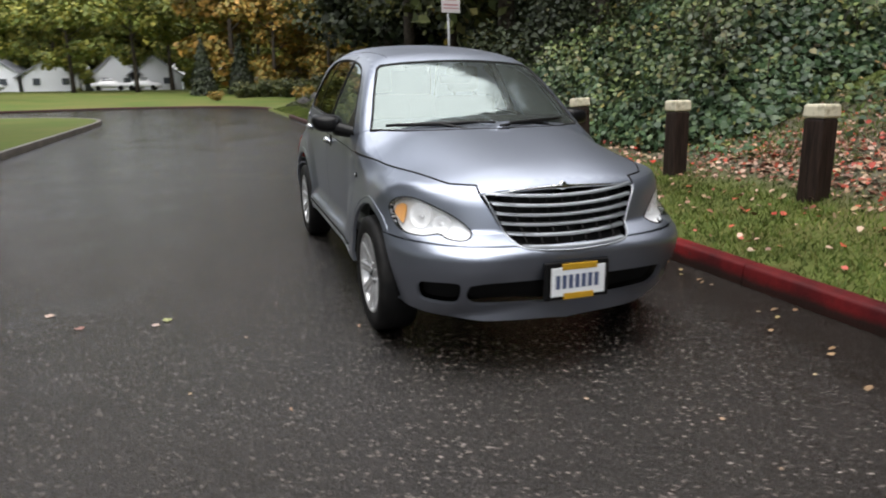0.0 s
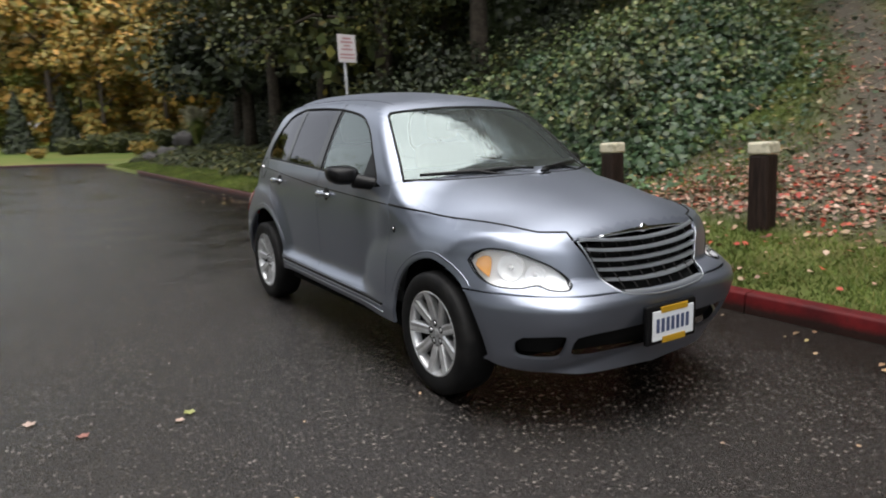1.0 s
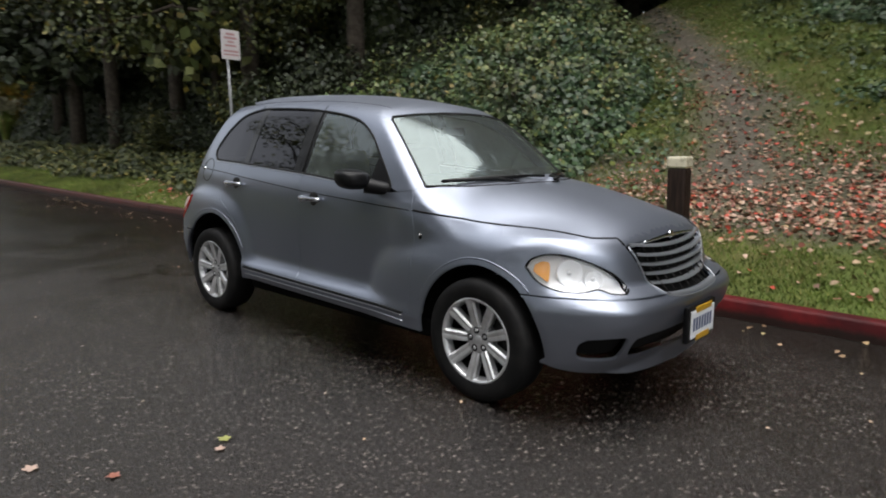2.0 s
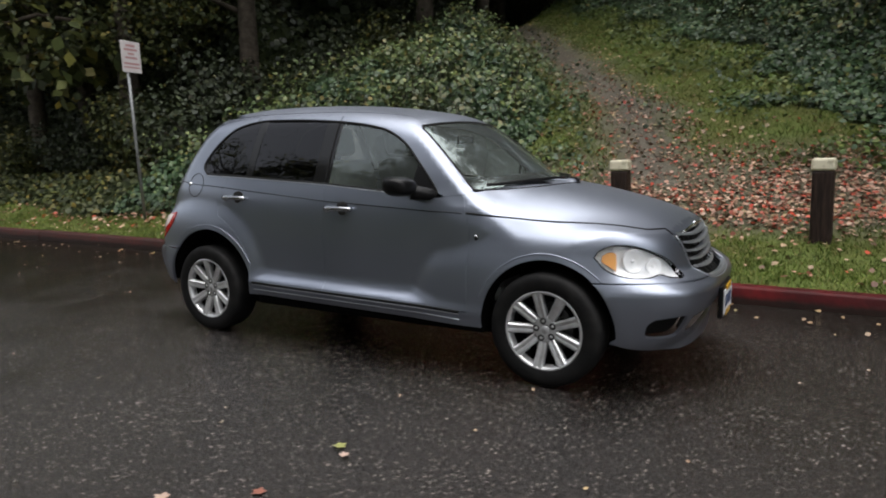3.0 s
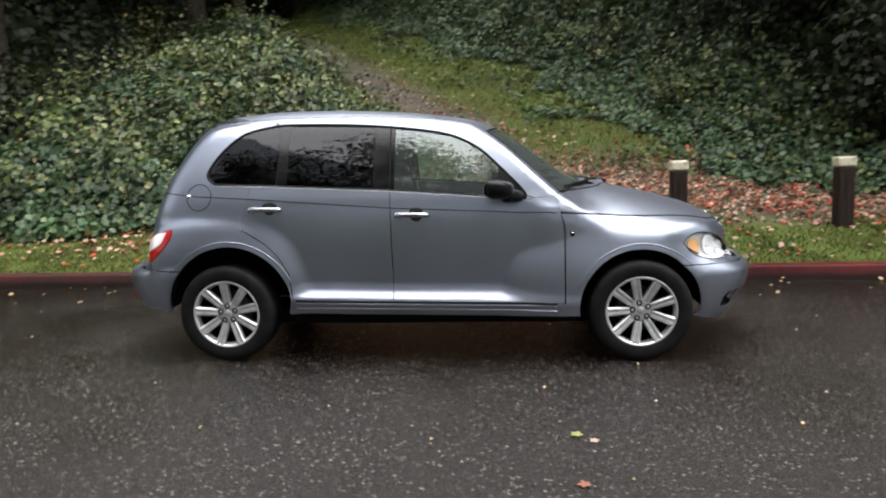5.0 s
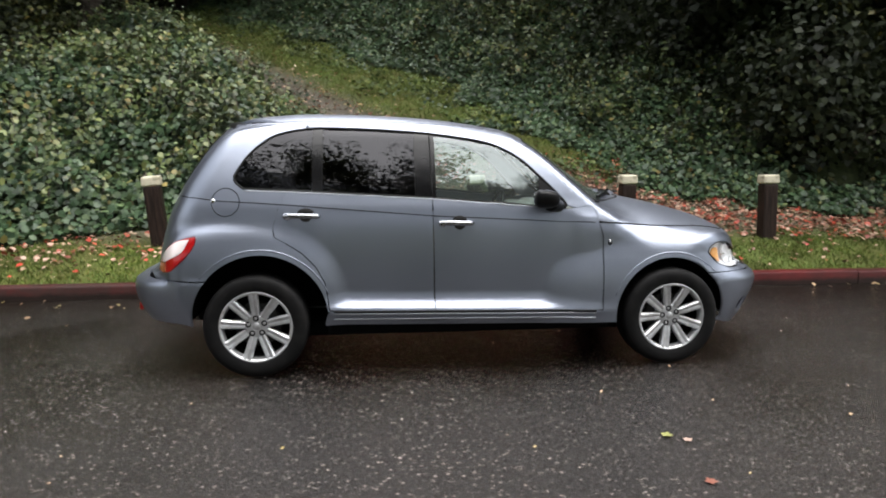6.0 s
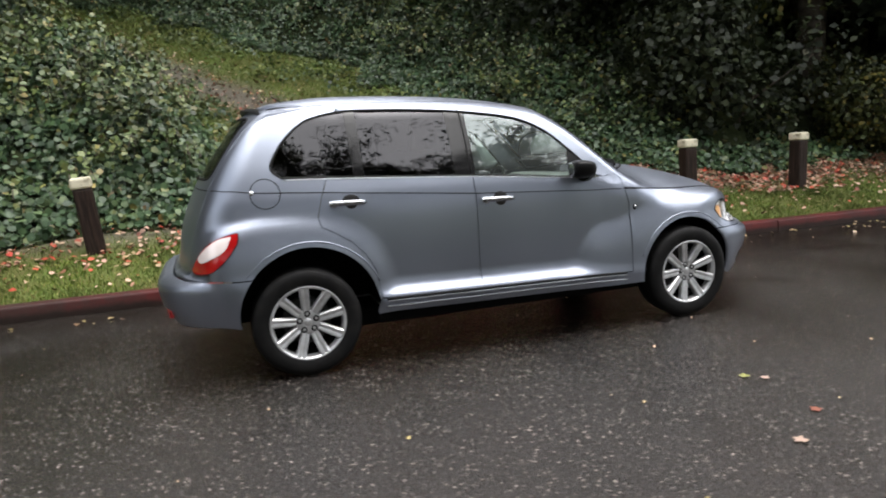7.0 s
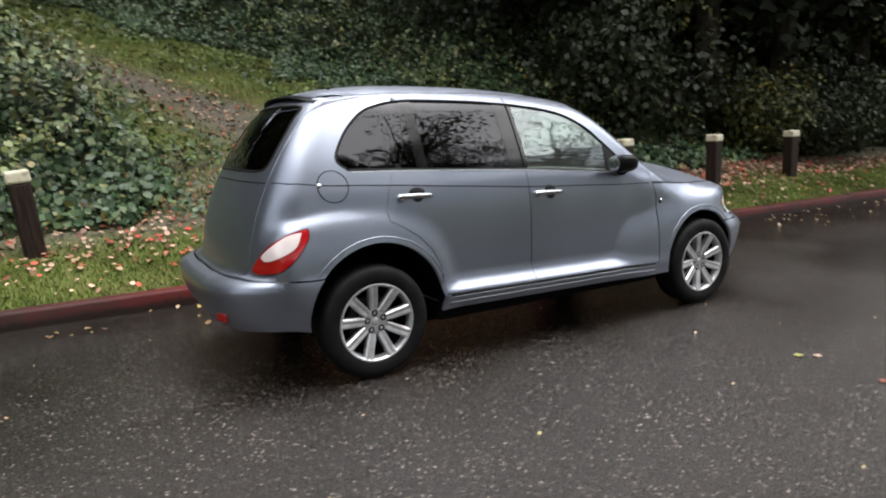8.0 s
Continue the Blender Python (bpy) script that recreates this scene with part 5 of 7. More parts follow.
def shrunk(poly, amount):
    """The outline moved inwards."""
    area = sum(a[0] * b[1] - b[0] * a[1] for a, b in zip(poly, np.roll(poly, -1, 0)))
    d0 = poly - np.roll(poly, 1, 0)
    d1 = np.roll(poly, -1, 0) - poly
    d0 /= np.maximum(np.linalg.norm(d0, axis=1, keepdims=True), 1e-9)
    d1 /= np.maximum(np.linalg.norm(d1, axis=1, keepdims=True), 1e-9)
    t = d0 + d1
    t /= np.maximum(np.linalg.norm(t, axis=1, keepdims=True), 1e-9)
    nrm = np.stack([-t[:, 1], t[:, 0]], 1) * (1 if area > 0 else -1)
    return poly + nrm * amount


from mathutils.geometry import delaunay_2d_cdt


def panel(name, outline, chart, material, parent, holes=(), step=0.03, gap=0.0025, lift=0.0, rim=0.018, label="", place=None):
    """A sheet-metal or glass panel: its outline (points near the skin) laid flat, filled with a fine grid and lifted onto the skin."""
    flat, lift_on = CHARTS[chart]
    poly = shrunk(dense(flat(np.array(outline, float)), step * 0.7), gap)
    cuts = [shrunk(dense(flat(np.array(h, float)), step * 0.7), -gap) for h in holes]
    lo, hi = poly.min(0), poly.max(0)
    gx, gy = np.meshgrid(np.arange(lo[0], hi[0], step), np.arange(lo[1], hi[1], step), indexing="ij")
    gx[:, ::2] += step / 2
    q = np.stack([gx.ravel(), gy.ravel()], 1)
    ok = inside(poly, q) & (gap_to(poly, q) > step * 0.45)
    for c in cuts:
        ok &= ~inside(c, q) & (gap_to(c, q) > step * 0.45)
    q = q[ok]
    pts = np.vstack([poly] + cuts + [q])
    edges, k = [], 0
    for loop in [poly] + cuts:
        edges += [(k + i, k + (i + 1) % len(loop)) for i in range(len(loop))]
        k += len(loop)
    v2, _, faces, *_ = delaunay_2d_cdt([Vector(p) for p in pts], edges, [], 0, 1e-7)
    v2 = np.array([tuple(v) for v in v2])
    mid = np.array([v2[f].mean(0) for f in faces])
    keep = inside(poly, mid)
    for c in cuts:
        keep &= ~inside(c, mid)
    faces = [list(f) for f, ok in zip(faces, keep) if ok]
    used = np.unique(np.concatenate(faces))
    remap = -np.ones(len(v2), int)
    remap[used] = np.arange(len(used))
    v2 = v2[used]
    faces = [[int(remap[i]) for i in f] for f in faces]
    p = lift_on(v2)
    nr = normals(p)
    p = p + nr * lift
    a, b, c = (p[[f[i] for f in faces]] for i in range(3))
    turn = (np.cross(b - a, c - a) * nr[[f[0] for f in faces]]).sum(1) < 0
    faces = [f[::-1] if t else f for f, t in zip(faces, turn)]
    verts, nrm = p, nr
    if rim:
        count = {}
        for f in faces:
            for i in range(len(f)):
                e = (f[i], f[(i + 1) % len(f)])
                count[e] = 1
        border = [e for e in count if (e[1], e[0]) not in count]
        ids = sorted({i for e in border for i in e})
        low = {i: len(p) + 2 * k for k, i in enumerate(ids)}
        extra, en = [], []
        for i in ids:
            extra += [p[i] - nr[i] * 0.0005, p[i] - nr[i] * rim]
            en += [nr[i], nr[i]]
        verts, nrm = np.vstack([p, extra]), np.vstack([nr, en])
        faces = faces + [[e[1], e[0], low[e[0]], low[e[1]]] for e in border] + [[low[e[1]], low[e[0]], low[e[0]] + 1, low[e[1]] + 1] for e in border]
    me = bpy.data.meshes.new(name)
    me.from_pydata([tuple(map(float, v)) for v in verts], [], faces)
    me.materials.append(material)
    smooth(me)
    me.normals_split_custom_set_from_vertices([tuple(map(float, n)) for n in nrm])
    return part(name, me, None, parent, label)


def line_on(name, outline, radius, material, parent, chart="wrap", closed=True, lift=0.0, step=0.03, sides=6, smooth_steps=0):
    """A bead or seam laid on the skin along a line."""
    flat, lift_on = CHARTS[chart]
    q = flat(np.array(outline, float))
    if smooth_steps:
        q = curve_through(q, smooth_steps)
    if closed:
        q = dense(q, step)
    else:
        q = np.vstack([dense(q, step)[:-max(1, int(np.linalg.norm(q[0] - q[-1]) / step))], q[-1:]])
    p = lift_on(q)
    p = p + normals(p) * lift
    return part(name, tube_mesh(name, p, radius, material, sides, closed), None, parent)


def ring(cx, cz, r, a0, a1, n=24):
    return [(cx + r * math.cos(radians(a)), cz + r * math.sin(radians(a))) for a in np.linspace(a0, a1, n)]


def mirrored(points):
    return np.array(points) * [1, -1, 1]


car = tagged(new("parked_car"), "silver-blue retro hatchback with chrome details, wet, parked along the red kerb", "car")

# lines of the side, as x and z
DLO_TOP = curve_through([(-1.375, 1.142), (-1.425, 1.185), (-1.418, 1.24), (-1.34, 1.352), (-1.225, 1.448), (-1.12, 1.487), (-1.0, 1.507), (-0.85, 1.512), (-0.5, 1.500), (-0.2, 1.476), (0.05, 1.441), (0.2, 1.400), (0.34, 1.322), (0.45, 1.222), (0.56, 1.112), (0.615, 1.045), (0.61, 1.018)], 5)
DLO_LOW = [(0.354, 1.036), (0.05, 1.062), (-0.227, 1.083), (-0.79, 1.113), (-1.2, 1.134)]
DLO = np.vstack([DLO_TOP, DLO_LOW])
FRONT_ARCH = ring(AXLE, 0.325, 0.372, 185, -12, 30)
REAR_ARCH = ring(-AXLE + 0.03, 0.345, 0.405, 186, -4, 30)


def on_top(p):
    return top_lift(np.array(p, float)[:, :2])


def on_front(p):
    return front_lift(np.array(p, float)[:, 1:])


def on_back(p):
    return back_lift(np.array(p, float)[:, 1:])


HOOD_EDGE = np.vstack([side_points([(0.825, 0.928), (0.90, 0.922), (0.98, 0.915), (1.06, 0.908), (1.13, 0.901), (1.21, 0.894)], 1), on_top([(1.30, 0.693), (1.41, 0.668), (1.516, 0.640), (1.60, 0.614), (1.661, 0.590), (1.72, 0.562), (1.769, 0.530), (1.808, 0.472), (1.838, 0.418)])])
GRILLE_SIDE = on_front([(0, 0.420, 0.800), (0, 0.388, 0.74), (0, 0.358, 0.68), (0, 0.326, 0.625), (0, 0.286, 0.580)])
GATE_EDGE = on_back([(0, 0.485, 1.535), (0, 0.512, 1.44), (0, 0.545, 1.27), (0, 0.562, 1.10), (0, 0.572, 0.94), (0, 0.578, 0.80), (0, 0.58, 0.68), (0, 0.58, 0.614)])
RAIL = roof_lift(roof_flat(np.array([(-1.08, 0.47, 1.545), (-1.2, 0.470, 1.556), (-1.32, 0.472, 1.560), (-1.43, 0.478, 1.556)])))
SCREEN_R = on_front([(0, 0.688, 1.052), (0, 0.655, 1.13), (0, 0.618, 1.23), (0, 0.572, 1.345), (0, 0.535, 1.415), (0, 0.505, 1.436)])
SCREEN_TOP = on_front([(0, -0.35, 1.452), (0, -0.15, 1.462), (0, 0.0, 1.464), (0, 0.15, 1.462), (0, 0.35, 1.452)])

for s in (-1, 1):
    S = lambda xz: side_points(xz, s)
    B = lambda pts: np.array(pts, float) * [1, s, 1]
    seam_front = [(0.795, 1.03), (0.821, 0.928), (0.848, 0.83), (0.846, 0.6), (0.846, 0.372)]
    seam_mid = [(-0.225, 1.076), (-0.215, 0.445)]
    # doors
    front_door = panel("front_door", S([(-0.2185, 0.392), (-0.2285, 1.079), (0.05, 1.057), (0.354, 1.031), (0.62, 1.012), (0.70, 1.02)] + seam_front), "wrap", M_PAINT, car, step=0.015)
    rear_edge = [(-1.122, 1.128), (-1.165, 1.03), (-1.198, 0.91), (-1.185, 0.855), (-1.11, 0.815), (-1.02, 0.755), (-0.945, 0.675), (-0.89, 0.575), (-0.865, 0.408)]
    rear_door = panel("rear_door", S([(-0.2215, 0.392), (-0.2315, 1.080), (-0.79, 1.109)] + rear_edge), "wrap", M_PAINT, car, step=0.015)
    # sill with its two dark lines
    panel("sill", S([(-0.865, 0.406), (0.846, 0.370), (0.93, 0.366), (0.94, 0.29), (0.5, 0.287), (-0.5, 0.305), (-0.89, 0.31)]), "wrap", M_PAINT, car, gap=0.002)
    for z0, z1, rad in ((0.400, 0.368, 0.008), (0.352, 0.322, 0.004)):
        line_on("sill_moulding", S([(-0.84, z0), (0.80, z1)]), rad, M_GRILLE if rad < 0.005 else M_GAP, car, closed=False, lift=0.002)
    line_on("sill_moulding", S([(-0.84, 0.388), (0.80, 0.356)]), 0.0028, M_GRILLE, car, closed=False, lift=0.003)
    # front fender
    hood_edge, grille_side = HOOD_EDGE, GRILLE_SIDE
    bumper_top = [(1.935, 0.30, 0.578), (1.91, 0.45, 0.582), (1.80, 0.65, 0.590), (1.71, 0.76, 0.594), (1.655, 0.83, 0.596), (1.568, 0.83, 0.595)]
    arch3 = [tuple(p) for p in S([q for q in FRONT_ARCH if not (q[0] > AXLE and q[1] < 0.592)])]
    lamp = [(1.575, 0.80, 0.725), (1.60, 0.79, 0.762), (1.66, 0.745, 0.786), (1.73, 0.675, 0.776), (1.80, 0.585, 0.735), (1.85, 0.505, 0.688), (1.872, 0.452, 0.640), (1.876, 0.442, 0.614), (1.868, 0.470, 0.600), (1.842, 0.530, 0.606), (1.815, 0.575, 0.622), (1.77, 0.635, 0.612), (1.70, 0.715, 0.620), (1.63, 0.775, 0.658)]
    lamp_flat = curve_through(lamp + lamp[:1], 4)[:-1]
    low_back = [tuple(p) for p in S([(0.938, 0.29), (0.85, 0.29), (0.85, 0.6), (0.852, 0.83)])]
    outline = list(B(hood_edge)) + list(B(grille_side)) + list(B(bumper_top)) + arch3[::-1] + low_back
    panel("front_fender", outline, "wrap", M_PAINT, car, holes=[B(lamp_flat)], step=0.026)
    line_on("arch_lip", S(ring(AXLE, 0.325, 0.405, 160, 42, 30)), 0.005, M_PAINT, car, closed=False, lift=-0.0025, sides=8)
    line_on("arch_lip", S(ring(-AXLE + 0.03, 0.345, 0.437, 142, 22, 30)), 0.005, M_PAINT, car, closed=False, lift=-0.0025, sides=8)
    line_on("hood_gap", B(np.vstack([HOOD_EDGE, on_front([(0, 0.420, 0.810)])])), 0.006, M_GAP, car, closed=False, lift=-0.001, step=0.02)
    # head lamp: a bowl behind a clear lens
    panel("bezel", B(lamp_flat), "wrap", M_REFLECTOR, car, step=0.03, gap=0.003, lift=-0.026, rim=0)
    head = panel("headlight", B(lamp_flat), "wrap", M_LENS, car, step=0.03, gap=0.003, lift=0.002, rim=0.02, label="clear headlight with chrome reflector and amber indicator")
    head.visible_shadow = False
    line_on("seal", B(lamp_flat), 0.0034, M_GAP, head, lift=0.0)
    amber = [(1.605, 0.783, 0.745), (1.640, 0.752, 0.762), (1.672, 0.722, 0.748), (1.680, 0.722, 0.69), (1.672, 0.735, 0.645), (1.640, 0.765, 0.665), (1.60, 0.787, 0.70)]
    panel("indicator", B(curve_through(amber + amber[:1], 4)[:-1]), "wrap", M_AMBER, head, step=0.02, gap=0.011, lift=-0.012, rim=0.008)
    for cx, cy, cz, rr in ((1.735, 0.66, 0.695, 0.060), (1.80, 0.57, 0.660, 0.044)):
        c = wrap_lift(wrap_flat(np.array([(cx, s * cy, cz)])))
        d = Vector([float(q) for q in normals(c)[0]])
        m = Matrix.Translation(Vector([float(q) for q in c[0]]) - d * 0.020) @ Vector((0, 1, 0)).rotation_difference(d).to_matrix().to_4x4()
        v, f = lathe([(rr * 0.25, -0.004), (rr * 0.6, 0.0), (rr * 0.9, 0.008), (rr, 0.014), (rr * 1.06, 0.013), (rr * 1.06, 0.0)], 24)
        part("reflector", mesh_of("reflector", v, f, M_REFLECTOR, True), None, head).matrix_basis = m
        v, f = lathe([(0.001, 0.014), (0.009, 0.012), (0.011, 0.0), (0.011, -0.006)], 12)
        part("bulb", mesh_of("bulb", v, f, M_REFLECTOR, True), None, head).matrix_basis = m
    # quarter panel with the rear fender, tail lamp hole and D pillar
    gate_edge = GATE_EDGE
    tail = [(-1.648, 0.79, 0.868), (-1.70, 0.785, 0.858), (-1.785, 0.755, 0.824), (-1.86, 0.71, 0.768), (-1.915, 0.66, 0.692), (-1.925, 0.648, 0.655), (-1.905, 0.68, 0.638), (-1.85, 0.73, 0.640), (-1.785, 0.77, 0.656), (-1.71, 0.795, 0.722), (-1.655, 0.80, 0.80), (-1.645, 0.795, 0.85)]
    tail_flat = curve_through(tail + tail[:1], 4)[:-1]
    rear_bumper_top = [(-1.92, 0.62, 0.608), (-1.85, 0.74, 0.606), (-1.76, 0.82, 0.604), (-1.66, 0.85, 0.602), (-1.592, 0.85, 0.602)]
    dlo_rear = [q for q in DLO_TOP if q[0] < -1.0]
    arch_r = [q for q in REAR_ARCH if not (q[0] < -AXLE and q[1] < 0.60)]
    outline = list(B(gate_edge)) + list(B(rear_bumper_top)) + list(S(arch_r)) + list(S([(-0.89, 0.32), (-0.868, 0.408)] + rear_edge[::-1][1:])) + list(S([(-1.2, 1.130), (-1.37, 1.138)] + [tuple(q) for q in dlo_rear])) + list(S([(-1.0, 1.532)])) + list(B(RAIL))
    quarter = panel("quarter_panel", outline, "wrap", M_PAINT, car, holes=[B(tail_flat)], step=0.026)
    lampr = panel("tail_light", B(tail_flat), "wrap", M_RED, car, step=0.025, gap=0.003, lift=0.006, rim=0.02, label="red tail light with a pale upper lens")
    pale = [(-1.682, 0.79, 0.846), (-1.74, 0.775, 0.836), (-1.81, 0.74, 0.792), (-1.875, 0.70, 0.735), (-1.85, 0.715, 0.705), (-1.79, 0.755, 0.722), (-1.715, 0.785, 0.768)]
    panel("reversing_lens", B(curve_through(pale + pale[:1], 4)[:-1]), "wrap", M_PALE, lampr, step=0.02, gap=0, lift=0.009, rim=0.004)
    # fuel flap, right side only
    if s < 0:
        line_on("fuel_flap", S(ring(-1.475, 1.062, 0.083, 0, 340, 24)), 0.0028, M_GAP, quarter)
        v, f = lathe([(0.001, 0.008), (0.011, 0.006), (0.015, 0.0), (0.015, -0.004)], 14)
        ob = part("flap_catch", mesh_of("flap_catch", v, f, M_CHROME, True), None, quarter)
        ob.matrix_basis = Matrix.Translation(S([(-1.548, 1.068)])[0]) @ pose(0, 0, 0, 0, 0, 180)
    # black line for the shade in the belt crease, and the bright bead under the windows
    line_on("belt_crease_shade", S([(-1.76, 1.094), (-1.70, 1.088), (-1.53, 1.071), (-0.9, 1.027), (-0.2, 0.972), (0.4, 0.942), (0.80, 0.926)]), 0.0032, M_GAP, car, closed=False, lift=-0.0005)
    line_on("window_bead", S([(-1.37, 1.130), (-0.79, 1.106), (-0.227, 1.076), (0.354, 1.029), (0.60, 1.012)]), 0.0034, M_GRILLE, car, closed=False, lift=0.0)
    # side glass and black pillars
    def window_piece(x0, x1):
        top = [tuple(q) for q in DLO_TOP if x0 < q[0] < x1 and q[1] > 1.3 or (x0 < q[0] < x1 and (q[0] < -1.3 or q[0] > 0.3))]
        hi = lambda x: float(np.interp(x, *np.array(sorted([tuple(q) for q in DLO_TOP if q[1] > 1.2])).T))
        lo = lambda x: float(np.interp(x, [-1.37, -1.2, -0.79, -0.227, 0.05, 0.354, 0.61], [1.142, 1.134, 1.113, 1.083, 1.062, 1.036, 1.018]))
        ends_l = [(x0, lo(x0)), (x0, hi(x0))] if x0 > -1.3 else []
        ends_r = [(x1, hi(x1)), (x1, lo(x1))] if x1 < 0.5 else []
        low = [(x, lo(x)) for x in np.linspace(x1, x0, 8)[1:-1]] if x1 < 0.5 else [(x, lo(x)) for x in np.linspace(0.57, x0, 8)[:-1]]
        return ends_l + top + ends_r + low
    glass_f = panel("front_window", S(window_piece(-0.205, 0.70)), "wrap", M_GLASS, car, step=0.04, gap=0.002, lift=-0.006, rim=0)
    glass_r = panel("rear_window", S(window_piece(-0.90, -0.335)), "wrap", M_TINT, car, step=0.04, gap=0.002, lift=-0.006, rim=0, label="dark tinted rear side window")
    glass_q = panel("quarter_window", S(window_piece(-1.50, -0.965)), "wrap", M_TINT, car, step=0.04, gap=0.002, lift=-0.004, rim=0, label="dark tinted quarter window")
    for g in (glass_f, glass_r, glass_q):
        g.visible_shadow = False
    panel("pillar_cover", S(window_piece(-0.335, -0.205)), "wrap", M_GLOSS, car, step=0.04, gap=0.0, lift=-0.003, rim=0.01)
    panel("pillar_cover", S(window_piece(-0.965, -0.90)), "wrap", M_GLOSS, car, step=0.04, gap=0.0, lift=-0.003, rim=0.01)
    line_on("window_seal", S(DLO), 0.0085, M_GAP, car, lift=-0.004)
    line_on("pillar_gap", S([(-0.232, 1.085), (-0.235, 1.48), (-0.238, 1.515)]), 0.004, M_GAP, car, closed=False, lift=-0.001)
    # door handles: a chrome bar over a dark hollow
    for hx, hz, door in ((-0.085, 0.926, front_door), (-1.02, 0.976, rear_door)):
        c = S([(hx, hz)])[0]
        n = normals(np.array([c]))[0]
        hollow = bmesh.new()
        bmesh.ops.create_uvsphere(hollow, u_segments=16, v_segments=8, radius=1)
        bmesh.ops.transform(hollow, matrix=Matrix.Translation((hx + 0.02, c[1] - n[1] * 0.012, hz + 0.006)) @ Matrix.Diagonal((0.062, 0.018, 0.044, 1)), verts=hollow.verts)
        ob = part("handle_recess", hollow, M_GAP, door)
        smooth(ob.data)
        cup = bmesh.new()
        bmesh.ops.create_uvsphere(cup, u_segments=16, v_segments=8, radius=1)
        bmesh.ops.transform(cup, matrix=Matrix.Translation((hx + 0.02, c[1] - n[1] * 0.008, hz - 0.014)) @ Matrix.Diagonal((0.044, 0.016, 0.034, 1)), verts=cup.verts)
        smooth(part("handle_cup", cup, M_BRAKE, door).data)
        bar = [(hx - 0.10, c[1] + n[1] * 0.012, hz + 0.002), (hx - 0.075, c[1] + n[1] * 0.028, hz + 0.006), (hx, c[1] + n[1] * 0.036, hz + 0.006), (hx + 0.075, c[1] + n[1] * 0.028, hz + 0.004), (hx + 0.10, c[1] + n[1] * 0.010, hz + 0.002)]
        part("door_handle", tube_mesh("door_handle", curve_through(bar, 5), 0.0105, M_HANDLE, 10, taper=list(np.interp(np.linspace(0, 1, 21), [0, 0.1, 0.9, 1], [0.021, 0.0165, 0.0150, 0.012]))), None, door)
        bm = bmesh.new()
        bmesh.ops.create_uvsphere(bm, u_segments=12, v_segments=8, radius=0.024)
        bmesh.ops.transform(bm, matrix=Matrix.Translation((hx - 0.085, c[1] + n[1] * 0.012, hz)), verts=bm.verts)
        ob = part("key_lock", bm, M_CHROME, door)
        smooth(ob.data)
    # badge on the fender
    c = S([(0.895, 0.798)])[0]
    bm = bmesh.new()
    bmesh.ops.create_uvsphere(bm, u_segments=12, v_segments=8, radius=1)
    bmesh.ops.transform(bm, matrix=Matrix.Translation(c) @ Matrix.Diagonal((0.014, 0.006, 0.020, 1)), verts=bm.verts)
    smooth(part("fender_badge", bm, M_BLACK, car).data)
    bm = bmesh.new()
    bmesh.ops.create_uvsphere(bm, u_segments=12, v_segments=8, radius=1)
    bmesh.ops.transform(bm, matrix=Matrix.Translation((c[0], c[1] + s * 0.004, c[2] + 0.004)) @ Matrix.Diagonal((0.008, 0.005, 0.008, 1)), verts=bm.verts)
    smooth(part("fender_badge", bm, M_CHROME, car).data)
    # mirror: a wedge-shaped housing, its glass behind, on a black sail in the window's corner
    bm = bmesh.new()
    bmesh.ops.create_uvsphere(bm, u_segments=28, v_segments=18, radius=1)
    for v in bm.verts:
        x, y, z = v.co
        k = 1.0 - 0.22 * max(0.0, -z)
        v.co = Vector(((0.112 if x > 0 else 0.042) * math.copysign(abs(x) ** 0.9, x), 0.100 * k * math.copysign(abs(y) ** 0.62, y), (0.058 if z > 0 else 0.056) * math.copysign(abs(z) ** 0.62, z) - 0.010 * y))
    bmesh.ops.transform(bm, matrix=Matrix.Translation((0.425, s * 0.878, 1.078)) @ pose(0, 0, 0, 0, 0, s * 14), verts=bm.verts)
    mirror = part("door_mirror", bm, M_BLACK, car, "black plastic door mirror")
    smooth(mirror.data)
    bm = bmesh.new()
    bmesh.ops.create_uvsphere(bm, u_segments=20, v_segments=10, radius=1)
    bmesh.ops.transform(bm, matrix=Matrix.Translation((0.3815, s * 0.870, 1.080)) @ pose(0, 0, 0, 0, 0, s * 14) @ Matrix.Diagonal((0.006, 0.076, 0.046, 1)), verts=bm.verts)
    part("mirror_glass", bm, M_CHROME, mirror, "mirror glass")
    foot = tube_mesh("mirror_arm", curve_through([(0.60, s * 0.705, 1.024), (0.56, s * 0.765, 1.030), (0.49, s * 0.83, 1.046)], 4), 0.03, M_BLACK, 12, taper=list(np.linspace(0.030, 0.046, 9)))
    part("mirror_arm", foot, None, mirror)
    panel("mirror_sail", S([(0.43, 1.036), (0.455, 1.20), (0.50, 1.165), (0.56, 1.10), (0.605, 1.045), (0.60, 1.024), (0.52, 1.030)]), "wrap", M_BLACK, mirror, step=0.02, gap=0.0, lift=-0.001, rim=0.006)

# hood, cowl, windscreen and roof
edge_r = list(mirrored(HOOD_EDGE))
nose = on_front([(0, -0.416, 0.806), (0, -0.36, 0.811), (0, -0.2, 0.817), (0, 0.0, 0.820), (0, 0.2, 0.817), (0, 0.36, 0.811), (0, 0.416, 0.806)])
cowl_line = [(0.83, -0.708), (0.86, -0.66), (0.95, -0.45), (1.01, -0.2), (1.025, 0.0), (1.01, 0.2), (0.95, 0.45), (0.86, 0.66), (0.83, 0.708)]
corner = [tuple(q) for q in side_points([(0.818, 0.96), (0.812, 1.0), (0.806, 1.03)], -1)]
cowl3 = corner + [(x, y, 1.08) for x, y in cowl_line] + [(x, -y, z) for x, y, z in corner[::-1]]
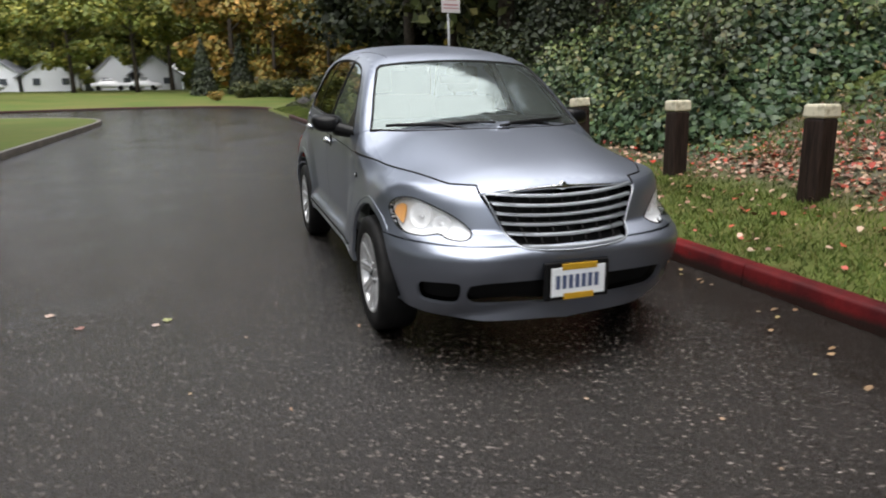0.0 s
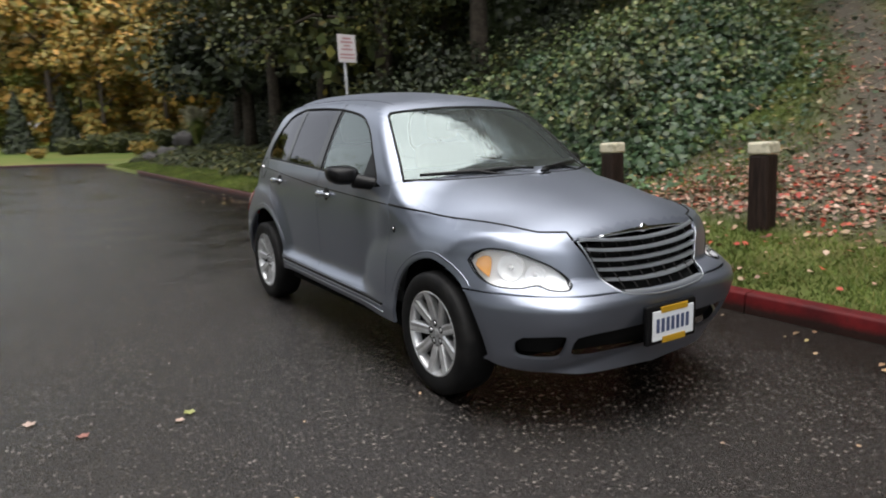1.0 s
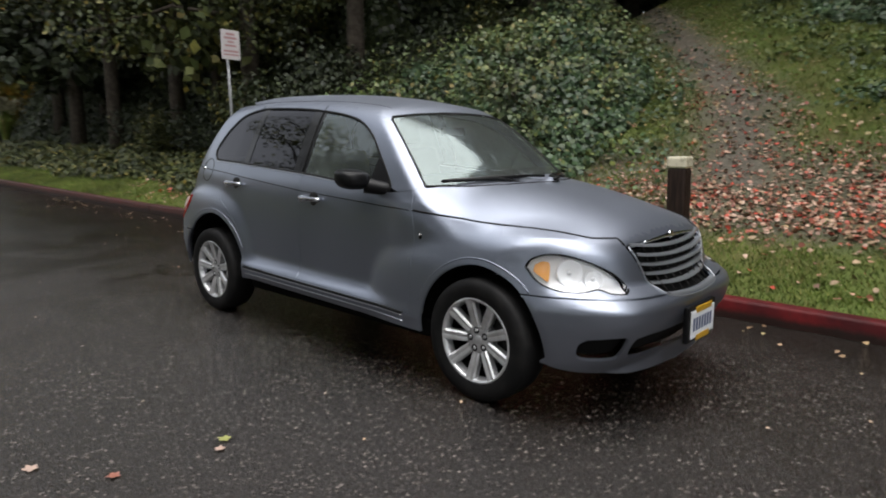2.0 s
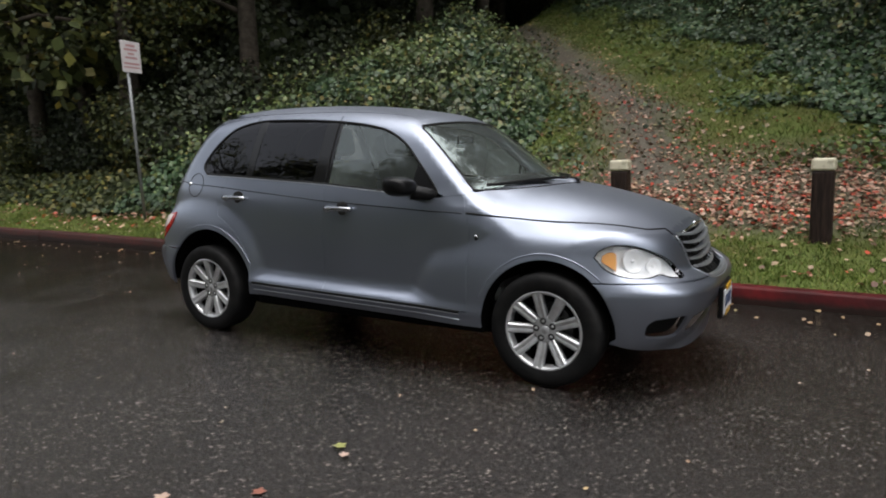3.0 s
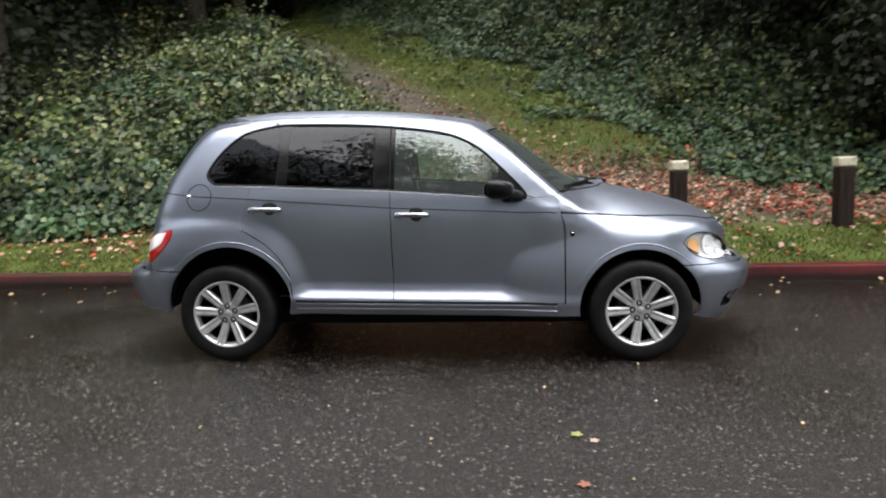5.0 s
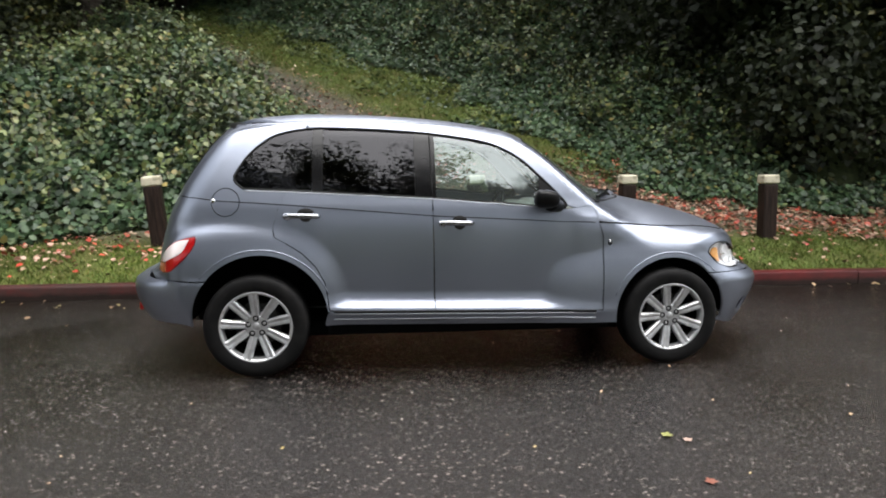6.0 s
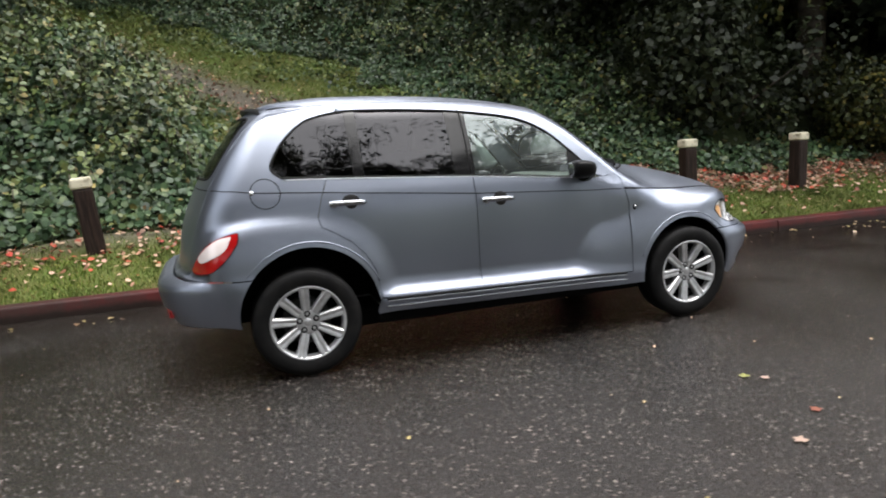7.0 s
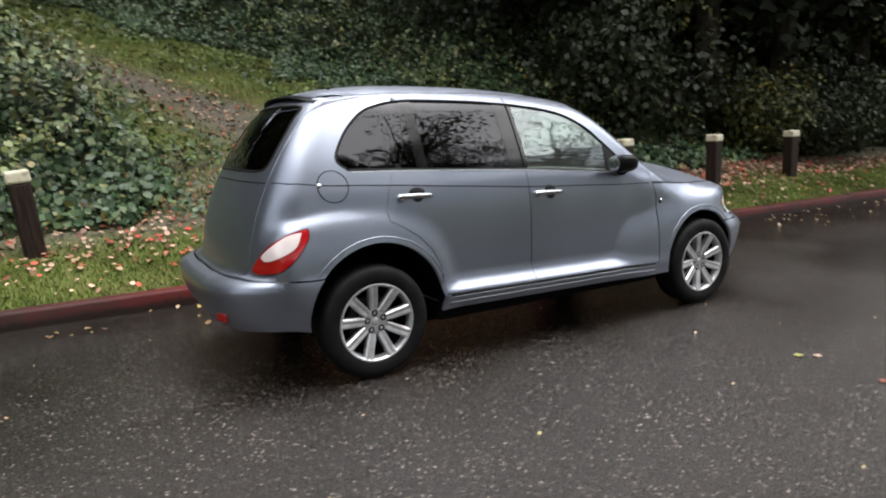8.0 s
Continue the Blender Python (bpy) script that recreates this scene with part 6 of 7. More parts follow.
hood = panel("hood", edge_r + list(nose) + list(HOOD_EDGE[::-1]) + cowl3[::-1], "top", M_PAINT, car, step=0.028, gap=0.003)
for s in (-1, 1):
    low = side_points([(0.824, 0.915), (0.812, 0.97), (0.806, 1.0), (0.798, 1.032)], s)
    patch = list(low) + [(0.83, s * 0.70, 1.05), (0.90, s * 0.69, 1.0), (0.98, s * 0.70, 0.95), (1.02, s * 0.735, 0.90)]
    panel("hood_corner", patch, "wrap", M_PAINT, hood, step=0.012, gap=-0.001, lift=-0.002, rim=0.01)
screen_r = list(mirrored(SCREEN_R))
screen_top = list(SCREEN_TOP)
screen_low = [(0.90, 0.5, 1.048), (0.98, 0.25, 1.058), (1.0, 0.0, 1.06), (0.98, -0.25, 1.058), (0.90, -0.5, 1.048)]
screen = screen_r + screen_top + list(SCREEN_R[::-1]) + screen_low
ws = panel("windscreen", screen, "front", M_SCREEN, car, step=0.04, gap=0.004, lift=-0.004, rim=0, label="clear greenish windscreen reflecting the sky")
ws.visible_shadow = False
line_on("screen_seal", screen, 0.010, M_GAP, car, chart="front", lift=-0.005)
# cowl between hood and glass
cowl = panel("cowl", [(x + 0.01, y, 1.07) for x, y in cowl_line] + [(x - 0.10, y * 0.99, 1.06) for x, y in cowl_line[::-1]], "top", M_BLACK, car, step=0.04, gap=0.0, lift=-0.012, rim=0.02)


def rail_point(x, z):
    return tuple(side_points([(x, z)], -1)[0])


roof_low = [rail_point(x, z + 0.006) for x, z in DLO_TOP if x > -1.0 and z > 1.03]
pillar = [rail_point(0.68, 1.016), rail_point(0.795, 1.03)] + [tuple(q) for q in screen_r]
back = [tuple(q) for q in mirrored(RAIL)[::-1]] + [rail_point(-1.0, 1.532)]
tail_line = on_back([(0, -0.485, 1.537), (0, -0.3, 1.545), (0, 0, 1.55), (0, 0.3, 1.545), (0, 0.485, 1.537)])
right = back + roof_low + pillar
roof_outline = right + screen_top + list(mirrored(right[::-1])) + list(tail_line[::-1])
panel("roof", roof_outline, "roof", M_PAINT, car, step=0.03, gap=0.0015)
for s in (-1, 1):
    line_on("roof_seam", np.array([(0.30, -0.44, 1.48), (0.0, -0.455, 1.53), (-0.5, -0.46, 1.56), (-1.0, -0.462, 1.565), (-1.35, -0.468, 1.56)]) * [1, -s, 1], 0.0025, M_GAP, car, chart="top", closed=False, lift=-0.001, smooth_steps=6)
# tailgate with its dark window
gate = list(GATE_EDGE)
gate_all = gate + [(-1.98, 0.3, 0.612), (-1.99, 0, 0.612), (-1.98, -0.3, 0.612)] + list(mirrored(gate[::-1])) + [(-1.53, -0.25, 1.546), (-1.54, 0, 1.548), (-1.53, 0.25, 1.546)]
pane = curve_through([(-1.78, 0.0, 1.152), (-1.76, 0.30, 1.150), (-1.73, 0.46, 1.155), (-1.71, 0.502, 1.20), (-1.66, 0.495, 1.30), (-1.60, 0.465, 1.42), (-1.56, 0.43, 1.485), (-1.56, 0.25, 1.500), (-1.565, 0.0, 1.503)], 4)
pane_all = list(pane) + list(mirrored(pane[::-1])[1:-1])
tailgate = panel("tailgate", gate_all, "back", M_PAINT, car, holes=[pane_all], step=0.03)
rw = panel("back_window", pane_all, "back", M_TINT, tailgate, step=0.04, gap=0.0, lift=-0.004, rim=0, label="dark tinted back window")
rw.visible_shadow = False
line_on("back_seal", pane_all, 0.008, M_GAP, tailgate, chart="back", lift=-0.003)
# black line laid over the gate for the shade in its crease
line_on("gate_crease_shade", [(-1.87, y, 1.100 - 0.012 * abs(y)) for y in np.linspace(-0.55, 0.55, 13)], 0.003, M_GAP, tailgate, chart="back", closed=False)
# spoiler lip over the back window
bm = bmesh.new()
rows = []
for y in np.linspace(-0.46, 0.46, 15):
    k = 1 - (abs(y) / 0.46) ** 4
    for x, z in ((-1.43, 1.568), (-1.49, 1.569), (-1.528, 1.562), (-1.535, 1.557), (-1.515, 1.550), (-1.46, 1.550)):
        rows.append(bm.verts.new((x + 0.06 * y * y * 1.0 + (1 - k) * 0.06, y, z - 0.17 * y * y - (1 - k) * 0.012)))
for i in range(14):
    for j in range(6):
        a, b = i * 6 + j, i * 6 + (j + 1) % 6
        bm.faces.new((rows[a], rows[b], rows[b + 6], rows[a + 6]))
bm.faces.new([rows[j] for j in range(6)])
bm.faces.new([rows[84 + j] for j in range(6)][::-1])
bmesh.ops.recalc_face_normals(bm, faces=bm.faces)
spoiler = part("spoiler", bm, M_BLACK, car, "black lip spoiler over the back window")
smooth(spoiler.data, 40)
bm = box(bmesh.new(), -1.935, -1.915, -0.10, 0.10, 0.885, 0.915, 0.008)
part("gate_badge", bm, M_CHROME, tailgate, "chrome winged badge")

# bumpers
def arch_end(arch, keep):
    return [q for q in arch if keep(q)]


fr = arch_end(FRONT_ARCH, lambda q: q[0] > AXLE and 0.255 < q[1] < 0.590)
top_f = [(1.568, -0.83, 0.591), (1.655, -0.83, 0.594), (1.71, -0.76, 0.592), (1.80, -0.65, 0.588), (1.91, -0.45, 0.580), (1.935, -0.30, 0.576), (1.955, 0, 0.574)]
low_f = [(1.685, -0.83, 0.246), (1.72, -0.78, 0.239), (1.80, -0.65, 0.229), (1.88, -0.40, 0.221), (1.90, 0, 0.217)]
arch_pts = [tuple(p) for p in side_points(fr, -1)]
half = top_f[::-1] + arch_pts + low_f
outline = half + list(mirrored(half[::-1])[1:-1])
vent = curve_through([(2.0, -0.705, 0.405), (2.0, -0.72, 0.375), (2.0, -0.705, 0.315), (2.0, -0.66, 0.300), (2.0, -0.575, 0.298), (2.0, -0.558, 0.325), (2.0, -0.560, 0.395), (2.0, -0.58, 0.412), (2.0, -0.64, 0.412), (2.0, -0.705, 0.405)], 4)[:-1]
intake = curve_through([(2.05, -0.515, 0.40), (2.05, -0.525, 0.36), (2.05, -0.50, 0.305), (2.05, -0.40, 0.287), (2.05, 0.0, 0.272), (2.05, 0.40, 0.287), (2.05, 0.50, 0.305), (2.05, 0.525, 0.36), (2.05, 0.515, 0.40), (2.05, 0.40, 0.412), (2.05, 0.0, 0.408), (2.05, -0.40, 0.412), (2.05, -0.515, 0.40)], 4)[:-1]
wrapf = lambda q: front_lift(np.array(q)[:, 1:])
vent3, intake3 = wrapf(vent), wrapf(intake)
bumper_f = panel("front_bumper", outline, "wrap", M_PAINT, car, holes=[vent3, mirrored(vent3), intake3], step=0.028, gap=0.002)
for hole in (vent3, mirrored(vent3), intake3):
    panel("intake", hole, "wrap", M_GAP, bumper_f, step=0.05, gap=-0.004, lift=-0.05, rim=0)
rr_arch = arch_end(REAR_ARCH, lambda q: q[0] < -AXLE and 0.325 < q[1] < 0.598)
top_r = [(-1.97, 0, 0.606), (-1.96, 0.3, 0.606), (-1.93, 0.55, 0.606), (-1.92, 0.62, 0.604), (-1.85, 0.74, 0.602), (-1.76, 0.82, 0.600), (-1.66, 0.85, 0.598), (-1.594, 0.85, 0.598)]
low_r = [(-1.68, 0.83, 0.322), (-1.78, 0.77, 0.338), (-1.88, 0.65, 0.350), (-1.97, 0.4, 0.358), (-2.0, 0, 0.360)]
arch_pts = [tuple(p) for p in side_points(rr_arch, 1)]
half = top_r + sorted(arch_pts, key=lambda p: -p[2]) + low_r
bumper_r = panel("rear_bumper", half + list(mirrored(half[::-1])[1:-1]), "rear", M_PAINT, car, step=0.03, gap=0.002)
for s in (-1, 1):
    q = back_lift(np.array([(s * 0.52, 0.405)]))[0]
    bm = box(bmesh.new(), -0.012, 0.012, -0.045, 0.045, -0.024, 0.024, 0.006, Matrix.Translation(q) @ pose(0, 0, 0, 0, 0, s * -14))
    part("reflector", bm, M_RED, bumper_r, "red rear reflector")

# grille: dark hollow, silver frame, six curved bars and thin uprights
def grille_half(z):
    return np.interp(z, [0.535, 0.56, 0.60, 0.65, 0.72, 0.81], [0.20, 0.250, 0.304, 0.336, 0.366, 0.402])


rim_pts = [(y, z) for y, z in [(-0.404, 0.800), (-0.368, 0.72), (-0.338, 0.65), (-0.298, 0.588), (-0.22, 0.562), (0.0, 0.549), (0.22, 0.562), (0.298, 0.588), (0.338, 0.65), (0.368, 0.72), (0.404, 0.800), (0.25, 0.812), (0, 0.816), (-0.25, 0.812)]]
g3 = [(2.0, y, z) for y, z in curve_through(rim_pts + rim_pts[:1], 4)[:-1]]
panel("grille_back", g3, "front", M_GAP, car, step=0.05, gap=0.0, lift=-0.055, rim=0)
grille = line_on("grille_surround", g3, 0.0045, M_GRILLE, car, chart="front", lift=0.0)
tagged(grille, "silver shield grille with curved bars")
for k, z in enumerate(np.linspace(0.576, 0.796, 6)):
    w = float(grille_half(z)) - 0.004
    y = np.linspace(-w, w, 25)
    p = front_lift(np.stack([y, z - 0.012 + 0.03 * (y / 0.4) ** 2], 1))
    p[:, 0] -= 0.002
    verts, faces = [], []
    for q in p:
        for dx, dz in ((0.012, -0.0060), (0.008, 0.0040), (0.000, 0.0075), (-0.02, 0.006), (-0.02, -0.006)):
            verts.append((q[0] + dx, q[1], q[2] + dz))
    for i in range(24):
        faces += [(i * 5 + j, i * 5 + (j + 1) % 5, i * 5 + 5 + (j + 1) % 5, i * 5 + 5 + j) for j in range(5)]
    part("grille_bar", smooth(mesh_of("grille_bar", verts, faces, M_GRILLE), 45), None, grille)
for y in np.linspace(-0.31, 0.31, 9):
    p = front_lift(np.array([(y, 0.57), (y * 1.05, 0.68), (y * 1.1, 0.80)]))
    p[:, 0] -= 0.030
    part("grille_upright", tube_mesh("grille_upright", p, 0.0032, M_BRAKE, 6), None, grille)
# winged badge on the hood's lip
badge_line = front_lift(np.stack([np.linspace(-0.28, 0.28, 21), 0.822 - 0.10 * np.linspace(-0.28, 0.28, 21) ** 2], 1))
badge_line[:, 0] += 0.006
wing = tube_mesh("hood_badge", badge_line, 0.005, M_CHROME, 8, taper=list(np.interp(np.abs(np.linspace(-1, 1, 21)), [0, 0.15, 1], [0.016, 0.010, 0.004])))
part("hood_badge", wing, None, hood, "chrome winged badge")
bm = bmesh.new()
bmesh.ops.create_uvsphere(bm, u_segments=14, v_segments=8, radius=1)
bmesh.ops.transform(bm, matrix=Matrix.Translation(badge_line[10] + np.array([0.004, 0, 0.004])) @ Matrix.Diagonal((0.010, 0.024, 0.022, 1)), verts=bm.verts)
smooth(part("hood_badge", bm, M_CHROME, hood, "chrome winged badge").data)
for y in (-0.30, 0.30):
    q = top_lift(np.array([(0.985, y)]))[0]
    bm = bmesh.new()
    bmesh.ops.create_cone(bm, segments=12, radius1=0.014, radius2=0.008, depth=0.014, cap_ends=True)
    bmesh.ops.transform(bm, matrix=Matrix.Translation(q), verts=bm.verts)
    part("washer_jet", bm, M_BLACK, hood)

# number plate in its holder
plate = part("number_plate_holder", box(bmesh.new(), 2.085, 2.112, -0.185, 0.155, 0.315, 0.500, 0.008), M_BLACK, car)
part("number_plate", box(bmesh.new(), 2.112, 2.117, -0.155, 0.130, 0.335, 0.475, 0.002), M_PLATE, plate, "white number plate in a black and yellow frame")
part("plate_frame", box(bmesh.new(), 2.113, 2.120, -0.10, 0.085, 0.462, 0.492, 0.002), M_YELLOW, plate)
part("plate_frame", box(bmesh.new(), 2.113, 2.120, -0.09, 0.07, 0.319, 0.349, 0.002), M_YELLOW, plate)
for k in range(7):
    y = -0.132 + k * 0.034
    part("plate_bar", box(bmesh.new(), 2.117, 2.1185, y, y + 0.022, 0.372, 0.438), M_INK, plate)

# wipers
for y0, y1 in ((-0.60, -0.02), (-0.02, 0.55)):
    q = front_lift(np.array([(y, 1.064 + 0.014 * (y - y0) / (y1 - y0)) for y in np.linspace(y0, y1, 12)]))
    n = normals(q)
    part("wiper", tube_mesh("wiper", q + n * 0.016, 0.009, M_BLACK, 6, taper=list(np.interp(np.linspace(0, 1, 12), [0, 0.45, 0.55, 1], [0.009, 0.015, 0.015, 0.008]))), None, car)
    mid = (q + n * 0.02)[5]
    arm = curve_through([(q[9][0] + 0.07, q[9][1], 1.045), (q[7][0] + 0.035, q[7][1], 1.066), tuple(mid)], 4)
    part("wiper_arm", tube_mesh("wiper_arm", arm, 0.010, M_BLACK, 6), None, car)
# roof aerial
part("aerial", tube_mesh("aerial", [(-1.30, -0.30, 1.585), (-1.36, -0.30, 1.625)], 0.004, M_BLACK, 6), None, car)

# underbody, arches and floor
bm = bmesh.new()
box(bm, -1.58, 1.62, -0.62, 0.62, 0.19, 0.30, 0.03)
box(bm, -0.88, 0.92, -0.76, 0.76, 0.23, 0.33, 0.02)
box(bm, -1.1, 1.5, -0.34, 0.40, 0.15, 0.26, 0.04)
box(bm, -1.76, -1.42, -0.42, 0.42, 0.25, 0.38, 0.05)
box(bm, -1.20, 1.25, 0.55, 0.72, 0.17, 0.30, 0.03)
part("underbody", bm, M_UNDER, car)
for x, r0, z0, reach in ((AXLE, 0.385, 0.325, 0.735), (-AXLE + 0.03, 0.418, 0.345, 0.755)):
    for s in (-1, 1):
        v, f = lathe([(r0 + 0.07, -0.004), (r0 - 0.004, 0.0), (r0, 0.04), (r0, 0.34), (0.02, 0.34)], 40)
        f = [q for q in f if min(v[i][2] for i in q) > (-0.05 if x > 0 else -0.02)]
        me = mesh_of("arch_liner", [(x + a, s * (reach - b), z0 + c) for a, b, c in v], f, M_UNDER, True)
        part("arch_liner", me, None, car)
pipe = tube_mesh("exhaust_pipe", [(-1.3, -0.30, 0.25), (-1.6, -0.30, 0.26), (-1.78, -0.30, 0.27)], 0.026, M_BRAKE, 10)
part("exhaust_pipe", pipe, None, car)


# wheels
def wheel_thing():
    root = new("wheel")
    tyre = [(0.200, -0.085), (0.224, -0.098), (0.245, -0.104), (0.275, -0.105), (0.298, -0.098), (0.309, -0.086), (0.3135, -0.07), (0.3145, -0.03), (0.3145, 0.03), (0.3135, 0.07), (0.309, 0.086), (0.298, 0.098), (0.275, 0.105), (0.245, 0.104), (0.224, 0.098), (0.200, 0.085)]
    v, f = lathe(tyre, 64, True)
    part("tyre", smooth(mesh_of("tyre", v, f, M_TYRE), 60), None, root)
    for a in (0.035, 0.0, -0.035):
        v, f = lathe([(0.3152, a - 0.004), (0.3152, a + 0.004)], 64)
        part("tread_groove", mesh_of("tread_groove", v, f, M_GAP), None, root)
    rim = [(0.196, -0.045), (0.200, -0.085), (0.205, -0.094), (0.213, -0.098), (0.219, -0.095), (0.220, -0.088), (0.212, -0.07)]
    v, f = lathe(rim, 64)
    rim_ob = part("rim", smooth(mesh_of("rim", v, f, M_ALLOY), 50), None, root, "bright nine-spoke alloy rim")
    v, f = lathe([(0.001, -0.062), (0.030, -0.064), (0.060, -0.066), (0.072, -0.062), (0.078, -0.048), (0.078, 0.0)], 48)
    part("hub", smooth(mesh_of("hub", v, f, M_ALLOY), 50), None, rim_ob)
    v, f = lathe([(0.001, -0.068), (0.020, -0.067), (0.024, -0.063)], 24)
    part("centre_cap", mesh_of("centre_cap", v, f, M_ALLOY, True), None, rim_ob)
    spoke = bmesh.new()
    rows = []
    for r0, w, y in ((0.066, 0.0225, -0.066), (0.10, 0.0250, -0.073), (0.15, 0.0262, -0.082), (0.19, 0.0275, -0.089), (0.206, 0.0310, -0.092)):
        rows.append([spoke.verts.new(c) for c in ((-w, y + 0.035, r0), (-w, y + 0.004, r0), (-w * 0.72, y - 0.004, r0), (-w * 0.3, y - 0.004, r0), (0, y - 0.0005, r0), (w * 0.3, y - 0.004, r0), (w * 0.72, y - 0.004, r0), (w, y + 0.004, r0), (w, y + 0.035, r0))])
    for a, b in zip(rows, rows[1:]):
        for i in range(8):
            spoke.faces.new((a[i], a[i + 1], b[i + 1], b[i]))
    spoke.faces.new(rows[-1][::-1])
    bmesh.ops.recalc_face_normals(spoke, faces=spoke.faces)
    me = bpy.data.meshes.new("spoke")
    spoke.to_mesh(me)
    spoke.free()
    me.materials.append(M_ALLOY)
    smooth(me, 35)
    for k in range(9):
        ob = part("spoke", me, None, rim_ob)
        ob.matrix_basis = pose(0, 0, 0, 0, 40 * k, 0)
    v, f = lathe([(0.001, -0.071), (0.008, -0.071), (0.0105, -0.066), (0.0105, -0.05)], 6)
    nut = mesh_of("wheel_nut", v, f, M_ALLOY)
    v, f = lathe([(0.0095, -0.0668), (0.0185, -0.0675)], 16)
    well = mesh_of("nut_well", v, f, M_GAP)
    for k in range(5):
        for me in (nut, well):
            ob = part(me.name, me, None, rim_ob)
            ob.matrix_basis = pose(0, 0, 0, 0, 72 * k, 0) @ pose(0, 0, 0.050)
    v, f = lathe([(0.02, -0.005), (0.135, -0.005), (0.14, 0.0), (0.14, 0.02)], 40)
    part("brake_disc", mesh_of("brake_disc", v, f, M_BRAKE, True), None, root)
    v, f = lathe([(0.206, -0.07), (0.206, 0.08)], 48)
    part("barrel", mesh_of("barrel", v, f, M_UNDER, True), None, root)
    v, f = lathe([(0.001, 0.05), (0.209, 0.05)], 32)
    part("inner_wheel", mesh_of("inner_wheel", v, f, M_UNDER), None, root)
    return root


wheel = wheel_thing()
wheel.parent = car
wheel.matrix_basis = pose(AXLE, -0.742, HUB, 0, -11, 0)
for x, y, turn, spin in ((-AXLE, -0.735, 0, -3.5), (AXLE, 0.742, 180, 20), (-AXLE, 0.735, 180, 33)):
    c = copy_thing(wheel, pose(x, y, HUB, 0, spin, turn))

# cabin seen through the glass
bm = bmesh.new()
box(bm, -1.75, 1.0, -0.40, 0.40, 0.33, 0.40)
box(bm, -0.86, 0.88, -0.68, 0.68, 0.335, 0.405)
box(bm, 0.62, 0.98, -0.66, 0.66, 0.40, 1.0, 0.04)
part("dashboard", bm, M_INNER, car)
bm = bmesh.new()
box(bm, 0.48, 0.72, -0.66, 0.66, 0.80, 0.985, 0.05)
part("dashboard", bm, M_INNER, car)


def seat_mesh(w):
    bm = bmesh.new()
    box(bm, -0.25, 0.27, -w, w, 0.40, 0.62, 0.05)
    box(bm, -0.09, 0.09, -w, w, 0.0, 0.66, 0.06, Matrix.Translation((-0.24, 0, 0.58)) @ pose(0, 0, 0, 0, -14, 0))
    if w < 0.4:
        box(bm, -0.05, 0.05, -0.13, 0.13, 0.70, 0.90, 0.04, Matrix.Translation((-0.26, 0, 0.57)) @ pose(0, 0, 0, 0, -12, 0))
    return bm


for x, y, w in ((0.02, -0.36, 0.25), (0.02, 0.36, 0.25), (-0.80, 0.0, 0.40)):
    ob = part("seat", seat_mesh(w), M_SEAT, car, "pale grey cloth car seat")
    smooth(ob.data, 50)
    ob.matrix_basis = pose(x, y, 0)
wheel_ring = [(0.36 + 0.075 * math.cos(a) * 0.9, 0.36 + 0.185 * math.sin(a), 0.90 + 0.165 * math.cos(a)) for a in np.linspace(0, 2 * math.pi, 33)[:-1]]
part("steering_wheel", tube_mesh("steering_wheel", wheel_ring, 0.015, M_BLACK, 8, True), None, car)
bm = box(bmesh.new(), 0.40, 0.415, -0.11, 0.11, 1.315, 1.375, 0.012)
part("rear_view_mirror", bm, M_BLACK, car)

# ---- posts, sign and small things ----
def timber_post():
    root = new("timber_post")
    w = 0.090
    bm = box(bmesh.new(), -w, w, -w, w, -0.25, 0.655, 0.022)
    part("post", bm, M_POST, root)
    bm = box(bmesh.new(), -w - 0.010, w + 0.010, -w - 0.010, w + 0.010, 0.655, 0.765, 0.02)
    for v in bm.verts:
        if v.co.z > 0.74:
            v.co.x *= 0.97
            v.co.y *= 0.97
    part("painted_cap", bm, M_CAP, root, "weathered cream painted top")
    return tagged(root, "dark brown timber post with a cream-painted top in the grass", "post", "posts along the kerb")


post = timber_post()
POSTS = [(-2.98, 3.0, 6, 1.2, -4.6), (-1.08, 3.0, -4, 0.6), (0.665, 3.0, 3, -0.5), (2.535, 3.0, -4, 0.4), (4.345, 2.95, -5, -0.6), (6.24, 2.94, 8, 0.5), (8.20, 2.92, -3, 0.3)]
for k, (x, y, turn, lean, *tilt) in enumerate(POSTS):
    m = pose(x, y, 0.355, lean, (tilt or (-1.0 + lean * 0.5,))[0], turn)
    if k == 0:
        post.matrix_basis = m
    else:
        copy_thing(post, m)

sign = tagged(new("parking_sign"), "white metal sign with faded red lettering on a thin steel pole", "sign")
pole = tube_mesh("pole", [(-6.66, 2.50, 0.1), (-6.70, 2.49, 1.5), (-6.73, 2.48, 2.97)], 0.024, M_STEEL, 10)
part("pole", pole, None, sign)
sign_pose = Matrix.Translation((-6.69, 2.50, 2.515)) @ pose(0, 0, 0, 0, -1.0, 8)
plate_bm = box(bmesh.new(), 0.035, 0.041, -0.180, 0.180, 0.0, 0.46, 0.003, sign_pose)
board = part("sign_board", plate_bm, M_SIGN, sign)
for z, w, h in ((0.395, 0.10, 0.034), (0.335, 0.14, 0.034), (0.275, 0.07, 0.028), (0.215, 0.13, 0.03), (0.13, 0.165, 0.03), (0.075, 0.17, 0.022)):
    part("lettering_bar", box(bmesh.new(), 0.041, 0.0425, -w * 0.86, w * 0.86, z - h / 2, z + h / 2, 0, sign_pose), M_SIGNINK, board)


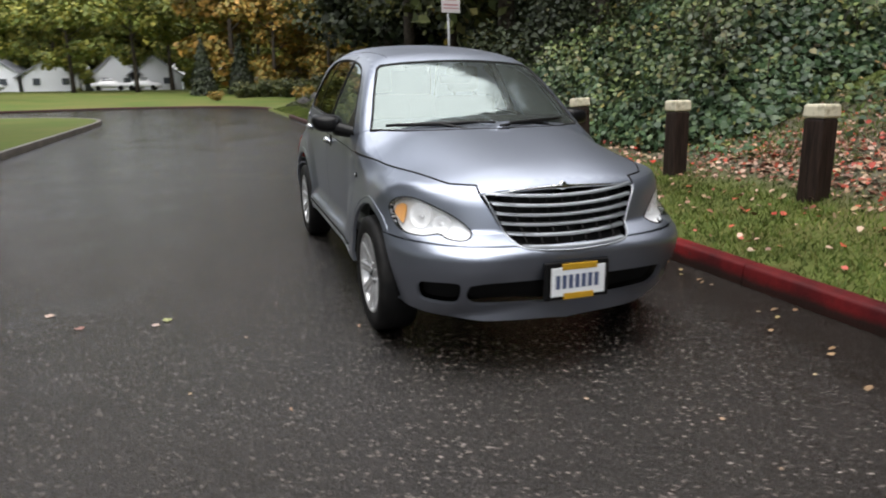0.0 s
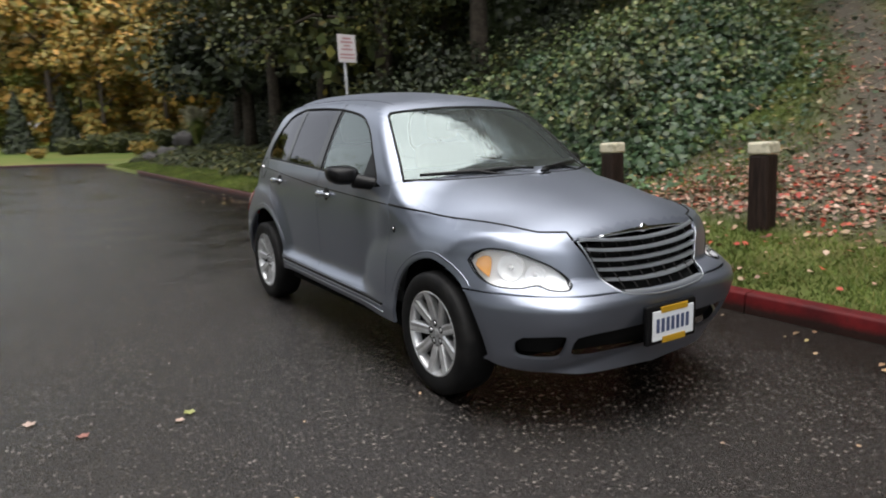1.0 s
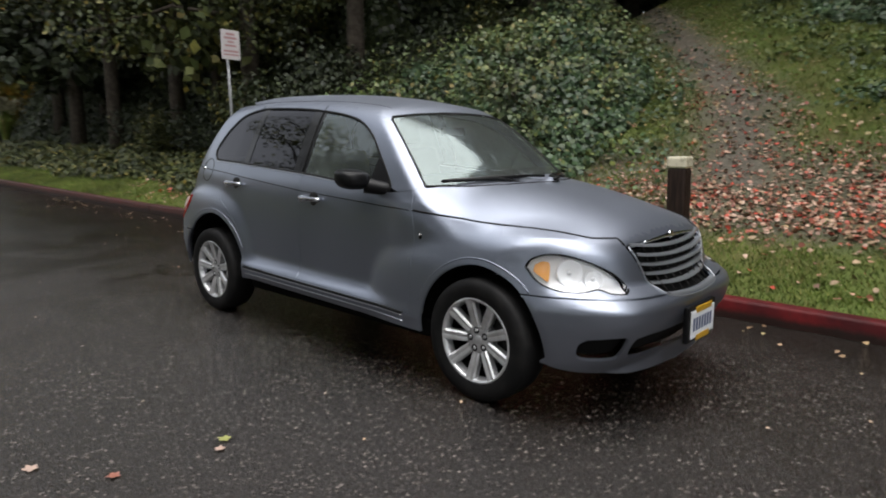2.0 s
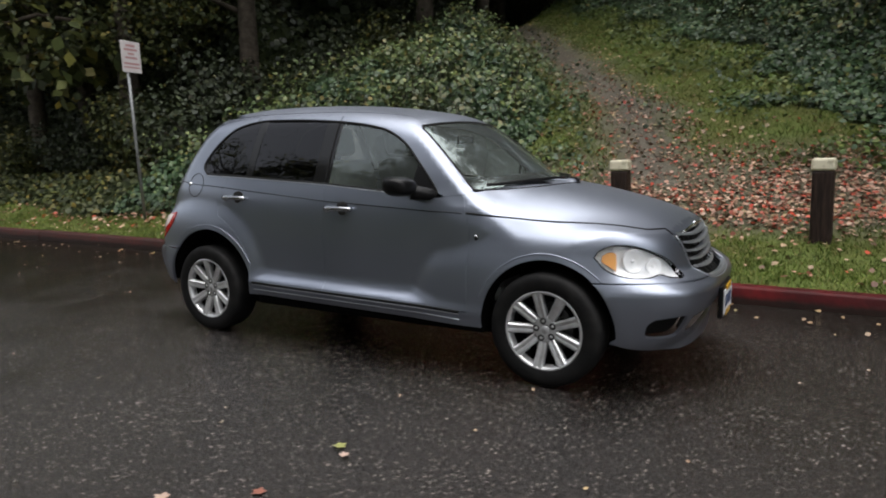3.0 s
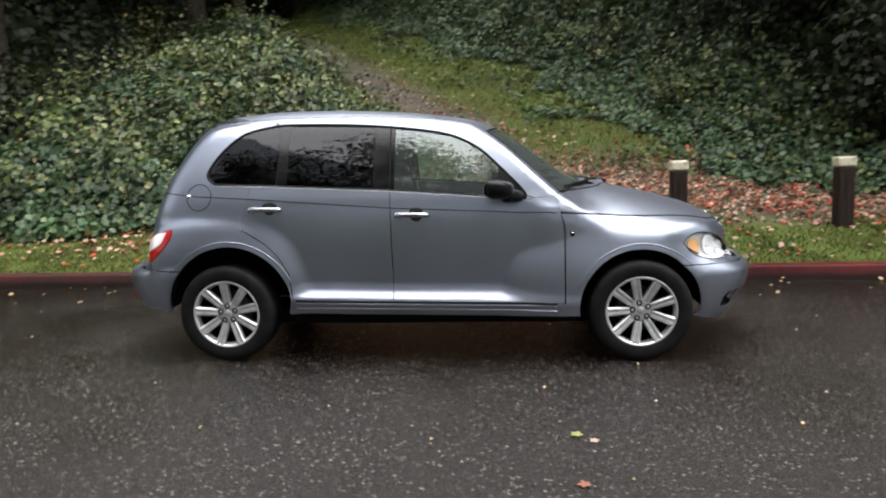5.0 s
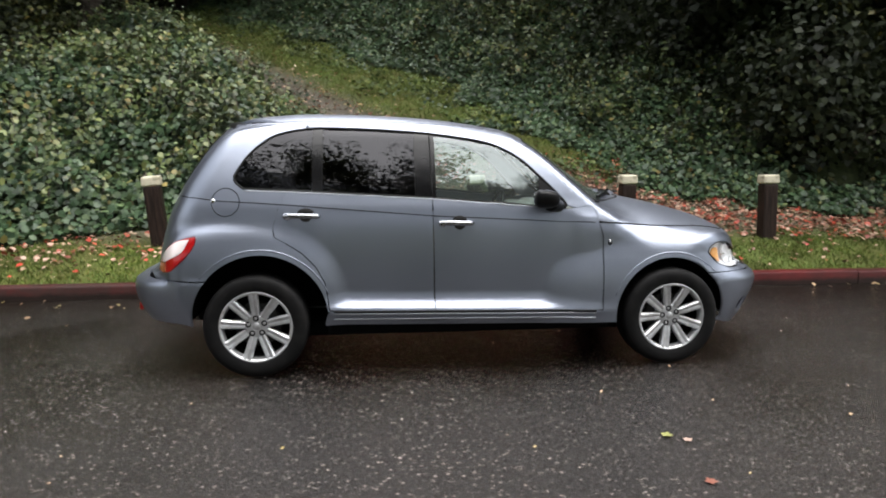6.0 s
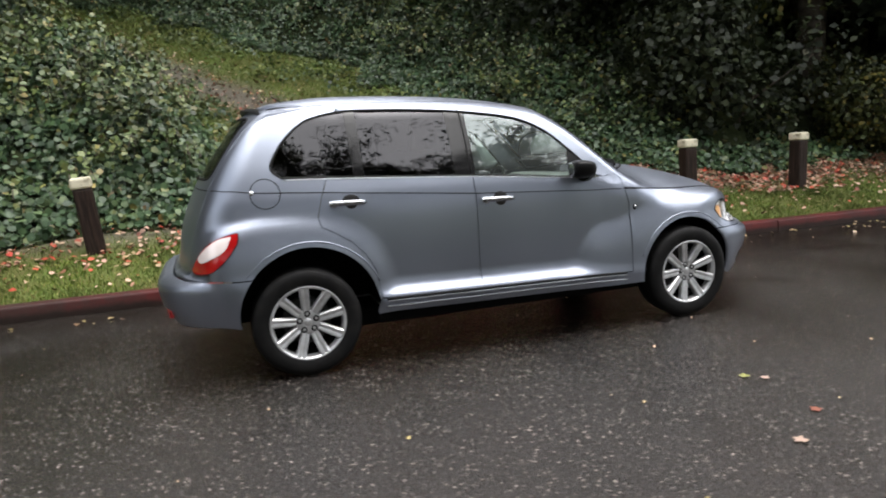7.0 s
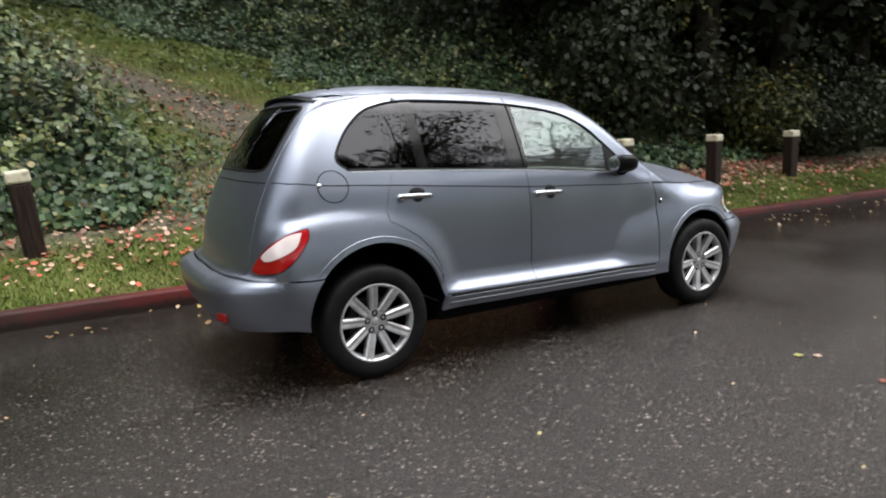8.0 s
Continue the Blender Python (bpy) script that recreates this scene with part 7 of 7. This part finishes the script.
def fallen_leaf(x, y, turn, size, material, label):
    """A single lobed leaf lying on the road, a little curled."""
    bm = bmesh.new()
    pts = []
    lobes = 5
    for k in range(lobes * 4):
        a = 2 * math.pi * k / (lobes * 4)
        rad = (0.55, 0.8, 1.0, 0.78)[k % 4] * (1.0 if a < 5.4 and a > 0.8 else 0.8)
        pts.append(bm.verts.new((rad * math.cos(a) * 0.5 * size, rad * math.sin(a) * 0.42 * size, 0.004 + 0.14 * size * (rad ** 2) * (0.35 + 0.3 * math.sin(2 * a)))))
    c = bm.verts.new((0, 0, 0.004))
    for i in range(len(pts)):
        bm.faces.new((c, pts[i], pts[(i + 1) % len(pts)]))
    ob = part("fallen_leaf", bm, material)
    smooth(ob.data)
    ob.matrix_basis = pose(x, y, 0.004, 0, 0, turn)
    return tagged(ob, label, "leaf", "leaves on the road")


M_LEAF_Y = mat("wet_yellow_leaf", (0.26, 0.27, 0.09), 0.35)
M_LEAF_T = mat("wet_tan_leaf", (0.40, 0.29, 0.23), 0.35)
M_LEAF_R = mat("wet_red_leaf", (0.25, 0.10, 0.07), 0.35)
fallen_leaf(0.79, -1.92, 30, 0.075, M_LEAF_Y, "wet yellow-green leaf lying on the asphalt")
fallen_leaf(0.86, -1.98, 110, 0.06, M_LEAF_T, "small pale wet leaf lying on the asphalt")
fallen_leaf(0.463, -2.585, 10, 0.08, M_LEAF_T, "pale pinkish wet leaf lying on the asphalt")
fallen_leaf(0.765, -2.38, 75, 0.07, M_LEAF_R, "reddish-brown wet leaf lying on the asphalt")

# ---- far houses and parked cars ----
def cottage(x, y, turn, w, h):
    root = new("house")
    d = 9.0
    bm = bmesh.new()
    v = [bm.verts.new(c) for c in ((-d / 2, -w / 2, 0), (-d / 2, w / 2, 0), (-d / 2, w / 2, h * 0.45), (-d / 2, 0, h), (-d / 2, -w / 2, h * 0.45), (d / 2, -w / 2, 0), (d / 2, w / 2, 0), (d / 2, w / 2, h * 0.45), (d / 2, 0, h), (d / 2, -w / 2, h * 0.45))]
    for f in ((4, 3, 2, 1, 0), (5, 6, 7, 8, 9), (0, 1, 6, 5), (1, 2, 7, 6), (5, 9, 4, 0)):
        bm.faces.new([v[i] for i in f])
    part("wall", bm, M_WHITE, root)
    bm = bmesh.new()
    for s in (-1, 1):
        a = math.atan2(h * 0.55, w / 2)
        length = math.hypot(h * 0.55, w / 2) + 0.35
        box(bm, -d / 2 - 0.3, d / 2 + 0.3, 0, length, 0.0, 0.16, 0, Matrix.Translation((0, 0, h)) @ pose(0, 0, 0, math.degrees(-a) if s > 0 else 180 + math.degrees(a), 0, 0) @ (Matrix() if s > 0 else Matrix.Diagonal((1, 1, -1, 1))))
    bmesh.ops.recalc_face_normals(bm, faces=bm.faces)
    part("roof", bm, M_ROOF, root)
    for yy in (-w * 0.22, w * 0.22):
        win = part("window", box(bmesh.new(), d / 2 - 0.02, d / 2 + 0.06, yy - 0.5, yy + 0.5, 0.7, 1.7), M_WHITE, root)
        part("pane", box(bmesh.new(), d / 2 + 0.05, d / 2 + 0.075, yy - 0.42, yy + 0.42, 0.78, 1.62), M_PANE, win)
    root.matrix_basis = pose(x, y, 1.2, 0, 0, turn)
    return tagged(root, "small white gabled house behind the far trees", "house", "far houses")


def far_car(x, y, turn):
    root = new("far_car")
    bm = bmesh.new()
    prof = [(-2.1, 0.35), (-2.15, 0.75), (-1.95, 0.95), (-1.2, 1.0), (-0.75, 1.42), (0.45, 1.44), (1.1, 1.0), (1.95, 0.88), (2.15, 0.6), (2.1, 0.35)]
    rows = [[bm.verts.new((px, yy * (0.86 if pz > 1.2 else 1.0), pz)) for px, pz in prof] for yy in (-0.88, 0.88)]
    bm.faces.new(rows[0][::-1])
    bm.faces.new(rows[1])
    for i in range(len(prof)):
        j = (i + 1) % len(prof)
        bm.faces.new((rows[0][i], rows[0][j], rows[1][j], rows[1][i]))
    bmesh.ops.recalc_face_normals(bm, faces=bm.faces)
    bmesh.ops.bevel(bm, geom=bm.edges[:], offset=0.06, segments=2, affect="EDGES")
    smooth(part("body", bm, M_CARWHITE, root).data)
    for s in (-1, 1):
        part("side_window", box(bmesh.new(), -0.85, 0.6, s * 0.80 - 0.02, s * 0.80 + 0.02, 1.06, 1.34, 0.01), M_PANE, root)
        for px in (-1.3, 1.3):
            v, f = lathe([(0.001, 0.1), (0.2, 0.1), (0.31, 0.09), (0.32, 0.0), (0.31, -0.09), (0.2, -0.1), (0.001, -0.1)], 20)
            ob = part("wheel", mesh_of("wheel", v, f, M_TYRE, True), None, root)
            ob.matrix_basis = pose(px, s * 0.8, 0.32)
    root.matrix_basis = pose(x, y, 1.2, 0, 0, turn)
    return tagged(root, "white car parked in front of the far houses", "car", "far parked cars")


for x, y, w, h in ((-99, -27.5, 7.5, 4.6), (-99, -20.5, 7.5, 4.0), (-100, -13.0, 6.0, 4.6), (-100, -8.2, 6.5, 4.4)):
    cottage(x, y, 0, w, h)
for x, y, t in ((-92, -27.5, 80), (-92, -13.5, 95), (-92, -9.5, 85), (-90, 4.5, 100)):
    far_car(x, y, t)
